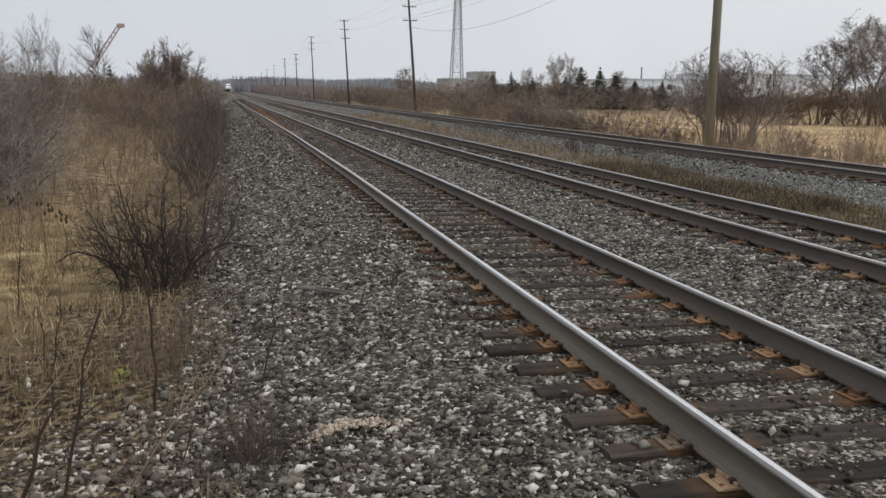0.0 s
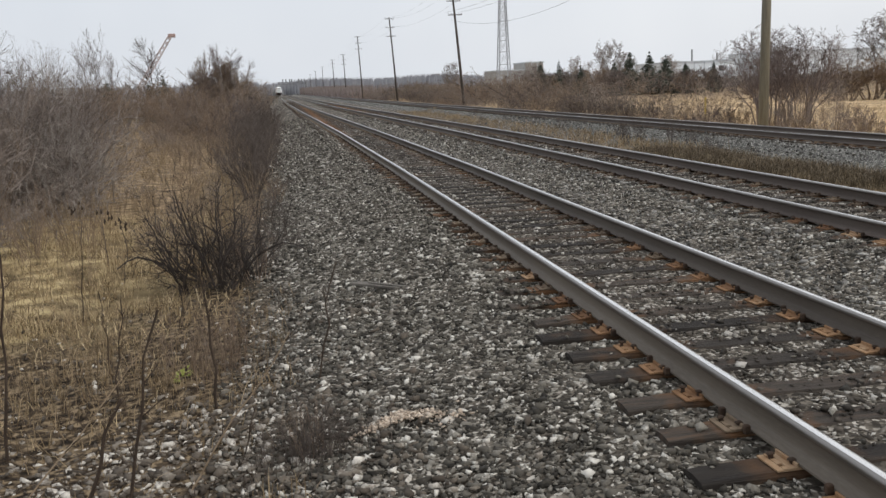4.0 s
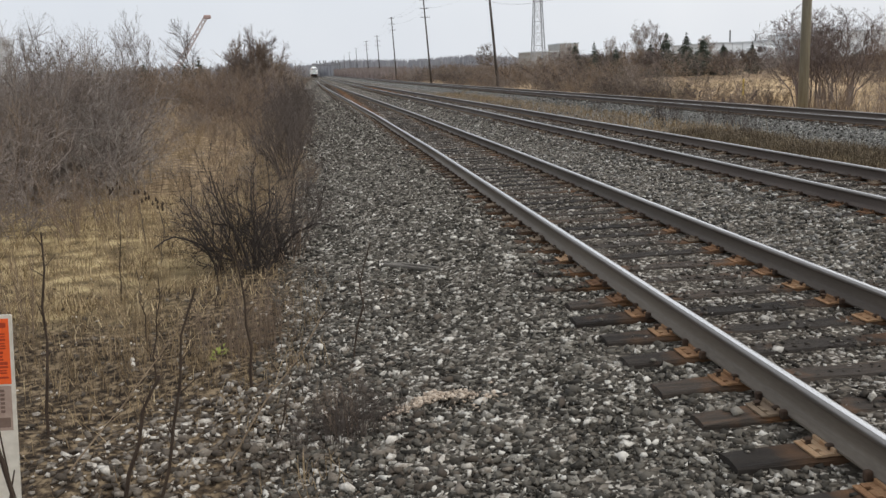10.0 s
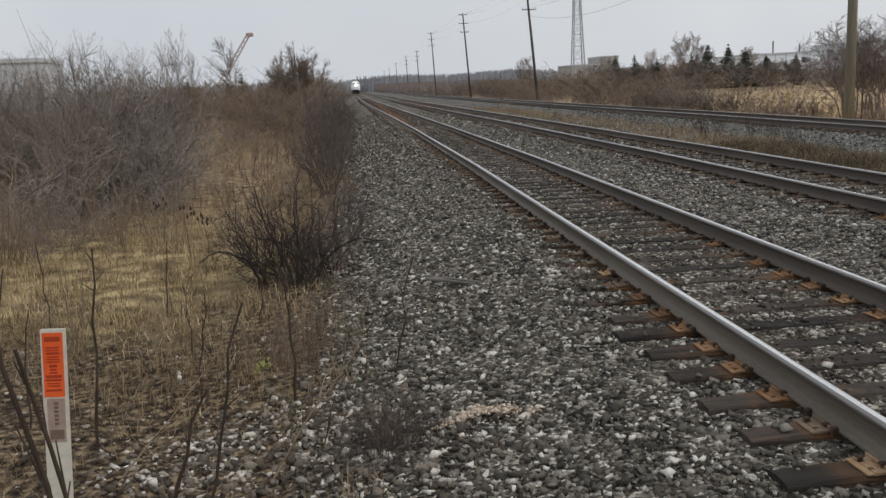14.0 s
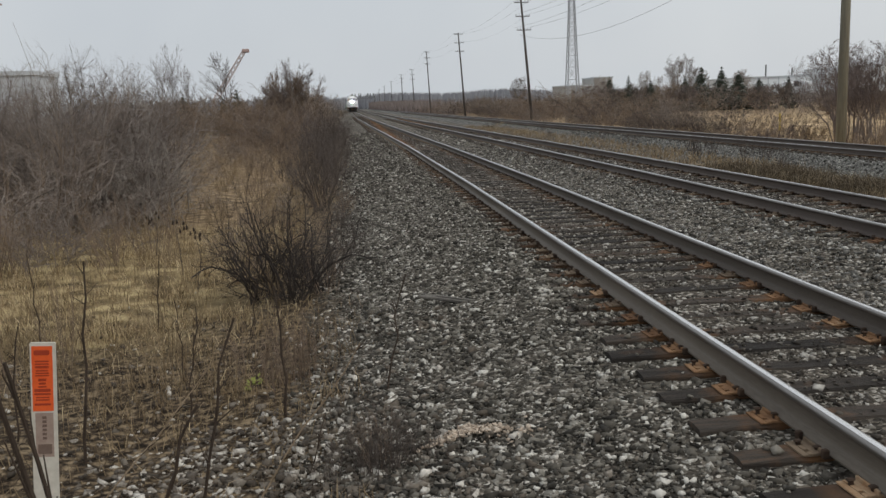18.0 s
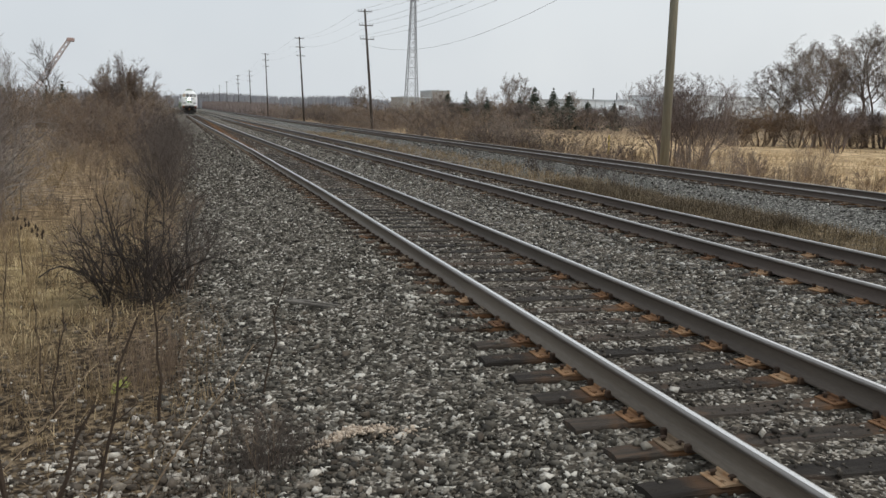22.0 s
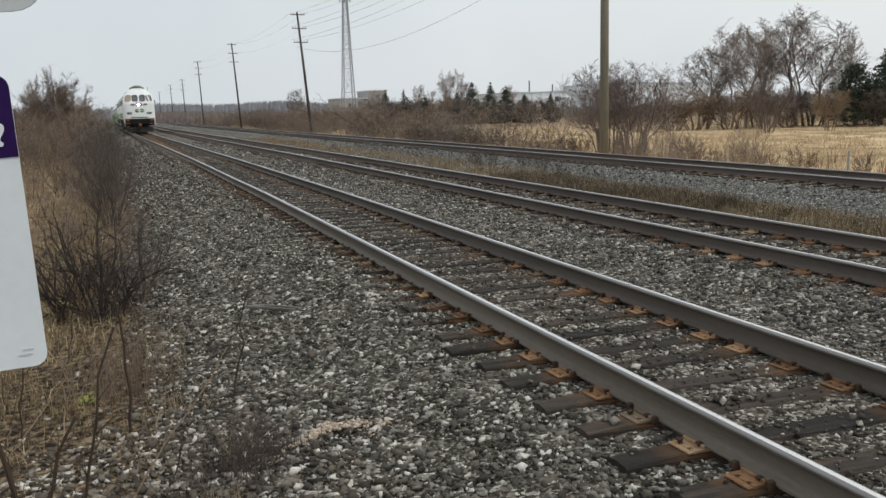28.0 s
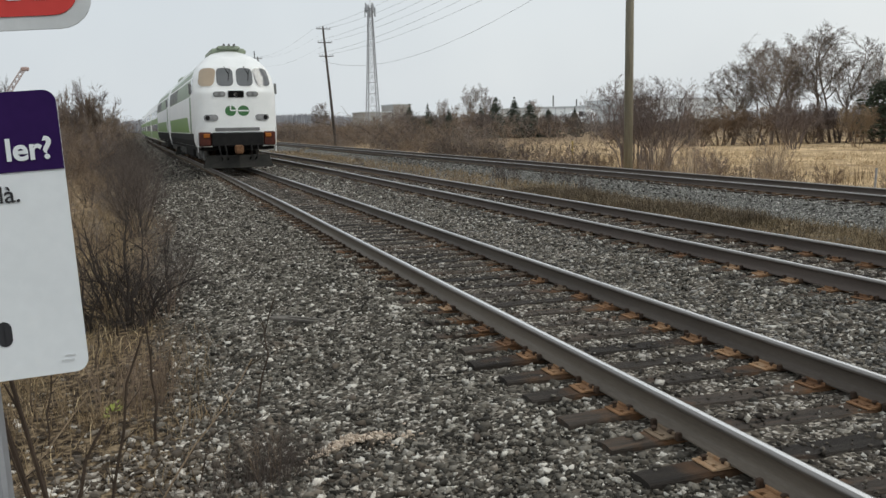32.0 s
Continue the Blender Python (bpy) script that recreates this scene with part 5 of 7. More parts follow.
def pine_meshes(seed, height, radius):
    """A pine: trunk, crooked limbs, and flattened boughs of many small needle tufts."""
    rng = random.Random(seed)
    t = Shape()
    t.tube([(0, 0, -0.1), (0.1, 0, height * 0.5), (0, 0.05, height * 0.93)], [0.17, 0.12, 0.03], 6)
    s = Shape()
    for k in range(120):
        u = (k + rng.random()) / 120
        a = k * 2.4 + rng.uniform(-0.4, 0.4)
        r = radius * math.sin(math.pi * min(1, 0.3 + 0.68 * u)) ** 0.75 * rng.uniform(0.3, 1.0)
        c = Vector((math.cos(a) * r, math.sin(a) * r, height * (0.1 + 0.87 * u)))
        t.tube([(0, 0, c.z - 0.3 * r), c], [0.045, 0.015], 4)
        q = rng.uniform(0.45, 0.75)
        for _ in range(46):
            p0 = c + Vector((rng.gauss(0, 0.42), rng.gauss(0, 0.42), rng.gauss(0, 0.24))) * q
            e = rng.uniform(0.06, 0.14)
            vs = [p0 + Vector((rng.uniform(-e, e), rng.uniform(-e, e), rng.uniform(-e, e * 1.3))) for _ in range(4)]
            s.add(vs, [(0, 1, 2), (0, 2, 3), (0, 3, 1), (1, 3, 2)])
    for _ in range(520):
        u = rng.random()
        a, r = rng.uniform(0, 6.283), radius * 0.7 * math.sin(math.pi * min(1, 0.3 + 0.68 * u)) ** 0.7 * math.sqrt(rng.random())
        p0 = Vector((math.cos(a) * r, math.sin(a) * r, height * (0.08 + 0.82 * u)))
        e = rng.uniform(0.2, 0.36)
        s.add([p0 + Vector((rng.uniform(-e, e), rng.uniform(-e, e), rng.uniform(-e, e))) for _ in range(4)], [(0, 1, 2), (0, 2, 3), (0, 3, 1), (1, 3, 2)])
    return t.mesh("trunk", M["twig_dark"]), s.mesh("crown", M["needles"])


def build_trees():
    rng = random.Random(71)
    # clump that stands over the belt beside the track
    for k, (x, y, h, w) in enumerate(((-6.5, 66, 6.9, 4.8), (-7.6, 69, 6.3, 4.4), (-5.8, 70, 5.6, 3.2), (-8.1, 65, 5.4, 3.8), (-6.9, 64, 5.8, 4.2), (-5.8, 63, 4.7, 3.2))):
        crown_tree(x, y, h, w, "bushy bare tree rising over the trackside belt", 300 + k, ("twig_plum", "twig_red", "twig")[k % 3], 0.05, 34, 11, 16, 0.07, 3)
    for k in range(18):
        x, y = -5.0 - rng.random() * 4.6, 44 + k * 1.15
        h = 2.6 + 0.05 * k + rng.uniform(-0.3, 0.6)
        crown_tree(x, y, h, h * 0.85, "bushy brown bare shrub in the trackside belt", 470 + k, ("twig_red", "twig_plum", "twig_red")[k % 3], 0.05, 16, 6, 6, 0.04, 3, "shrub", "dark trackside bushes")
    for k, (x, y, h) in enumerate(((-14.6, 60, 5.9), (-15.3, 61, 5.3), (-14.1, 62, 5.0))):
        bare_tree(x, y, h, "slender pale bare tree behind the thicket", 320 + k, FANNED, "twig", 0.055, wide=0.7)
    bare_tree(-17.5, 110, 9.0, "thin bare tree beside the distant crane", 331, BARE, "twig_dark", 0.09)
    conifer(-17.6, 80, 3.9, 1.7, 341, "small dark spruce above the thicket")
    conifer(-13.0, 82, 4.2, 1.7, 342, "small dark spruce above the thicket")
    conifer(-14.6, 84, 3.6, 1.5, 343, "small dark spruce above the thicket")
    # field side
    tall = [wood_meshes(350 + i, 3, 11.0, 0.26, FIELD_TREE, "twig", 0.13, 0.5, 0.0098, (4.6, 5.0, 7.0)) for i in range(2)]
    for k, (x, y, h, w) in enumerate(((60.0, 75, 12.3, 1.3), (67.8, 75, 13.5, 1.35), (64.0, 78, 11.8, 1.2), (55.6, 76, 9.2, 1.35), (73.0, 77, 10.4, 1.2))):
        shared_tree("bare_tree", "large grey bare tree with several stems at the field's edge", "tree", "bare trees", tall[k % 2], x, y, h / 12.0, w, 70 * k)
    hazy = {m: [wood_meshes(360 + i, 9, 3.2, 0.6, HAZE_BUSH, m, 0.036, 0.25, 0.0098, (2.1, 1.85, 2.15)) for i in range(2)] for m in ("twig_red", "twig_plum", "twig_tan", "twig")}
    for k, (x, y, h, w, m) in enumerate(((50.5, 74, 3.6, 1.5, "twig_red"), (53.6, 75, 4.6, 1.3, "twig_red"), (56.6, 73, 4.6, 1.3, "twig_red"), (60.2, 72, 4.2, 1.3, "twig_plum"), (63.8, 73, 4.6, 1.2, "twig_plum"),
                                         (67.5, 73, 4.4, 1.3, "twig_plum"), (71.5, 72, 5.0, 1.2, "twig_plum"), (47.0, 76, 2.8, 1.5, "twig_red"), (43.5, 78, 2.6, 1.6, "twig_red"), (74.5, 70, 5.4, 1.2, "twig_plum"),
                                         (70.5, 67, 5.0, 1.0, "twig"), (68.2, 66, 4.4, 1.0, "twig_plum"))):
        shared_tree("shrub", "dense reddish-brown bare bush at the field's edge" if m == "twig_red" else "dense dark grey-brown bare bush at the field's edge", "shrub", "field edge shrubs", hazy[m][k % 2], x, y, h / 3.5, w * 1.3, 50 * k)
    shared_tree("bare_tree", "dark bare small tree standing in the field", "tree", "bare trees", hazy["twig_plum"][1], 50.2, 59.5, 1.5, 0.85, 20)
    shared_tree("shrub", "pale tan round bare bush in the field", "shrub", "field edge shrubs", hazy["twig_tan"][0], 57.6, 60.2, 1.2, 1.1, 0)
    for x, y, h, w, a in ((61.8, 53.6, 5.9, 1.0, 0), (64.6, 54.6, 5.6, 0.95, 120), (63.4, 55.5, 5.2, 1.0, 60)):
        shared_tree("bare_tree", "dark round-crowned bare tree before the pines", "tree", "bare trees", hazy["twig_plum"][0], x, y, h / 3.7, w, a)
    pines = [pine_meshes(380 + i, 10.0, 3.2) for i in range(2)]
    for k in range(8):
        h = (7.4, 8.9, 11.0, 9.6, 10.3, 9.6, 10.6, 6.4)[k]
        shared_tree("pine_tree", "tall dark green pine in a dense clump", "pine tree", "conifers", pines[k % 2], (70.4, 73.4, 76.4, 79.6, 82.8, 86.4, 90.0, 67.6)[k], 66 + 1.6 * (k % 2), h / 10.0, 10.0 / h, 65 * k)
    # behind the near pole
    open_bush = [wood_meshes(365 + i, 8, 3.6, 0.55, OPEN_BUSH, "twig_plum", 0.04, 0.3, 0.0062, (2.1, 1.9, 2.1)) for i in range(2)]
    for k, (x, y, h, w) in enumerate(((19.6, 34.0, 4.8, 0.85), (21.3, 34.6, 5.0, 0.9), (20.5, 33.0, 4.2, 0.95), (20.6, 35.2, 5.0, 0.9))):
        shared_tree("bare_tree", "bare multi-stemmed tree behind the utility pole", "tree", "bare trees", open_bush[k % 2], x, y, h / 3.6, w * 1.15, 80 * k)
    for k in range(46):
        shrub(rng.choice(["red", "dark", "grey"]), 45 + 32 * rng.random(), 70 + 7 * rng.random(), rng.uniform(1.2, 2.2), 1.5, rng, "field edge shrubs")
    # brush and saplings round the far spruces
    for k in range(16):
        h = rng.uniform(5.0, 6.6)
        shared_tree("shrub", "dark grey-brown bare bush among distant spruces", "shrub", "distant bushes", hazy[("twig_plum", "twig", "twig_red")[k % 3]][k % 2], 40 + 2.1 * k + rng.uniform(-1, 1), 146 + rng.uniform(-4, 6), h / 4.0, 1.4, 40 * k)
    for k in range(44):
        x = 16.4 + rng.random() ** 1.5 * 7
        y = 20 + k * 1.1 + rng.uniform(-1, 1)
        shrub(rng.choice(["red", "grey"]), x, y, rng.uniform(1.1, 2.4), 0.8, rng, "field edge shrubs")
    for k in range(26):
        x = 16.3 + rng.random() ** 1.3 * 5.5
        y = 17 + k * 1.25 + rng.uniform(-1, 1)
        h = rng.uniform(0.9, 2.0)
        crown_tree(x, y, h, h * rng.uniform(0.8, 1.2), "low brown bare bush beside the third track", 440 + k, ("twig_red", "twig_plum", "twig_tan")[k % 3], 0.04, 18, 6, 7, 0.022, 3, "shrub", "field edge shrubs")
    # belt along the far side of the tracks
    for k in range(110):
        y = 78 + k * 2.3 + rng.uniform(-2, 2)
        x = 18.5 + rng.random() * 18 + 0.05 * (y - 90)
        shrub(rng.choice(["red", "grey", "dark", "red"]), x, y, rng.uniform(2.4, 4.2), 1.9, rng, "eastern belt of brush")
    for k in range(120):
        y = 46 + 200 * rng.random() ** 1.5
        x = 16.9 + rng.random() * (2.5 + 0.06 * (y - 40)) + float(bend(y))
        shrub(rng.choice(["red", "grey", "dark", "dark"]), x, y, rng.uniform(1.1, 2.3) * (1 + 0.003 * (y - 46)), 1.4, rng, "eastern belt of brush")
    for k in range(22):
        x = 42 + k * 3.6 + rng.uniform(-1, 1)
        shrub(rng.choice(["red", "grey", "dark"]), x, 122 + rng.uniform(-8, 8), rng.uniform(2.6, 4.4), 1.9, rng, "eastern belt of brush")
    for k, (x, y, h, r) in enumerate(((57.5, 147, 7.5, 3.0), (61.5, 148, 7.2, 3.5), (54.3, 146, 5.6, 2.7), (64.6, 148, 6.5, 3.4), (44.4, 146, 6.4, 1.7), (41.4, 147, 6.2, 2.5), (48.6, 147, 5.3, 2.0), (67.4, 146, 5.2, 2.8), (72.2, 145, 5.4, 2.0))):
        conifer(x, y, h, r, 400 + k, z=-0.6)
    for k, (x, y, h) in enumerate(((61, 168, 11.5), (66, 170, 9.2), (56.5, 171, 8.4), (73, 166, 8.0), (47.5, 172, 7.6), (36.5, 205, 9.0))):
        shared_tree("bare_tree", "distant hazy bare tree above the brush", "tree", "bare trees", tall[k % 2], x, y, h / 12.0, 1.0, 47 * k)
    # low weeds at the median and along the third track
    for x, y, h in ((9.3, 19, 0.75), (9.0, 24.5, 0.8), (9.8, 27, 0.7), (10.4, 22.5, 0.8), (10.5, 24.2, 0.9), (10.3, 26.4, 0.8), (9.5, 33, 0.8), (10.2, 40, 0.9), (8.2, 44, 0.8), (9.4, 52, 1.0), (8.4, 66, 1.0)):
        shrub("dark", x, y, h, 0.8, rng, "low bushes between tracks")


def bare_crown_belt(name, label, rs, x, y, h, w, mat):
    """Far woods: many thin upright sprays, each a narrow three-sided cone."""
    n = len(x)
    a = rs.rand(n) * 6.283
    V = np.zeros((n, 4, 3))
    for j in range(3):
        t = a + 2.094 * j
        V[:, j] = np.stack([x + np.cos(t) * w, y + np.sin(t) * w, np.zeros(n) + h * 0.0 - 1.0], 1)
    V[:, 3] = np.stack([x + rs.normal(0, 0.8, n), y, h], 1)
    F = (np.array([(0, 1, 3), (1, 2, 3), (2, 0, 3)])[None] + (np.arange(n) * 4)[:, None, None]).reshape(-1, 3)
    ob = new(name, soup(name, V.reshape(-1, 3), F, mat))
    tagged(ob, label, "woods", kind="stuff")


def build_distance():
    rs = np.random.RandomState(57)
    x = rs.uniform(-60, 900, 9000)
    y = 660 + rs.normal(0, 12, 9000)
    bare_crown_belt("distant_woods", "low band of bare woods on the horizon", rs, x, y, 8.5 + 1.6 * rs.rand(9000) + 1.5 * np.sin(x * 0.02) + np.sin(x * 0.07), 0.9 + 1.2 * rs.rand(9000), M["hazed_wood"])
    x = rs.uniform(28, 200, 2600)
    y = 215 + rs.normal(0, 10, 2600) + 0.15 * x
    bare_crown_belt("middle_woods", "brown bare scrub before the factory", rs, x, y, 1.0 + 1.3 * rs.rand(2600), 0.5 + 0.5 * rs.rand(2600), M["twig"])
    x = rs.uniform(-300, -8, 2600)
    y = 240 + rs.normal(0, 20, 2600)
    bare_crown_belt("western_woods", "bare woods behind the western thicket", rs, x, y, 3.4 + 1.6 * rs.rand(2600), 1.6 + rs.rand(2600), M["hazed_wood"])
    y = np.concatenate([230 + rs.rand(1500) * 400, 200 + rs.rand(700) * 350])
    x = np.concatenate([16.5 + rs.rand(1500) ** 1.5 * (8 + 0.02 * y[:1500]), -9 - rs.rand(700) * 12]) + bend(y)
    bare_crown_belt("trackside_woods", "bare scrub along the distant tracks", rs, x, y, 0.4 + 0.005 * y + 1.8 * rs.rand(2200), 0.6 + rs.rand(2200), M["twig_plum"])


def build_weeds():
    """Single dead stalks close to the camera."""
    rng = random.Random(91)
    rows = [(-2.97, 1.86, 1.07, -0.01, 0.0, 0.011), (-2.22, 2.03, 0.95, 0.18, 0.0, 0.008), (-4.31, 1.49, 1.45, 0.085, 0.0, 0.011), (-3.31, -0.3, 1.35, 0.235, 0.0, 0.0095),
            (-3.51, -0.3, 0.96, 0.3, 0.0, 0.013), (-3.07, 0.46, 0.98, 0.69, 0.0, 0.006), (-4.02, 0.7, 0.86, 0.87, 0.1, 0.0058), (-3.09, -2.2, 2.0, -0.145, 0.0, 0.0115),
            (-3.02, -2.2, 1.7, -0.165, 0.0, 0.0105), (-4.9, 1.9, 0.9, 0.05, 0.1, 0.008), (-3.9, 3.1, 0.8, -0.1, 0.1, 0.007), (-2.75, 0.75, 0.4, 0.3, 0.2, 0.006),
            (-3.75, 2.3, 0.9, 0.12, 0.05, 0.007), (-5.6, 4.6, 1.0, -0.1, 0.1, 0.008), (-4.6, 5.2, 0.9, 0.1, 0.0, 0.007), (-3.5, 4.4, 0.8, 0.15, 0.0, 0.006)]
    for k, (x, y, h, lx, ly, r) in enumerate(rows):
        ob = thing("dead_stalk", "dead brown weed stalk with short side twigs", "weed", "dead stalks", at=pose(x, y, float(ground_z(x, y))))
        pts = [Vector((lx * u * h, ly * u * h, u * h - 0.05)) + Vector((rng.gauss(0, 0.013), rng.gauss(0, 0.013), 0)) * (i > 0) for i, u in enumerate((0, 0.16, 0.33, 0.5, 0.66, 0.83, 1.0))]
        d = Vector((lx, ly, 1)).normalized()
        part("stem", Shape().tube(pts, [r * 1.08 * (1 - 0.5 * i / 6) for i in range(7)], 6), M["twig_tan"] if k in (5, 6) else M["stalk"], ob)
        for _ in range(6):
            i = rng.randrange(2, 6)
            b = pts[i].lerp(pts[i + 1], rng.random())
            e = b + (d + Vector((rng.gauss(0, 0.6), rng.gauss(0, 0.6), 0.1))).normalized() * h * rng.uniform(0.05, 0.12)
            part("side_twig", Shape().tube([b, e], [0.0042, 0.002], 4), M["stalk"], ob)
    for x, y, h in ((-4.9, 8.4, 0.8), (-4.7, 8.6, 0.6), (-5.6, 10.0, 0.8)):
        ob = thing("seed_head_weed", "dead weed with dark seed heads", "weed", "dead stalks", at=pose(x, y, float(ground_z(x, y))))
        s = Shape()
        grow((s, s), rng, Vector((0, 0, -0.05)), Vector((0.1, 0, 1)), h, 0.009, 0, [(5, 6, 0.3, 0.6, 0.08, 0.02), (2, 0, 0, 0, 0.1, 0.02)])
        part("stem", s, M["twig_dark"], ob)
        for _ in range(7):
            c = Vector((rng.uniform(-0.1, 0.12), rng.uniform(-0.1, 0.1), h * rng.uniform(0.7, 1.0)))
            part("seed_head", Shape().tube([c, c + Vector((0.01, 0, 0.03)), c + Vector((0.0, 0.01, 0.075))], [0.009, 0.017, 0.0], 5), M["stalk"], ob)
    ob = thing("leafy_sprig", "small sprig with fresh yellow-green leaves", "plant", at=pose(-3.3, 2.65, float(ground_z(-3.3, 2.65))))
    lf = Shape()
    for _ in range(26):
        a, r = rng.uniform(0, 6.28), rng.uniform(0.01, 0.07)
        c = Vector((math.cos(a) * r, math.sin(a) * r, rng.uniform(0.02, 0.13)))
        d = Vector((math.cos(a), math.sin(a), rng.uniform(0.1, 0.9))).normalized() * 0.045
        w = Vector((-math.sin(a), math.cos(a), 0)) * 0.012
        lf.add([c, c + d * 0.5 + w, c + d, c + d * 0.5 - w, c + d * 0.5 + Vector((0, 0, -0.006))], [(0, 1, 2), (0, 2, 3), (0, 4, 1), (1, 4, 2), (2, 4, 3), (3, 4, 0)])
    part("leaves", lf, M["fresh_leaf"], ob)
    # board and crumbled wood on the bank
    ob = thing("broken_board", "grey splintered board lying on the stones", "board", at=pose(-1.52, 4.38, -0.15, 4, 6, -18))
    s = Shape()
    for x0, x1, y0, y1, z0, z1 in ((-0.29, 0.24, -0.045, -0.012, 0, 0.03), (-0.22, 0.3, -0.01, 0.02, 0.004, 0.034), (-0.27, 0.16, 0.022, 0.05, -0.004, 0.022), (-0.1, 0.33, -0.02, 0.008, 0.03, 0.046)):
        s.box(x0, x1, y0, y1, z0, z1, ch=0.006, m=pose(0, 0, 0, rng.uniform(-4, 4), rng.uniform(-2, 2), rng.uniform(-2.5, 2.5)))
    part("plank", s, M["driftwood"], ob)
    rs = np.random.RandomState(8)
    x = np.concatenate([rs.normal(-1.76, 0.13, 700), rs.normal(-1.5, 0.09, 60)])
    y = np.concatenate([rs.normal(0.8, 0.035, 700) - 1.6 * (x[:700] + 1.76) ** 2, rs.normal(0.58, 0.09, 60)])
    z = ground_z(x, y) + 0.02 + 0.014 * rs.rand(len(x))
    V, F = stones(rs, x, y, z, 0.0062 * np.clip(rs.lognormal(0, 0.7, len(x)), 0.35, 3.5))
    tagged(new("crumbled_wood", soup("crumbled_wood", V, F, M["sawdust"])), "heap of pale crumbled wood chips", "debris", kind="stuff")


def build_far_brush():
    """All the brush beyond the near thickets, one object."""
    kinds = ("grey", "red", "dark")
    base = {}
    for kind in kinds:
        for k, pair in enumerate(SHRUBS["far_" + kind]):
            vs, ts, n = [], [], 0
            for me in pair:
                me.calc_loop_triangles()
                v = np.zeros(len(me.vertices) * 3, dtype=np.float32)
                me.vertices.foreach_get("co", v)
                t = np.zeros(len(me.loop_triangles) * 3, dtype=np.int32)
                me.loop_triangles.foreach_get("vertices", t)
                vs.append(v.reshape(-1, 3))
                ts.append(t.reshape(-1, 3) + n)
                n += len(me.vertices)
            base[kind, k] = np.concatenate(vs), np.concatenate(ts)
    V, F, S, n = [], [], [], 0
    for kind, x, y, k, wide, a, which in FAR_BRUSH:
        v, t = base[kind, which]
        c, d = math.cos(a) * k * wide, math.sin(a) * k * wide
        V.append(np.stack([v[:, 0] * c - v[:, 1] * d + x, v[:, 0] * d + v[:, 1] * c + y, v[:, 2] * k + float(ground_z(x, y))], 1))
        F.append(t + n)
        S.append(np.full(len(t), kinds.index(kind), dtype=np.int32))
        n += len(v)
    me = soup("distant_brush", np.concatenate(V), np.concatenate(F), M["twig"])
    me.materials.append(M["twig_red"])
    me.materials.append(M["twig_dark"])
    me.polygons.foreach_set("material_index", np.concatenate(S))
    tagged(new("distant_brush", me), "distant belts of bare brown brush", "brush", kind="stuff")


build_west_thicket()
build_grass()
build_trees()
build_far_brush()
build_distance()
build_weeds()


# ---------------------------------------------------------------- poles, tower, wires, gantry
def pole(x, y, height, lean, arms, mat, radius=0.16, group="utility poles", label="dark timber utility pole with three crossarms"):
    ob = thing("utility_pole", label, "utility pole", group, at=pose(x, y, -0.7))
    s = Shape()
    top = Vector((lean * height, 0, height + 0.7))
    s.tube([(0, 0, -0.3), top * 0.5, top], [radius, radius * 0.85, radius * 0.62], 12)
    part("shaft", s, M[mat], ob, smooth=True)
    for k in range(arms):
        c = top * (1 - (0.25 + 1.35 * k) / height)
        a = Shape()
        a.box(c.x - 0.75, c.x + 0.75, c.y - 0.2, c.y - 0.1, c.z - 0.04, c.z + 0.04, ch=0.01)
        arm = part("crossarm", a, M["pole_dark"], ob)
        for dx in (-0.7, -0.38, 0.38, 0.7):
            i = Shape()
            i.disc((c.x + dx, c.y - 0.145, c.z + 0.06), 0.03, 0.06, "z", 8)
            i.disc((c.x + dx, c.y - 0.145, c.z + 0.12), 0.055, 0.09, "z", 8, r2=0.035)
            part("insulator", i, M["galv"], arm)
    return Vector((x, y, -0.7)) + top


def wire(a, b, sag, name="overhead_wire", r=0.008):
    s = Shape()
    pts = []
    for i in range(17):
        u = i / 16
        p = Vector(a).lerp(Vector(b), u)
        p.z -= sag * 4 * u * (1 - u)
        pts.append(p)
    s.tube(pts, r, 4, cap=False)
    ob = new(name, s.mesh(name, M["wire"]))
    tagged(ob, "thin dark overhead wire", "wire", "overhead wires")


def build_poles():
    pole(17.05, 29.9, 16.0, 0.0, 0, "pole_pale", 0.2, label="thick weathered grey-green timber utility pole")
    rows = ((92, 12.4, -0.085), (150, 13.6, -0.065), (218, 14.6, -0.045), (275, 12.6, -0.04), (336, 13.2, -0.035), (430, 13.2, -0.01), (523, 13.2, 0.0), (620, 13.2, 0))
    tops = [pole(17.0, y, h, lean, 3 if y < 400 else 1, "pole_dark") for y, h, lean in rows]
    for a, b in zip(tops[:5], tops[1:6]):
        for dx, dz in ((-0.78, -0.1), (0.78, -0.1), (0.78, -1.5)):
            wire(a + Vector((dx, 0, dz)), b + Vector((dx, 0, dz)), 0.8)
    for dx, dz, z in ((-0.7, 0.1, 12.6), (0.7, 0.1, 12.4), (-0.7, -1.25, 11.6), (0.7, -1.25, 11.4), (-0.7, -2.6, 10.5), (0.7, -2.6, 10.3)):
        wire(tops[0] + Vector((dx, -0.14, dz - 0.25)), (17.05 + dx * 0.6, 29.9, z), 0.9, r=0.011)
    wire(tops[0] + Vector((-0.2, -0.14, -3.6)), (17.05, 29.7, 9.6), 2.3, r=0.012)


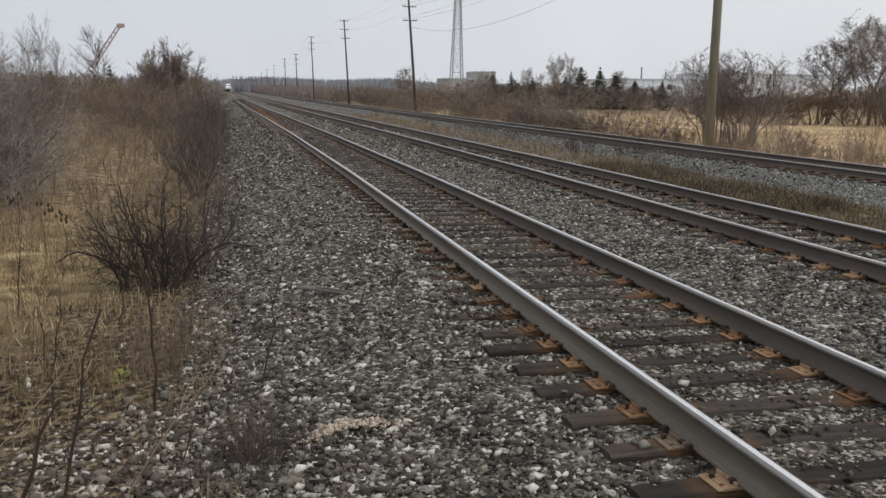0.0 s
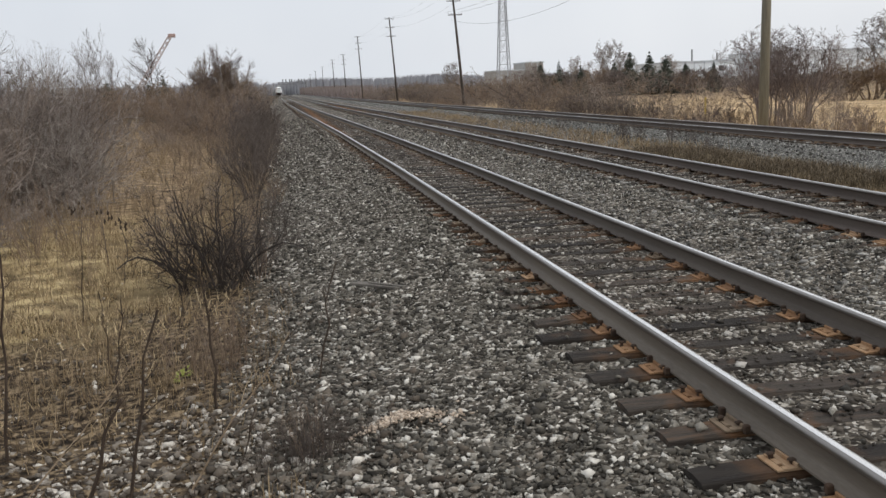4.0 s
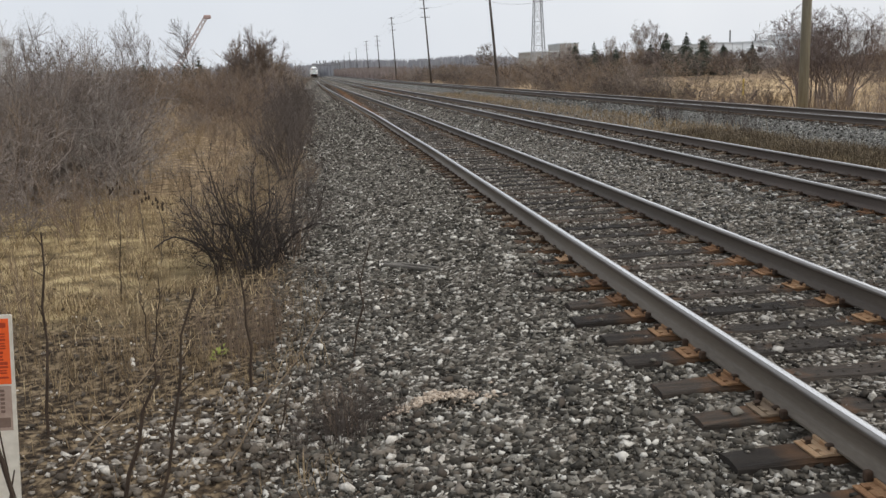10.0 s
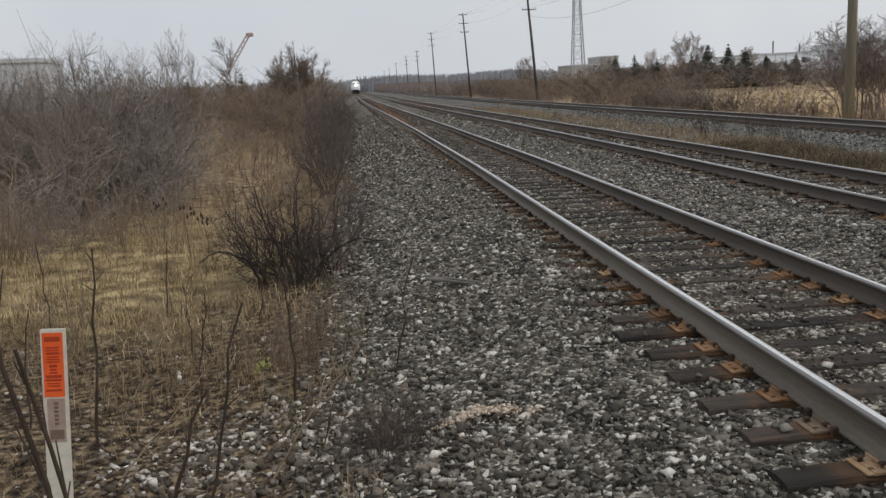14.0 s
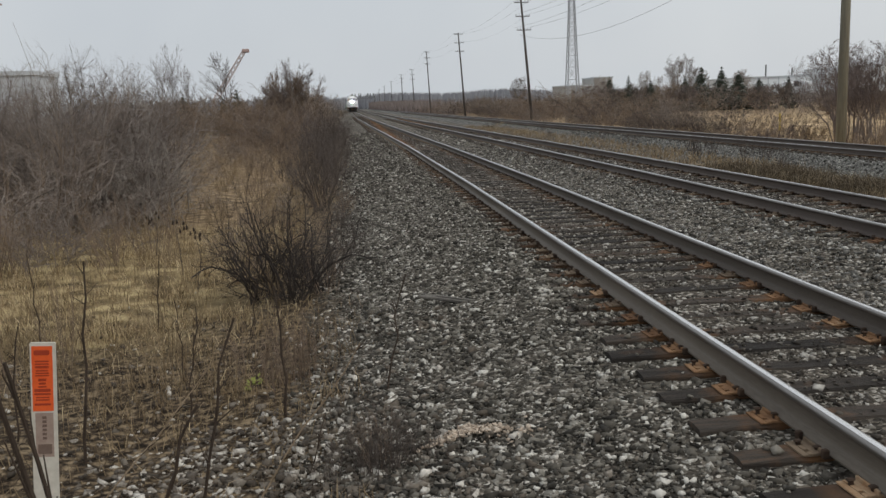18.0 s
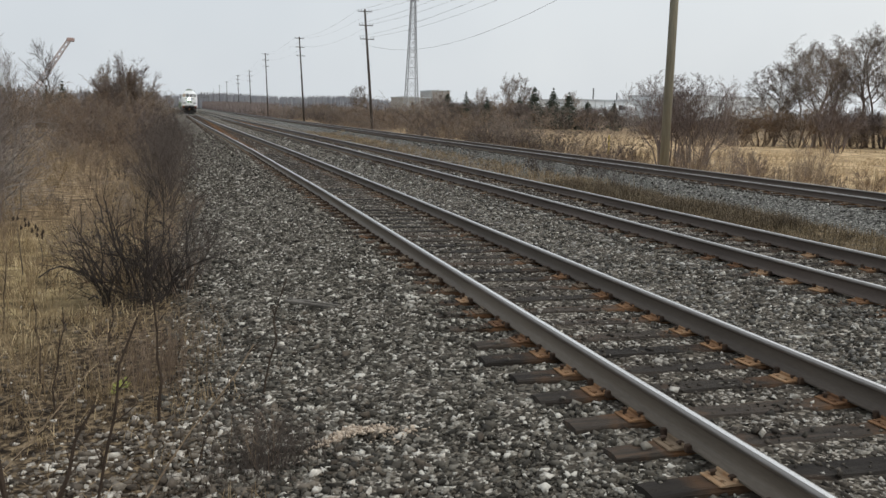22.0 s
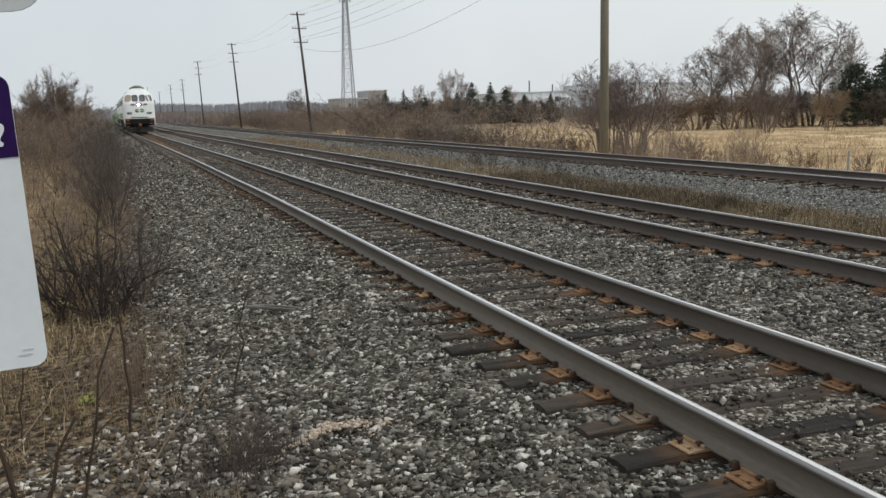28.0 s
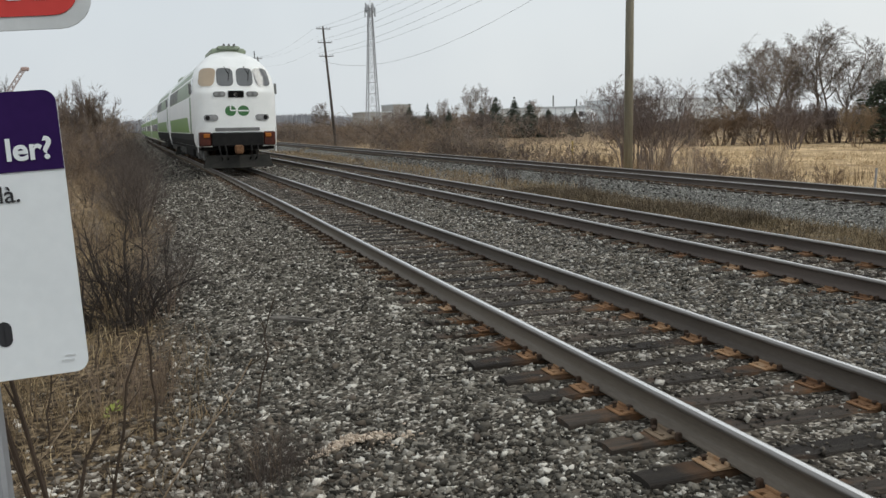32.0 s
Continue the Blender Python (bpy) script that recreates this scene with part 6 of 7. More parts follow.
def build_tower():
    ob = thing("antenna_tower", "tall grey steel lattice mast with antenna panels", "antenna tower", at=pose(46.8, 195, -0.5))
    H, b0, b1 = 29.0, 1.6, 0.4
    def w(z):
        return b0 + (b1 - b0) * min(1.0, (z / H) ** 0.75)
    for sx in (-1, 1):
        for sy in (-1, 1):
            s = Shape()
            s.tube([(sx * w(z), sy * w(z), z) for z in np.linspace(0, H, 9)], 0.1, 6)
            part("leg", s, M["galv"], ob)
    levels = [0]
    while levels[-1] < H - 1:
        levels.append(levels[-1] + max(1.3, 2.3 * w(levels[-1])))
    for face in range(4):
        s = Shape()
        a = math.pi / 2 * face
        def P(u, z):
            x, y = u * w(z), -w(z)
            return Vector((x * math.cos(a) - y * math.sin(a), x * math.sin(a) + y * math.cos(a), z))
        for z0, z1 in zip(levels, levels[1:]):
            z1 = min(z1, H)
            for u0, h0, u1, h1 in ((-1, z0, 1, z1), (1, z0, -1, z1), (-1, z1, 1, z1)):
                part("brace", Shape().tube([P(u0, h0), P(u1, h1)], 0.042, 4), M["galv"], ob)
    for k in range(9):
        a = 2 * math.pi * k / 9
        s = Shape()
        s.box(-0.16, 0.16, -0.09, 0.09, -1.0, 1.0, ch=0.03, m=pose(math.cos(a) * 1.15, math.sin(a) * 1.15, H - 1.1 + 0.9 * (k % 2 - 0.5), 0, 0, math.degrees(a) + 90))
        s.tube([(math.cos(a) * 0.4, math.sin(a) * 0.4, H - 1.1), (math.cos(a) * 1.1, math.sin(a) * 1.1, H - 1.1)], 0.04, 4)
        part("antenna_panel", s, M["galv"], ob)
    s = Shape()
    s.tube([(0, 0, H - 0.5), (0, 0, H + 1.2)], 0.05, 5)
    part("rod", s, M["galv"], ob)


def build_gantry():
    ob = thing("signal_gantry", "grey steel signal bridge spanning the tracks", "signal gantry", at=pose(0, 640, 0))
    for x in (-4.6, 14.2):
        s = Shape()
        for dx in (-0.3, 0.3):
            s.tube([(x + dx, 0, -0.5), (x + dx, 0, 9)], 0.14, 5)
        for k in range(6):
            s.tube([(x - 0.3, 0, 1.4 * k), (x + 0.3, 0, 1.4 * k + 1.4)], 0.07, 4)
        part("post", s, M["grey_steel"], ob)
    s = Shape()
    for z in (7.3, 8.5):
        s.tube([(-5, 0, z), (14.6, 0, z)], 0.16, 5)
    for k in range(14):
        s.tube([(-5 + 1.4 * k, 0, 7.3 if k % 2 else 8.5), (-3.6 + 1.4 * k, 0, 8.5 if k % 2 else 7.3)], 0.09, 4)
    part("beam", s, M["grey_steel"], ob)
    for x in (-1.5, 0.6, 3.2, 4.6, 9.5, 11.4, 13.2):
        s = Shape()
        s.box(x - 0.36, x + 0.36, -0.3, 0.1, 9.0, 10.8, ch=0.1)
        part("signal_head", s, M["grey_steel"], ob)


def build_crane():
    ob = thing("tower_crane_boom", "haze-greyed red lattice crane boom raised over the trees", "crane", at=pose(-38, 226, 0))
    foot, tip = Vector((-0.5, 0, 0.5)), Vector((9.9, 0, 16.2))
    d = (tip - foot).normalized()
    n = Vector((-d.z, 0, d.x))
    def C(u, sx, sy):
        wd = 0.62 - 0.25 * u
        return foot.lerp(tip, u) + n * sx * wd + Vector((0, sy * wd, 0))
    for sx in (-1, 1):
        for sy in (-1, 1):
            s = Shape()
            s.tube([C(0, sx, sy), C(1, sx, sy)], 0.11, 5)
            part("chord", s, M["crane_red"], ob)
    s = Shape()
    for k in range(14):
        for sy in (-1, 1):
            s.tube([C(k / 14, -1, sy), C((k + 1) / 14, 1, sy)], 0.06, 4)
            s.tube([C(k / 14, 1, sy), C((k + 1) / 14, -1, sy)], 0.06, 4)
    part("lacing", s, M["crane_red"], ob)
    s = Shape()
    s.box(tip.x - 0.5, tip.x + 1.2, -0.5, 0.5, tip.z - 0.4, tip.z + 0.5, ch=0.15)
    part("boom_head", s, M["crane_head"], ob)
    s = Shape()
    s.box(foot.x - 3, foot.x + 3, -2, 2, -1, 2.5, ch=0.2)
    part("crane_cab", s, M["crane_red"], ob)


def build_jib():
    """A second crane further west: its mast and the end of its level jib."""
    ob = thing("tower_crane", "pale tower crane with a level jib", "crane", at=pose(-92, 150, -0.5))
    for sx in (-0.7, 0.7):
        part("mast_leg", Shape().tube([(sx, 0, 0), (sx, 0, 24)], 0.14, 5), M["crane_red"], ob)
    s = Shape()
    for k in range(12):
        s.tube([(-0.7, 0, 2 * k), (0.7, 0, 2 * k + 2)], 0.08, 4)
    part("mast_lacing", s, M["crane_red"], ob)
    s = Shape()
    s.add([(-8, -0.5, 20.9), (34.6, -0.3, 20.3), (34.6, 0.3, 20.3), (-8, 0.5, 20.9), (-8, -0.5, 22.4), (34.0, -0.3, 21.0), (34.0, 0.3, 21.0), (-8, 0.5, 22.4)],
          [(0, 1, 5, 4), (1, 2, 6, 5), (2, 3, 7, 6), (3, 0, 4, 7), (4, 5, 6, 7), (3, 2, 1, 0)])
    part("jib", s, M["sign_grey"], ob)
    part("jib_rail", Shape().box(-8, 34.6, -0.34, 0.34, 20.1, 20.28), M["crane_head"], ob)


def shed(name, label, x0, x1, y, depth, h, mat, bays, doors=(), roof=0.4):
    ob = thing(name, label, "industrial building", "factory sheds", at=pose(x0, y, -0.8))
    L = x1 - x0
    s = Shape()
    s.box(0, L, 0, depth, 0, h)
    part("wall", s, M[mat], ob)
    s = Shape()
    s.box(-0.3, L + 0.3, -0.3, depth, h, h + roof)
    part("roof", s, M["shed_grey"], ob)
    for k in range(1, bays):
        s = Shape()
        s.box(L * k / bays - 0.12, L * k / bays + 0.12, -0.1, 0.0, 0, h)
        part("rib", s, M["shed_grey"], ob)
    for u, w, z0, z1 in doors:
        s = Shape()
        s.box(u * L, u * L + w, -0.06, 0.0, z0, z1)
        part("window", s, M["shed_dark"], ob)
    return ob


def build_factory():
    shed("warehouse", "large pale grey warehouse behind the thicket", -150, -53.5, 150, 12, 9.3, "shed_grey", 12, (), 0.7)
    shed("factory_shed", "long low white factory shed", 112, 131, 250, 30, 7.2, "shed_white", 6, ((0.1, 3, 0, 4), (0.5, 4, 0, 4), (0.75, 2, 4.5, 6)))
    shed("factory_shed", "long grey factory hall with a row of windows", 132, 150, 256, 30, 7.6, "shed_grey", 7, tuple((0.1 + 0.3 * k, 1.4, 4.8, 5.6) for k in range(3)))
    shed("factory_shed", "long pale factory hall", 151, 197, 262, 30, 9.8, "shed_white", 8, tuple((0.1 + 0.2 * k, 2.0, 0.2, 3.2) for k in range(4)))
    shed("concrete_block", "tan concrete block beside the lattice mast", 77, 88, 330, 20, 7.6, "shed_tan", 5, ((0.3, 1.2, 4.6, 5.8),))
    shed("concrete_block", "taller tan concrete block", 89, 96, 332, 18, 10.4, "shed_tan", 3, ((0.4, 1.2, 7.8, 9.0),))
    for x, y in ((122, 249), (127.5, 249)):
        ob = thing("storage_tank", "white upright storage tank beside the factory", "storage tank", "storage tanks", at=pose(x, y - 4, -0.8))
        s = Shape()
        s.disc((0, 0, 0), 1.6, 5.6, "z", 18)
        s.disc((0, 0, 5.6), 1.6, 0.5, "z", 18, r2=0.4)
        part("shell", s, M["shed_white"], ob)
    for x, h in ((118.5, 11.0), (126.5, 9.8)):
        ob = thing("chimney", "thin dark metal chimney on a shed", "chimney", "chimneys", at=pose(x, 252, -0.8))
        s = Shape()
        s.tube([(0, 0, 0), (0, 0, h)], 0.22, 8)
        part("flue", s, M["grey_steel"], ob)


def build_stakes():
    for x, y, mat, h, lx, label in ((21.6, 19.0, "stake_red", 1.25, 0.28, "leaning red survey stake in dry grass"), (22.4, 18.9, "stake_white", 0.95, -0.18, "white survey stake in dry grass"),
                                    (21.0, 20.0, "galv", 0.85, 0.05, "short grey post in dry grass"), (20.4, 42, "stake_yellow", 1.5, 0.0, "short yellow marker stake in grass"), (21.4, 44, "stake_yellow", 1.5, 0.0, "short yellow marker stake in grass")):
        ob = thing("stake", label, "stake", "field stakes", at=pose(x, y, float(ground_z(x, y))))
        s = Shape()
        s.tube([(0, 0, -0.2), (lx * h, 0, h)], [0.045, 0.04], 6)
        part("post", s, M[mat], ob)


build_poles()
build_tower()
build_gantry()
build_crane()
build_jib()
build_factory()
build_stakes()


# ---------------------------------------------------------------- train
LOCO_W = ((0.95, 1.5), (1.15, 1.57), (1.6, 1.59), (2.95, 1.58), (3.3, 1.56), (3.65, 1.5), (4.0, 1.33), (4.27, 1.12), (4.49, 0.88), (4.66, 0.62), (4.74, 0.34))


def half_width(z):
    return float(np.interp(z, [p[0] for p in LOCO_W], [p[1] for p in LOCO_W]))


def nose_y(u, z):
    """How far the front lies back from the bumper, at a share u of the half width."""
    y = 0.03 * max(0.0, z - 1.6) + 0.34 * max(0.0, z - 3.05) + 0.75 * max(0.0, z - 4.0) + 2.0 * max(0.0, z - 4.42)
    return y + 0.1 * u * u + 0.42 * abs(u) ** 7


def on_nose(x, z, off=0.0):
    hw = half_width(z)
    return (x, nose_y(max(-1, min(1, x / hw)), z) - off, z)


def nose_patch(s, x0, x1, z0, z1, r, off, slot=0, n=8, skew=0.0):
    """A rounded plate that follows the nose, with a rim back to the shell. skew tips its upper edge inwards."""
    cx, cz = (x0 + x1) / 2, (z0 + z1) / 2
    ring = []
    for qx, qz, a0 in ((x1 - r, z1 - r, 0), (x0 + r, z1 - r, 90), (x0 + r, z0 + r, 180), (x1 - r, z0 + r, 270)):
        for k in range(n // 2 + 1):
            a = radians(a0 + 90 * k / (n // 2))
            ring.append((qx + r * math.cos(a), qz + r * math.sin(a)))
    ring = [(x - skew * (z - cz), z) for x, z in ring]
    dense = []
    for (xa, za), (xb, zb) in zip(ring, ring[1:] + ring[:1]):
        parts = max(1, int(math.hypot(xb - xa, zb - za) / 0.09))
        dense += [(xa + (xb - xa) * k / parts, za + (zb - za) * k / parts) for k in range(parts)]
    ring = dense
    m = len(ring)
    vs = [on_nose(x, z, off) for x, z in ring] + [on_nose(x, z, -0.05) for x, z in ring]
    fs = []
    for i in range(m):
        fs.append((i, m + i, m + (i + 1) % m, (i + 1) % m))
    first = 0
    for share in (0.85, 0.65, 0.4, 0.2):
        nxt = len(vs)
        vs += [on_nose(cx + share * (x - cx), cz + share * (z - cz), off) for x, z in ring]
        for i in range(m):
            j = (i + 1) % m
            fs.append((first + i, first + j, nxt + j, nxt + i))
        first = nxt
    fs.append(tuple(range(first, first + m)))
    s.add(vs, fs, slot)
    return s


def side_plate(s, side, y0, y1, z0, z1, off=0.012, slot=0, slant=0.0):
    """A panel that follows the body's side; slant shifts its upper edge back."""
    rows = max(2, int((z1 - z0) / 0.18) + 1)
    vs, fs = [], []
    for k in range(rows):
        u = k / (rows - 1)
        z = z0 + (z1 - z0) * u
        x = side * (half_width(z) + off)
        vs += [(x, y0 + slant * u, z), (x, y1 + slant * u, z), (x - side * (off + 0.03), y0 + slant * u, z), (x - side * (off + 0.03), y1 + slant * u, z)]
    for k in range(rows - 1):
        a, b = 4 * k, 4 * k + 4
        fs += [(a, a + 1, b + 1, b), (a + 2, a, b, b + 2), (a + 1, a + 3, b + 3, b + 1)]
    a = 4 * (rows - 1)
    fs += [(a, a + 1, a + 3, a + 2), (0, 2, 3, 1)]
    return s.add(vs, fs if side > 0 else [q[::-1] for q in fs], slot)


def wheelset(parent, y, r=0.51):
    for sx in (-1, 1):
        s = Shape()
        s.disc((sx * 0.68, y, r), r, sx * 0.14, "x", 24)
        s.disc((sx * 0.67, y, r), r + 0.03, sx * 0.035, "x", 24)
        s.disc((sx * 0.82, y, r), r * 0.4, sx * 0.06, "x", 12)
        part("wheel", s, M["dark_rust"], parent)
    s = Shape()
    s.tube([(-0.7, y, r), (0.7, y, r)], 0.09, 8)
    part("axle", s, M["black"], parent)


def bogie(parent, y, half, label="black steel truck"):
    b = part("bogie", Shape().box(-0.5, 0.5, y - half * 0.5, y + half * 0.5, 0.45, 0.8, ch=0.03), M["black"], parent, label)
    for sx in (-1, 1):
        s = Shape()
        x = sx * 1.02
        s.box(x - 0.08, x + 0.08, y - half - 0.35, y + half + 0.35, 0.55, 0.8, ch=0.03)
        for dy in (-half, half):
            s.box(x - 0.12, x + 0.12, y + dy - 0.18, y + dy + 0.18, 0.35, 0.72, ch=0.03)
            s.tube([(x + sx * 0.1, y + dy + 0.35, 0.45), (x + sx * 0.1, y + dy + 0.35, 0.85)], 0.08, 8)
        part("side_frame", s, M["grey_steel"], b)
    for dy in (-half, half):
        wheelset(b, y + dy)


def build_locomotive(lead):
    ob = thing("locomotive", "white and green diesel passenger locomotive with dark windows" if lead else "second white and green diesel locomotive coupled behind", "locomotive", "train vehicles")
    L = 20.2
    zs = [p[0] for p in LOCO_W]
    us = [-1, -0.97, -0.9, -0.75, -0.5, -0.25, -0.12, 0, 0.12, 0.25, 0.5, 0.75, 0.9, 0.97, 1]
    zz = []
    for a, b in zip(zs, zs[1:]):
        zz += [a + (b - a) * k / 3 for k in range(3)]
    zz.append(zs[-1])
    zz = sorted(set(round(z, 3) for z in zz + [2.87, 3.07]))
    s = Shape()
    nu, nz = len(us), len(zz)
    vs = [(u * half_width(z), nose_y(u, z), z) for z in zz for u in us]
    fs = [(j * nu + i, j * nu + i + 1, (j + 1) * nu + i + 1, (j + 1) * nu + i) for j in range(nz - 1) for i in range(nu - 1)
          if not (2.865 < zz[j] and zz[j + 1] < 3.075 and abs(us[i]) < 0.13 and abs(us[i + 1]) < 0.13)]
    skin = len(fs)
    rim = [j * nu for j in range(nz)] + [(nz - 1) * nu + i for i in range(1, nu)] + [j * nu + nu - 1 for j in range(nz - 2, -1, -1)]
    n0 = len(vs)
    vs += [(vs[k][0], L, vs[k][2]) for k in rim]
    for a in range(len(rim) - 1):
        fs.append((rim[a], rim[a + 1], n0 + a + 1, n0 + a))
    fs.append(tuple(range(n0, n0 + len(rim))))
    fs.append((0, n0, n0 + len(rim) - 1, nu - 1))
    s.add(vs, fs)
    body = part("body", s, M["white_paint"], ob, "white painted rounded body", smooth=False)
    me = body.data
    me.polygons.foreach_set("use_smooth", [i < skin for i in range(len(me.polygons))])
    # windscreen of four panes
    for x0, x1, sk, mat, lab in ((-1.34, -0.75, -0.2, "glass_tan", "pane with a lowered tan blind"), (-0.69, -0.06, 0, "glass", ""), (0.06, 0.69, 0, "glass", ""), (0.75, 1.34, 0.2, "glass", "")):
        pane = part("windscreen_pane", nose_patch(Shape(), x0, x1, 3.28, 3.98, 0.18, 0.02, skew=sk), M[mat], ob, lab)
        g = nose_patch(Shape(), x0 - 0.035, x1 + 0.035, 3.255, 4.005, 0.19, 0.008, skew=sk)
        part("window_surround", g, M["white_paint"], pane)
        if 0 < abs(x0 + x1) < 1.2:
            w = Shape()
            c = (x0 + x1) / 2
            w.tube([on_nose(c, 4.04, 0.04), on_nose(c + 0.16, 3.74, 0.035)], 0.014, 5)
            w.tube([on_nose(c + 0.2, 3.92, 0.03), on_nose(c + 0.12, 3.5, 0.03)], 0.012, 5)
            part("wiper", w, M["black"], pane)
    # number board, class lights, headlights
    board = Shape()
    yf = nose_y(0, 2.97) - 0.03
    n = 24
    outer, inner = [], []
    for k in range(n):
        a = 2 * math.pi * (k + 0.5) / n
        c0, s0 = math.cos(a), math.sin(a)
        f = min(0.3 / max(abs(c0), 1e-6), 0.13 / max(abs(s0), 1e-6))
        outer.append((c0 * f, yf, 2.97 + s0 * f))
        inner.append((0.088 * c0, yf, 2.97 + 0.088 * s0))
    # added bore, 2.4 m deep: hides the lamp off its axis, like a narrow beam
    deep = [(x, yf + 2.4, z) for x, y, z in inner]
    skirt = [(x, yf + 0.12, z) for x, y, z in outer]
    q = lambda a, b: [(a + k, a + (k + 1) % n, b + (k + 1) % n, b + k) for k in range(n)]
    board.add(outer + inner + deep + skirt, q(0, n) + q(n, 2 * n) + q(3 * n, 0))
    board = part("number_board", board, M["dull_black"], ob, "dark number board with an added lamp bore behind it")
    if lead:
        part("headlight", Shape().disc((0, yf + 2.35, 2.97), 0.087, 0.02, "y", 20), M["lamp_on"], board, "bright lit headlight")
    for sx in (-1, 1):
        c = sx * 0.63
        cl = part("marker_light", nose_patch(Shape(), c - 0.23, c + 0.23, 2.87, 3.07, 0.095, 0.02), M["grey_steel"], ob, "pair of round marker lamps")
        for dx in (-0.11, 0.11):
            q = on_nose(c + dx, 2.97, 0.06)
            part("lens", Shape().disc(q, 0.075, 0.05, "y", 14), M["lens"], cl)
        c = sx * 0.98
        hl = part("headlight_housing", nose_patch(Shape(), c - 0.27, c + 0.27, 1.95, 2.19, 0.11, 0.02), M["lens"], ob, "oval headlight housing")
        for dx in (-0.13, 0.13):
            q = on_nose(c + dx, 2.07, 0.07)
            part("lamp", Shape().disc(q, 0.085, 0.06, "y", 14), M["black"] if sx * dx > 0 else M["lens"], hl)
    # round green emblem drawn as plain shapes
    em = part("emblem", nose_patch(Shape(), -0.44, -0.02, 2.13, 2.53, 0.199, 0.012), M["logo_green"], ob, "green emblem of two round shapes")
    part("emblem_disc", nose_patch(Shape(), 0.04, 0.48, 2.13, 2.53, 0.199, 0.012), M["logo_green"], em)
    part("emblem_bar", nose_patch(Shape(), 0.06, 0.46, 2.305, 2.355, 0.02, 0.018), M["white_paint"], em)
    part("emblem_bar", nose_patch(Shape(), -0.22, -0.02, 2.32, 2.37, 0.02, 0.018), M["white_paint"], em)
    part("emblem_bar", nose_patch(Shape(), -0.255, -0.205, 2.34, 2.54, 0.02, 0.018), M["white_paint"], em)
    # lower front
    part("bumper_panel", nose_patch(Shape(), -0.85, 0.85, 1.56, 1.68, 0.03, 0.03), M["grey_steel"], ob)
    b = Shape()
    b.box(-1.0, 1.0, -0.06, 0.3, 0.95, 1.5, ch=0.05)
    part("anticlimber", b, M["black"], ob, "black front recess")
    for sx in (-1, 1):
        st = part("step_well", Shape().box(min(sx * 1.0, sx * 1.46), max(sx * 1.0, sx * 1.46), 0.02, 0.5, 0.98, 1.52, ch=0.04), M["step_red"], ob, "red-brown corner step well")
        part("orange_reflector", Shape().box(sx * 1.18 - 0.12, sx * 1.18 + 0.12, -0.02, 0.06, 1.3, 1.46, ch=0.02), M["lamp_orange"], st)
        h = Shape()
        h.tube([(sx * 1.5, 0.3, 0.75), (sx * 1.52, 0.24, 1.7)], 0.02, 6)
        part("handrail", h, M["white_paint"], st)
        w = Shape()
        w.box(-0.05, 0.05, -0.03, 0.03, -0.21, 0.21, ch=0.02, m=pose(sx * 1.66, 0.9, 3.2, 0, 0, sx * 15))
        w.tube([(sx * 1.45, 0.95, 3.3), (sx * 1.64, 0.92, 3.3)], 0.015, 5)
        part("mirror", w, M["grey_steel"], ob)
    p = Shape()
    p.add([(-1.34, 0.0, 0.14), (0, -0.42, 0.14), (1.34, 0.0, 0.14), (-1.2, 0.16, 0.62), (0, -0.1, 0.62), (1.2, 0.16, 0.62),
           (-1.34, 0.2, 0.14), (0, -0.1, 0.14), (1.34, 0.2, 0.14), (-1.2, 0.24, 0.62), (0, 0.08, 0.62), (1.2, 0.24, 0.62)],
          [(0, 1, 4, 3), (1, 2, 5, 4), (7, 6, 9, 10), (8, 7, 10, 11), (3, 4, 10, 9), (4, 5, 11, 10), (1, 0, 6, 7), (2, 1, 7, 8), (0, 3, 9, 6), (5, 2, 8, 11)])
    part("snow_plow", p, M["plow"], ob, "dark grey steel pilot plow")
    c = Shape()
    c.box(-0.14, 0.14, -0.6, 0.2, 0.72, 0.98, ch=0.04)
    c.box(-0.2, 0.12, -0.72, -0.5, 0.68, 1.02, ch=0.05)
    part("coupler", c, M["rust"], ob, "rusty knuckle coupler")
    for sx in (-0.75, -0.5, 0.5, 0.75):
        h = Shape()
        h.tube([(sx, -0.05, 1.0), (sx * 0.97, -0.24, 0.8), (sx * 0.9, -0.26, 0.55), (sx * 0.85, -0.1, 0.45)], 0.03, 6)
        part("air_hose", h, M["black"], ob)
    # roof gear
    r = Shape()
    r.box(-0.7, 0.7, 1.9, 4.6, 4.6, 4.86, ch=0.08)
    r.box(-0.45, 0.45, 1.75, 3.2, 4.8, 4.95, ch=0.06)
    part("roof_unit", r, M["roof_grey_green"], ob, "grey-green rooftop cooling unit")
    for k, dx in enumerate((-0.2, 0, 0.2)):
        part("horn", Shape().tube([(dx, 1.6, 4.97), (dx, 1.95, 4.98)], [0.05, 0.02], 8), M["grey_steel"], ob)
    part("antenna", Shape().tube([(1.1, 2.4, 4.2), (1.1, 2.4, 4.8)], 0.02, 5), M["black"], ob)
    for y in (7.5, 10.5, 13.5, 16.5):
        f = Shape().disc((0, y, 4.66), 0.5, 0.16, "z", 18)
        part("roof_fan", f, M["grey_steel"], ob)
    # livery and doors
    for sx in (-1, 1):
        part("side_window", side_plate(Shape(), sx, 0.95, 1.75, 3.05, 3.72, slot=0, slant=0.12), M["glass"], ob)
        part("cab_door", side_plate(Shape(), sx, 2.0, 2.65, 1.3, 2.9, 0.012), M["train_pale_green"], ob)
        part("livery_band", side_plate(Shape(), sx, 2.0, L - 0.6, 2.95, 4.1, 0.008, slant=0.5), M["train_pale_green"], ob, "grey-green upper band")
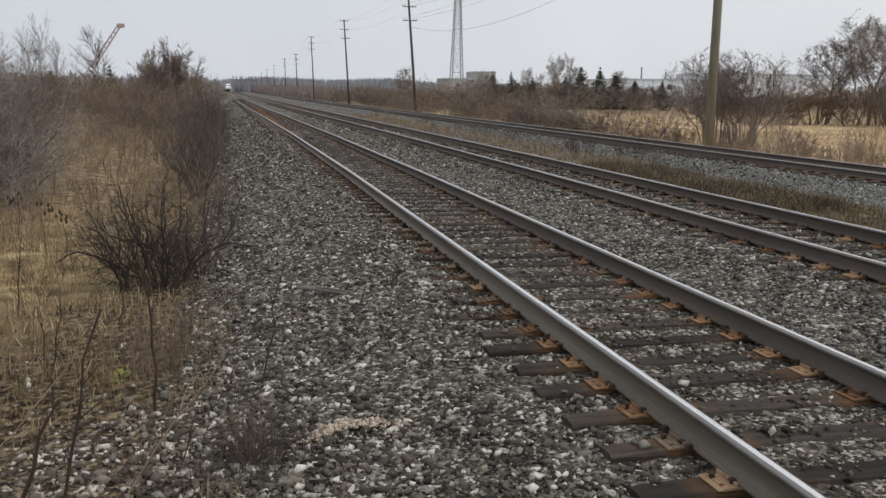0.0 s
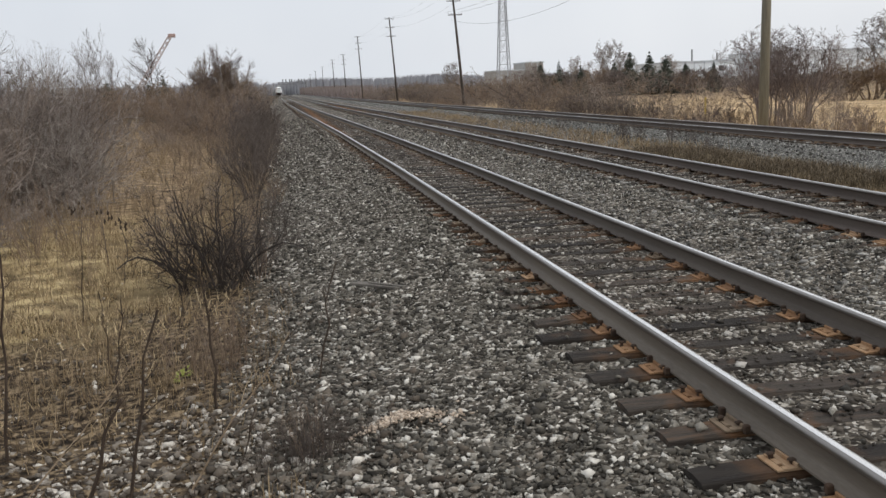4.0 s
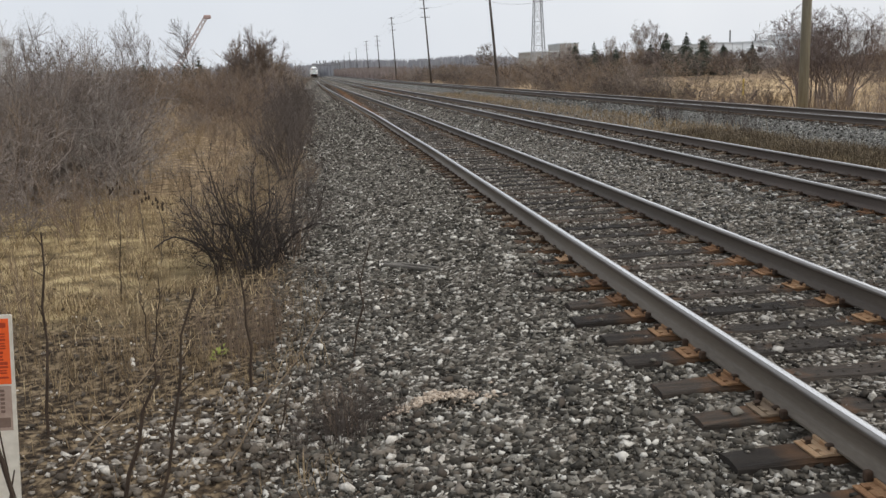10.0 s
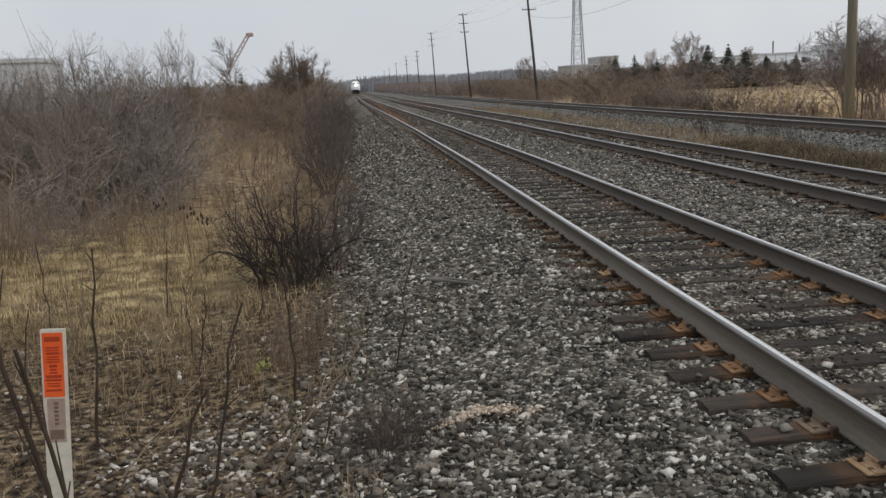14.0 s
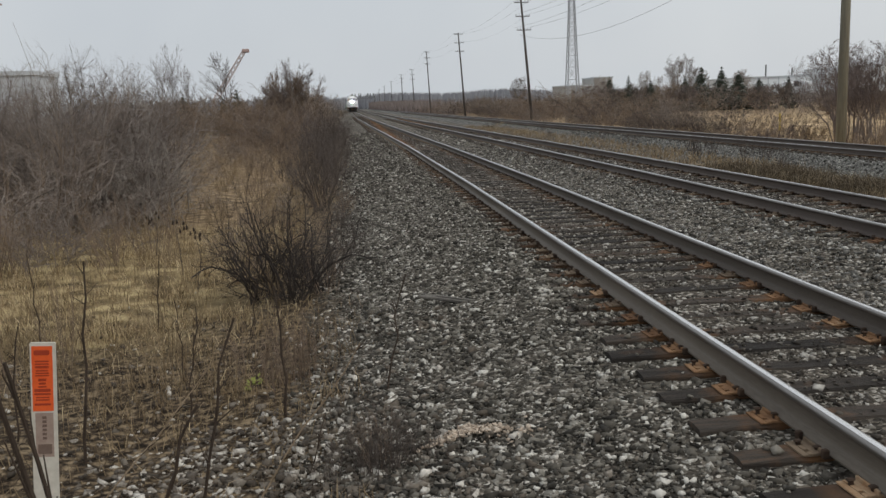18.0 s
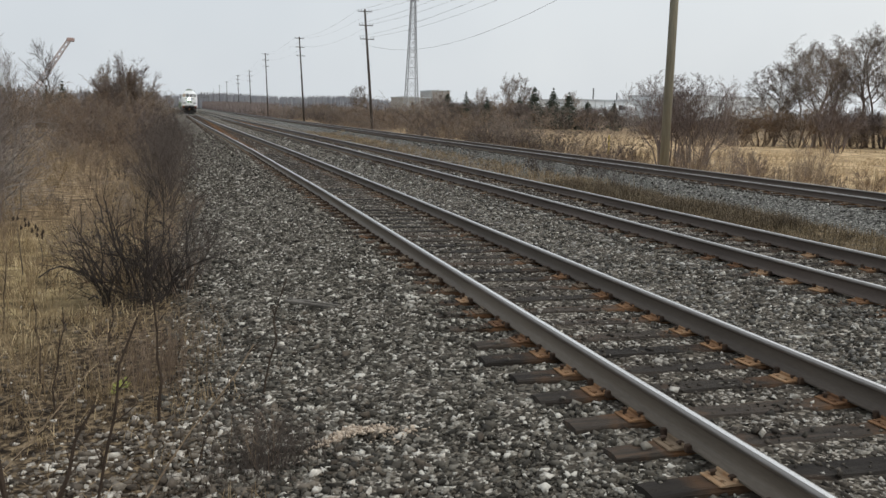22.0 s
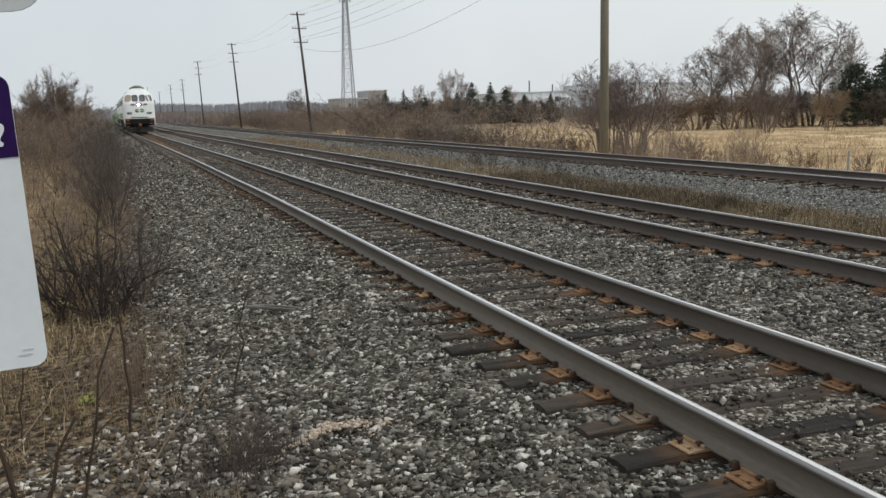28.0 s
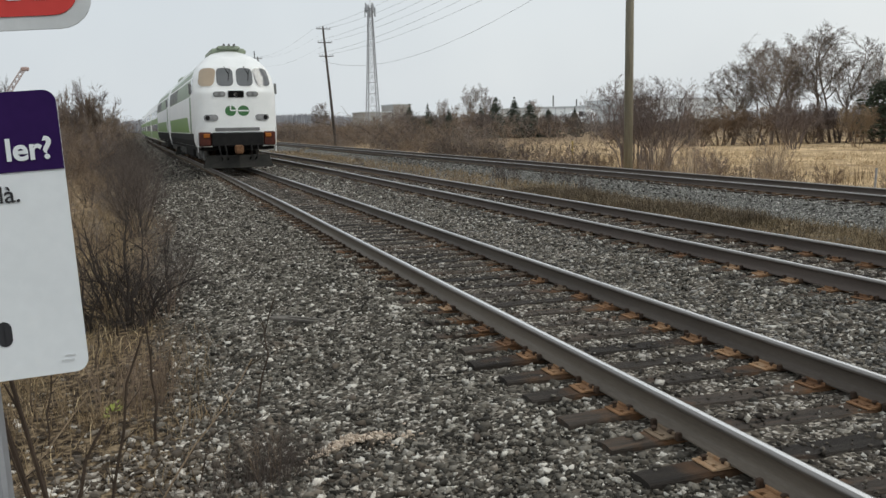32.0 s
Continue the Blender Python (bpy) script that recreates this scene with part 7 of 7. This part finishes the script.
        part("livery_band", side_plate(Shape(), sx, 3.4, L - 1.2, 1.5, 2.15, 0.01, slant=1.0), M["train_green"], ob, "bright green lower band")
        for k in range(5):
            g = Shape()
            side_plate(g, sx, 11.6 + 1.6 * k, 12.8 + 1.6 * k, 3.0, 3.6, 0.02)
            part("louvre", g, M["grey_steel"], ob)
        part("frame_sill", side_plate(Shape(), sx, 1.2, L - 0.1, 0.96, 1.46, 0.02), M["black"], ob, "black side sill above the trucks")
        part("sill_beam", Shape().box(sx * 1.42 - 0.06, sx * 1.42 + 0.06, 0.6, L, 0.82, 0.94), M["black"], ob)
    t = Shape().box(-1.2, 1.2, 7.4, 12.6, 0.3, 0.98, ch=0.15)
    part("fuel_tank", t, M["black"], ob)
    part("underframe", Shape().box(-1.3, 1.3, 0.4, L - 0.1, 0.8, 1.02), M["black"], ob)
    bogie(ob, 4.0, 1.35)
    bogie(ob, 16.2, 1.35)
    return ob


def build_coach():
    """A two-deck coach with its middle dropped between the bogies."""
    ob = thing("passenger_coach", "white and green double-deck passenger coach", "railway coach", "train vehicles")
    L = 25.4
    prof = [(1.2, 0.6), (1.44, 0.8), (1.47, 2.6), (1.4, 3.4), (1.1, 4.1), (0.55, 4.5), (-0.55, 4.5), (-1.1, 4.1), (-1.4, 3.4), (-1.47, 2.6), (-1.44, 0.8), (-1.2, 0.6)]
    s = Shape()
    n = len(prof)
    ys = [(0.0, 0.86), (0.8, 1.0), (L - 0.8, 1.0), (L, 0.86)]
    vs = [(x * k, y, z) for y, k in ys for x, z in prof]
    fs = [(j * n + i, j * n + (i + 1) % n, (j + 1) * n + (i + 1) % n, (j + 1) * n + i) for j in range(3) for i in range(n)]
    s.add(vs, [f[::-1] for f in fs] + [tuple(range(n)), tuple(range(4 * n - 1, 3 * n - 1, -1))])
    part("body", s, M["white_paint"], ob)
    for sx in (-1, 1):
        part("livery_band", Shape().box(sx * 1.462 - 0.012, sx * 1.462 + 0.012, 0.9, L - 0.9, 0.85, 1.5), M["train_green"], ob, "bright green lower band")
        part("livery_band", Shape().box(sx * 1.47 - 0.012, sx * 1.47 + 0.012, 0.9, L - 0.9, 2.15, 2.6), M["train_green"], ob, "green middle band")
        for k in range(9):
            y = 4.2 + 1.95 * k
            for z0, z1, x in ((1.5, 2.1, 1.467), (2.75, 3.3, 1.44)):
                w = Shape().box(sx * x - 0.02, sx * x + 0.02, y, y + 1.5, z0, z1)
                part("window", w, M["glass"], ob)
        for y in (3.0, 21.0):
            part("door", Shape().box(sx * 1.465 - 0.015, sx * 1.465 + 0.015, y, y + 1.1, 0.8, 2.7), M["train_pale_green"], ob)
    for y in (2.6, L - 2.6):
        bogie(ob, y, 1.3)
    part("gangway", Shape().box(-0.55, 0.55, -0.3, 0.02, 1.0, 3.1, ch=0.05), M["black"], ob)
    return ob


TRAIN = []


def build_train():
    lead = build_locomotive(True)
    second = build_locomotive(False)
    coach = build_coach()
    TRAIN.append((lead, 0.0))
    TRAIN.append((second, 21.0))
    TRAIN.append((coach, 42.2))
    for k in range(1, 5):
        TRAIN.append((copy_thing(coach, pose(0.7535, 0, 0)), 42.2 + 26.0 * k))


build_train()


# ---------------------------------------------------------------- signs by the path
def rounded(x0, x1, z0, z1, r, y, depth, corners=(1, 1, 1, 1)):
    """A rounded plate in the xz plane, its face at y towards -y. corners: top right, top left, bottom left, bottom right."""
    ring = []
    for (qx, qz, a0), on in zip((((x1, z1, 0)), (x0, z1, 90), (x0, z0, 180), (x1, z0, 270)), corners):
        rr = r if on else 0.0005
        cx, cz = qx - rr * (1 if qx == x1 else -1), qz - rr * (1 if qz == z1 else -1)
        for k in range(7):
            a = radians(a0 + 15 * k)
            ring.append((cx + rr * math.cos(a), cz + rr * math.sin(a)))
    n = len(ring)
    s = Shape()
    vs = [(x, y, z) for x, z in ring] + [(x, y + depth, z) for x, z in ring]
    s.add(vs, [tuple(range(n - 1, -1, -1)), tuple(range(n, 2 * n))] + [(i, (i + 1) % n, n + (i + 1) % n, n + i) for i in range(n)])
    return s


def lettering(name, body, size, x, z, mat, parent, align="RIGHT", y=-0.0035, bold=0.0):
    """Raised letters in the sign's plane, turned into a mesh."""
    cu = bpy.data.curves.new(name, "FONT")
    cu.body, cu.size, cu.align_x, cu.extrude, cu.offset = body, size, align, 0.0006, bold
    tmp = bpy.data.objects.new(name, cu)
    scene.collection.objects.link(tmp)
    me = bpy.data.meshes.new_from_object(tmp.evaluated_get(bpy.context.evaluated_depsgraph_get()))
    bpy.data.objects.remove(tmp)
    me.materials.clear()
    me.materials.append(M[mat])
    ob = new(name, me)
    ob.parent = parent
    ob.matrix_basis = pose(x, y, z, 90, 0, 0)
    return ob


HELP_AT = pose(-3.039, -3.406, 1.701, -5.8, -3.4, -2.7)
HELP_H, HELP_BAND, RED_X, RED_Z = 0.407, 0.09, 0.064, 0.288


def build_help_sign():
    at = HELP_AT
    ob = thing("help_line_sign", "white notice with a dark purple heading band", "sign", at=at)
    H = HELP_H / 2
    W = 0.30
    plate = part("plate", rounded(-W, 0, -H, H, 0.018, 0, 0.003), M["sign_white"], ob, "white aluminium sign plate")
    part("heading_band", rounded(-W, 0.0, HELP_BAND, H, 0.018, -0.002, 0.0018, (1, 1, 0, 0)), M["sign_purple"], plate, "dark purple heading band")
    lettering("heading_letters", "ler?", 0.044, -0.0125, HELP_BAND + 0.0165, "sign_white", plate, y=-0.0032, bold=0.0011)
    lettering("text_letters", "là.", 0.034, -0.062, HELP_BAND - 0.042, "ink", plate, y=-0.0015, bold=0.0002)
    bars = [(-0.29, -0.125, HELP_BAND - 0.036, 0.012), (-0.29, -0.125, HELP_BAND - 0.1, 0.012), (-0.29, -0.128, HELP_BAND - 0.125, 0.012), (-0.036, -0.018, -H + 0.018, 0.003), (-0.03, -0.016, -H + 0.025, 0.0025)]
    bars += [(-0.116 - 0.034 * k, -0.096 - 0.034 * k, -H + 0.066, 0.036) for k in range(5)]
    for x0, x1, z, h in bars:
        part("text_bar", rounded(x0, x1, z - h / 2, z + h / 2, h * 0.3, -0.0012, 0.001), M["ink" if h > 0.01 else "sign_grey"], plate)
    red = part("upper_plate", rounded(-W, RED_X, RED_Z, RED_Z + 0.3, 0.045, -0.004, 0.003), M["sign_grey"], ob, "grey-bordered red plate above")
    part("red_field", rounded(-W + 0.016, RED_X - 0.018, RED_Z + 0.019, RED_Z + 0.281, 0.034, -0.006, 0.0018), M["sign_red"], red, "red field")
    for x0, x1 in ((-0.085, -0.06), (-0.049, -0.027), (-0.014, 0.008)):
        part("number_bar", rounded(x0, x1, RED_Z + 0.041, RED_Z + 0.085, 0.004, -0.0075, 0.001), M["sign_white"], red)
    post = Shape()
    post.box(-0.19, -0.13, 0.004, 0.05, -2.3, 0.55, ch=0.006)
    part("post", post, M["galv"], ob, "galvanised steel post")
    for z in (H - 0.03, -H + 0.03, RED_Z + 0.05, RED_Z + 0.25):
        part("bolt", Shape().disc((-0.16, -0.012, z), 0.007, 0.012, "y", 8), M["galv"], ob)


def build_marker():
    gx, gy = -3.7, -1.02
    z0 = float(ground_z(gx, gy))
    ob = thing("cable_marker_post", "white flat marker post with an orange warning decal", "marker post", at=pose(gx, gy, 0, 0, 4.0, 6))
    T = 0.962
    W = 0.0475
    post = part("blade", rounded(-W, W, z0 - 0.2, T, 0.006, 0, 0.01), M["marker_white"], ob, "white fibreglass blade")
    dec = part("warning_decal", rounded(-W + 0.006, W - 0.012, T - 0.278, T - 0.014, 0.002, -0.001, 0.001), M["marker_orange"], post, "bright orange warning decal")
    for z, h, w in ((0.04, 0.02, 0.058), (0.075, 0.006, 0.05), (0.086, 0.005, 0.05), (0.098, 0.009, 0.05), (0.113, 0.005, 0.045), (0.123, 0.005, 0.05), (0.133, 0.005, 0.05), (0.15, 0.01, 0.03), (0.165, 0.008, 0.026),
                    (0.178, 0.006, 0.03), (0.193, 0.012, 0.06), (0.208, 0.008, 0.06), (0.222, 0.005, 0.05), (0.232, 0.005, 0.05), (0.25, 0.008, 0.06)):
        part("print_bar", rounded(-0.004 - w / 2, -0.004 + w / 2, T - z - h / 2, T - z + h / 2, h * 0.3, -0.002, 0.001), M["marker_ink"], dec)
    low = part("faded_decal", rounded(-W + 0.014, W - 0.014, T - 0.468, T - 0.285, 0.002, -0.001, 0.001), M["faded_brown"], post, "faded brown lower decal")
    for k in range(6):
        part("print_bar", rounded(-0.008, 0.008, T - 0.31 - 0.017 * k, T - 0.299 - 0.017 * k, 0.001, -0.002, 0.001), M["faded_ink"], low)
    part("print_bar", rounded(-0.026, 0.026, T - 0.455, T - 0.415, 0.002, -0.002, 0.001), M["faded_ink"], low)


build_help_sign()
build_marker()


# ---------------------------------------------------------------- what moves
def motions():
    z = PLATE_T + RAIL_H
    way = [(0.0, 565.0), (8.0, 429.0), (14.0, 328.0), (19.0, 241.5), (23.0, 175.0), (26.0, 127.5), (29.0, 80.0), (30.5, 55.4), (32.0, 31.2)]
    for ob, back in TRAIN:
        long = 20.2 if back < 40 else 25.4
        rows = []
        for k in range(33):
            y = float(np.interp(k, [t for t, _ in way], [d for _, d in way])) + back
            swing = float(bend(y + long)) - float(bend(y))
            rows.append((float(k), pose(0.7535 + float(bend(y)), y, z, 0, 0, math.degrees(math.atan2(-swing, long)))))
        walk(ob, rows)


motions()
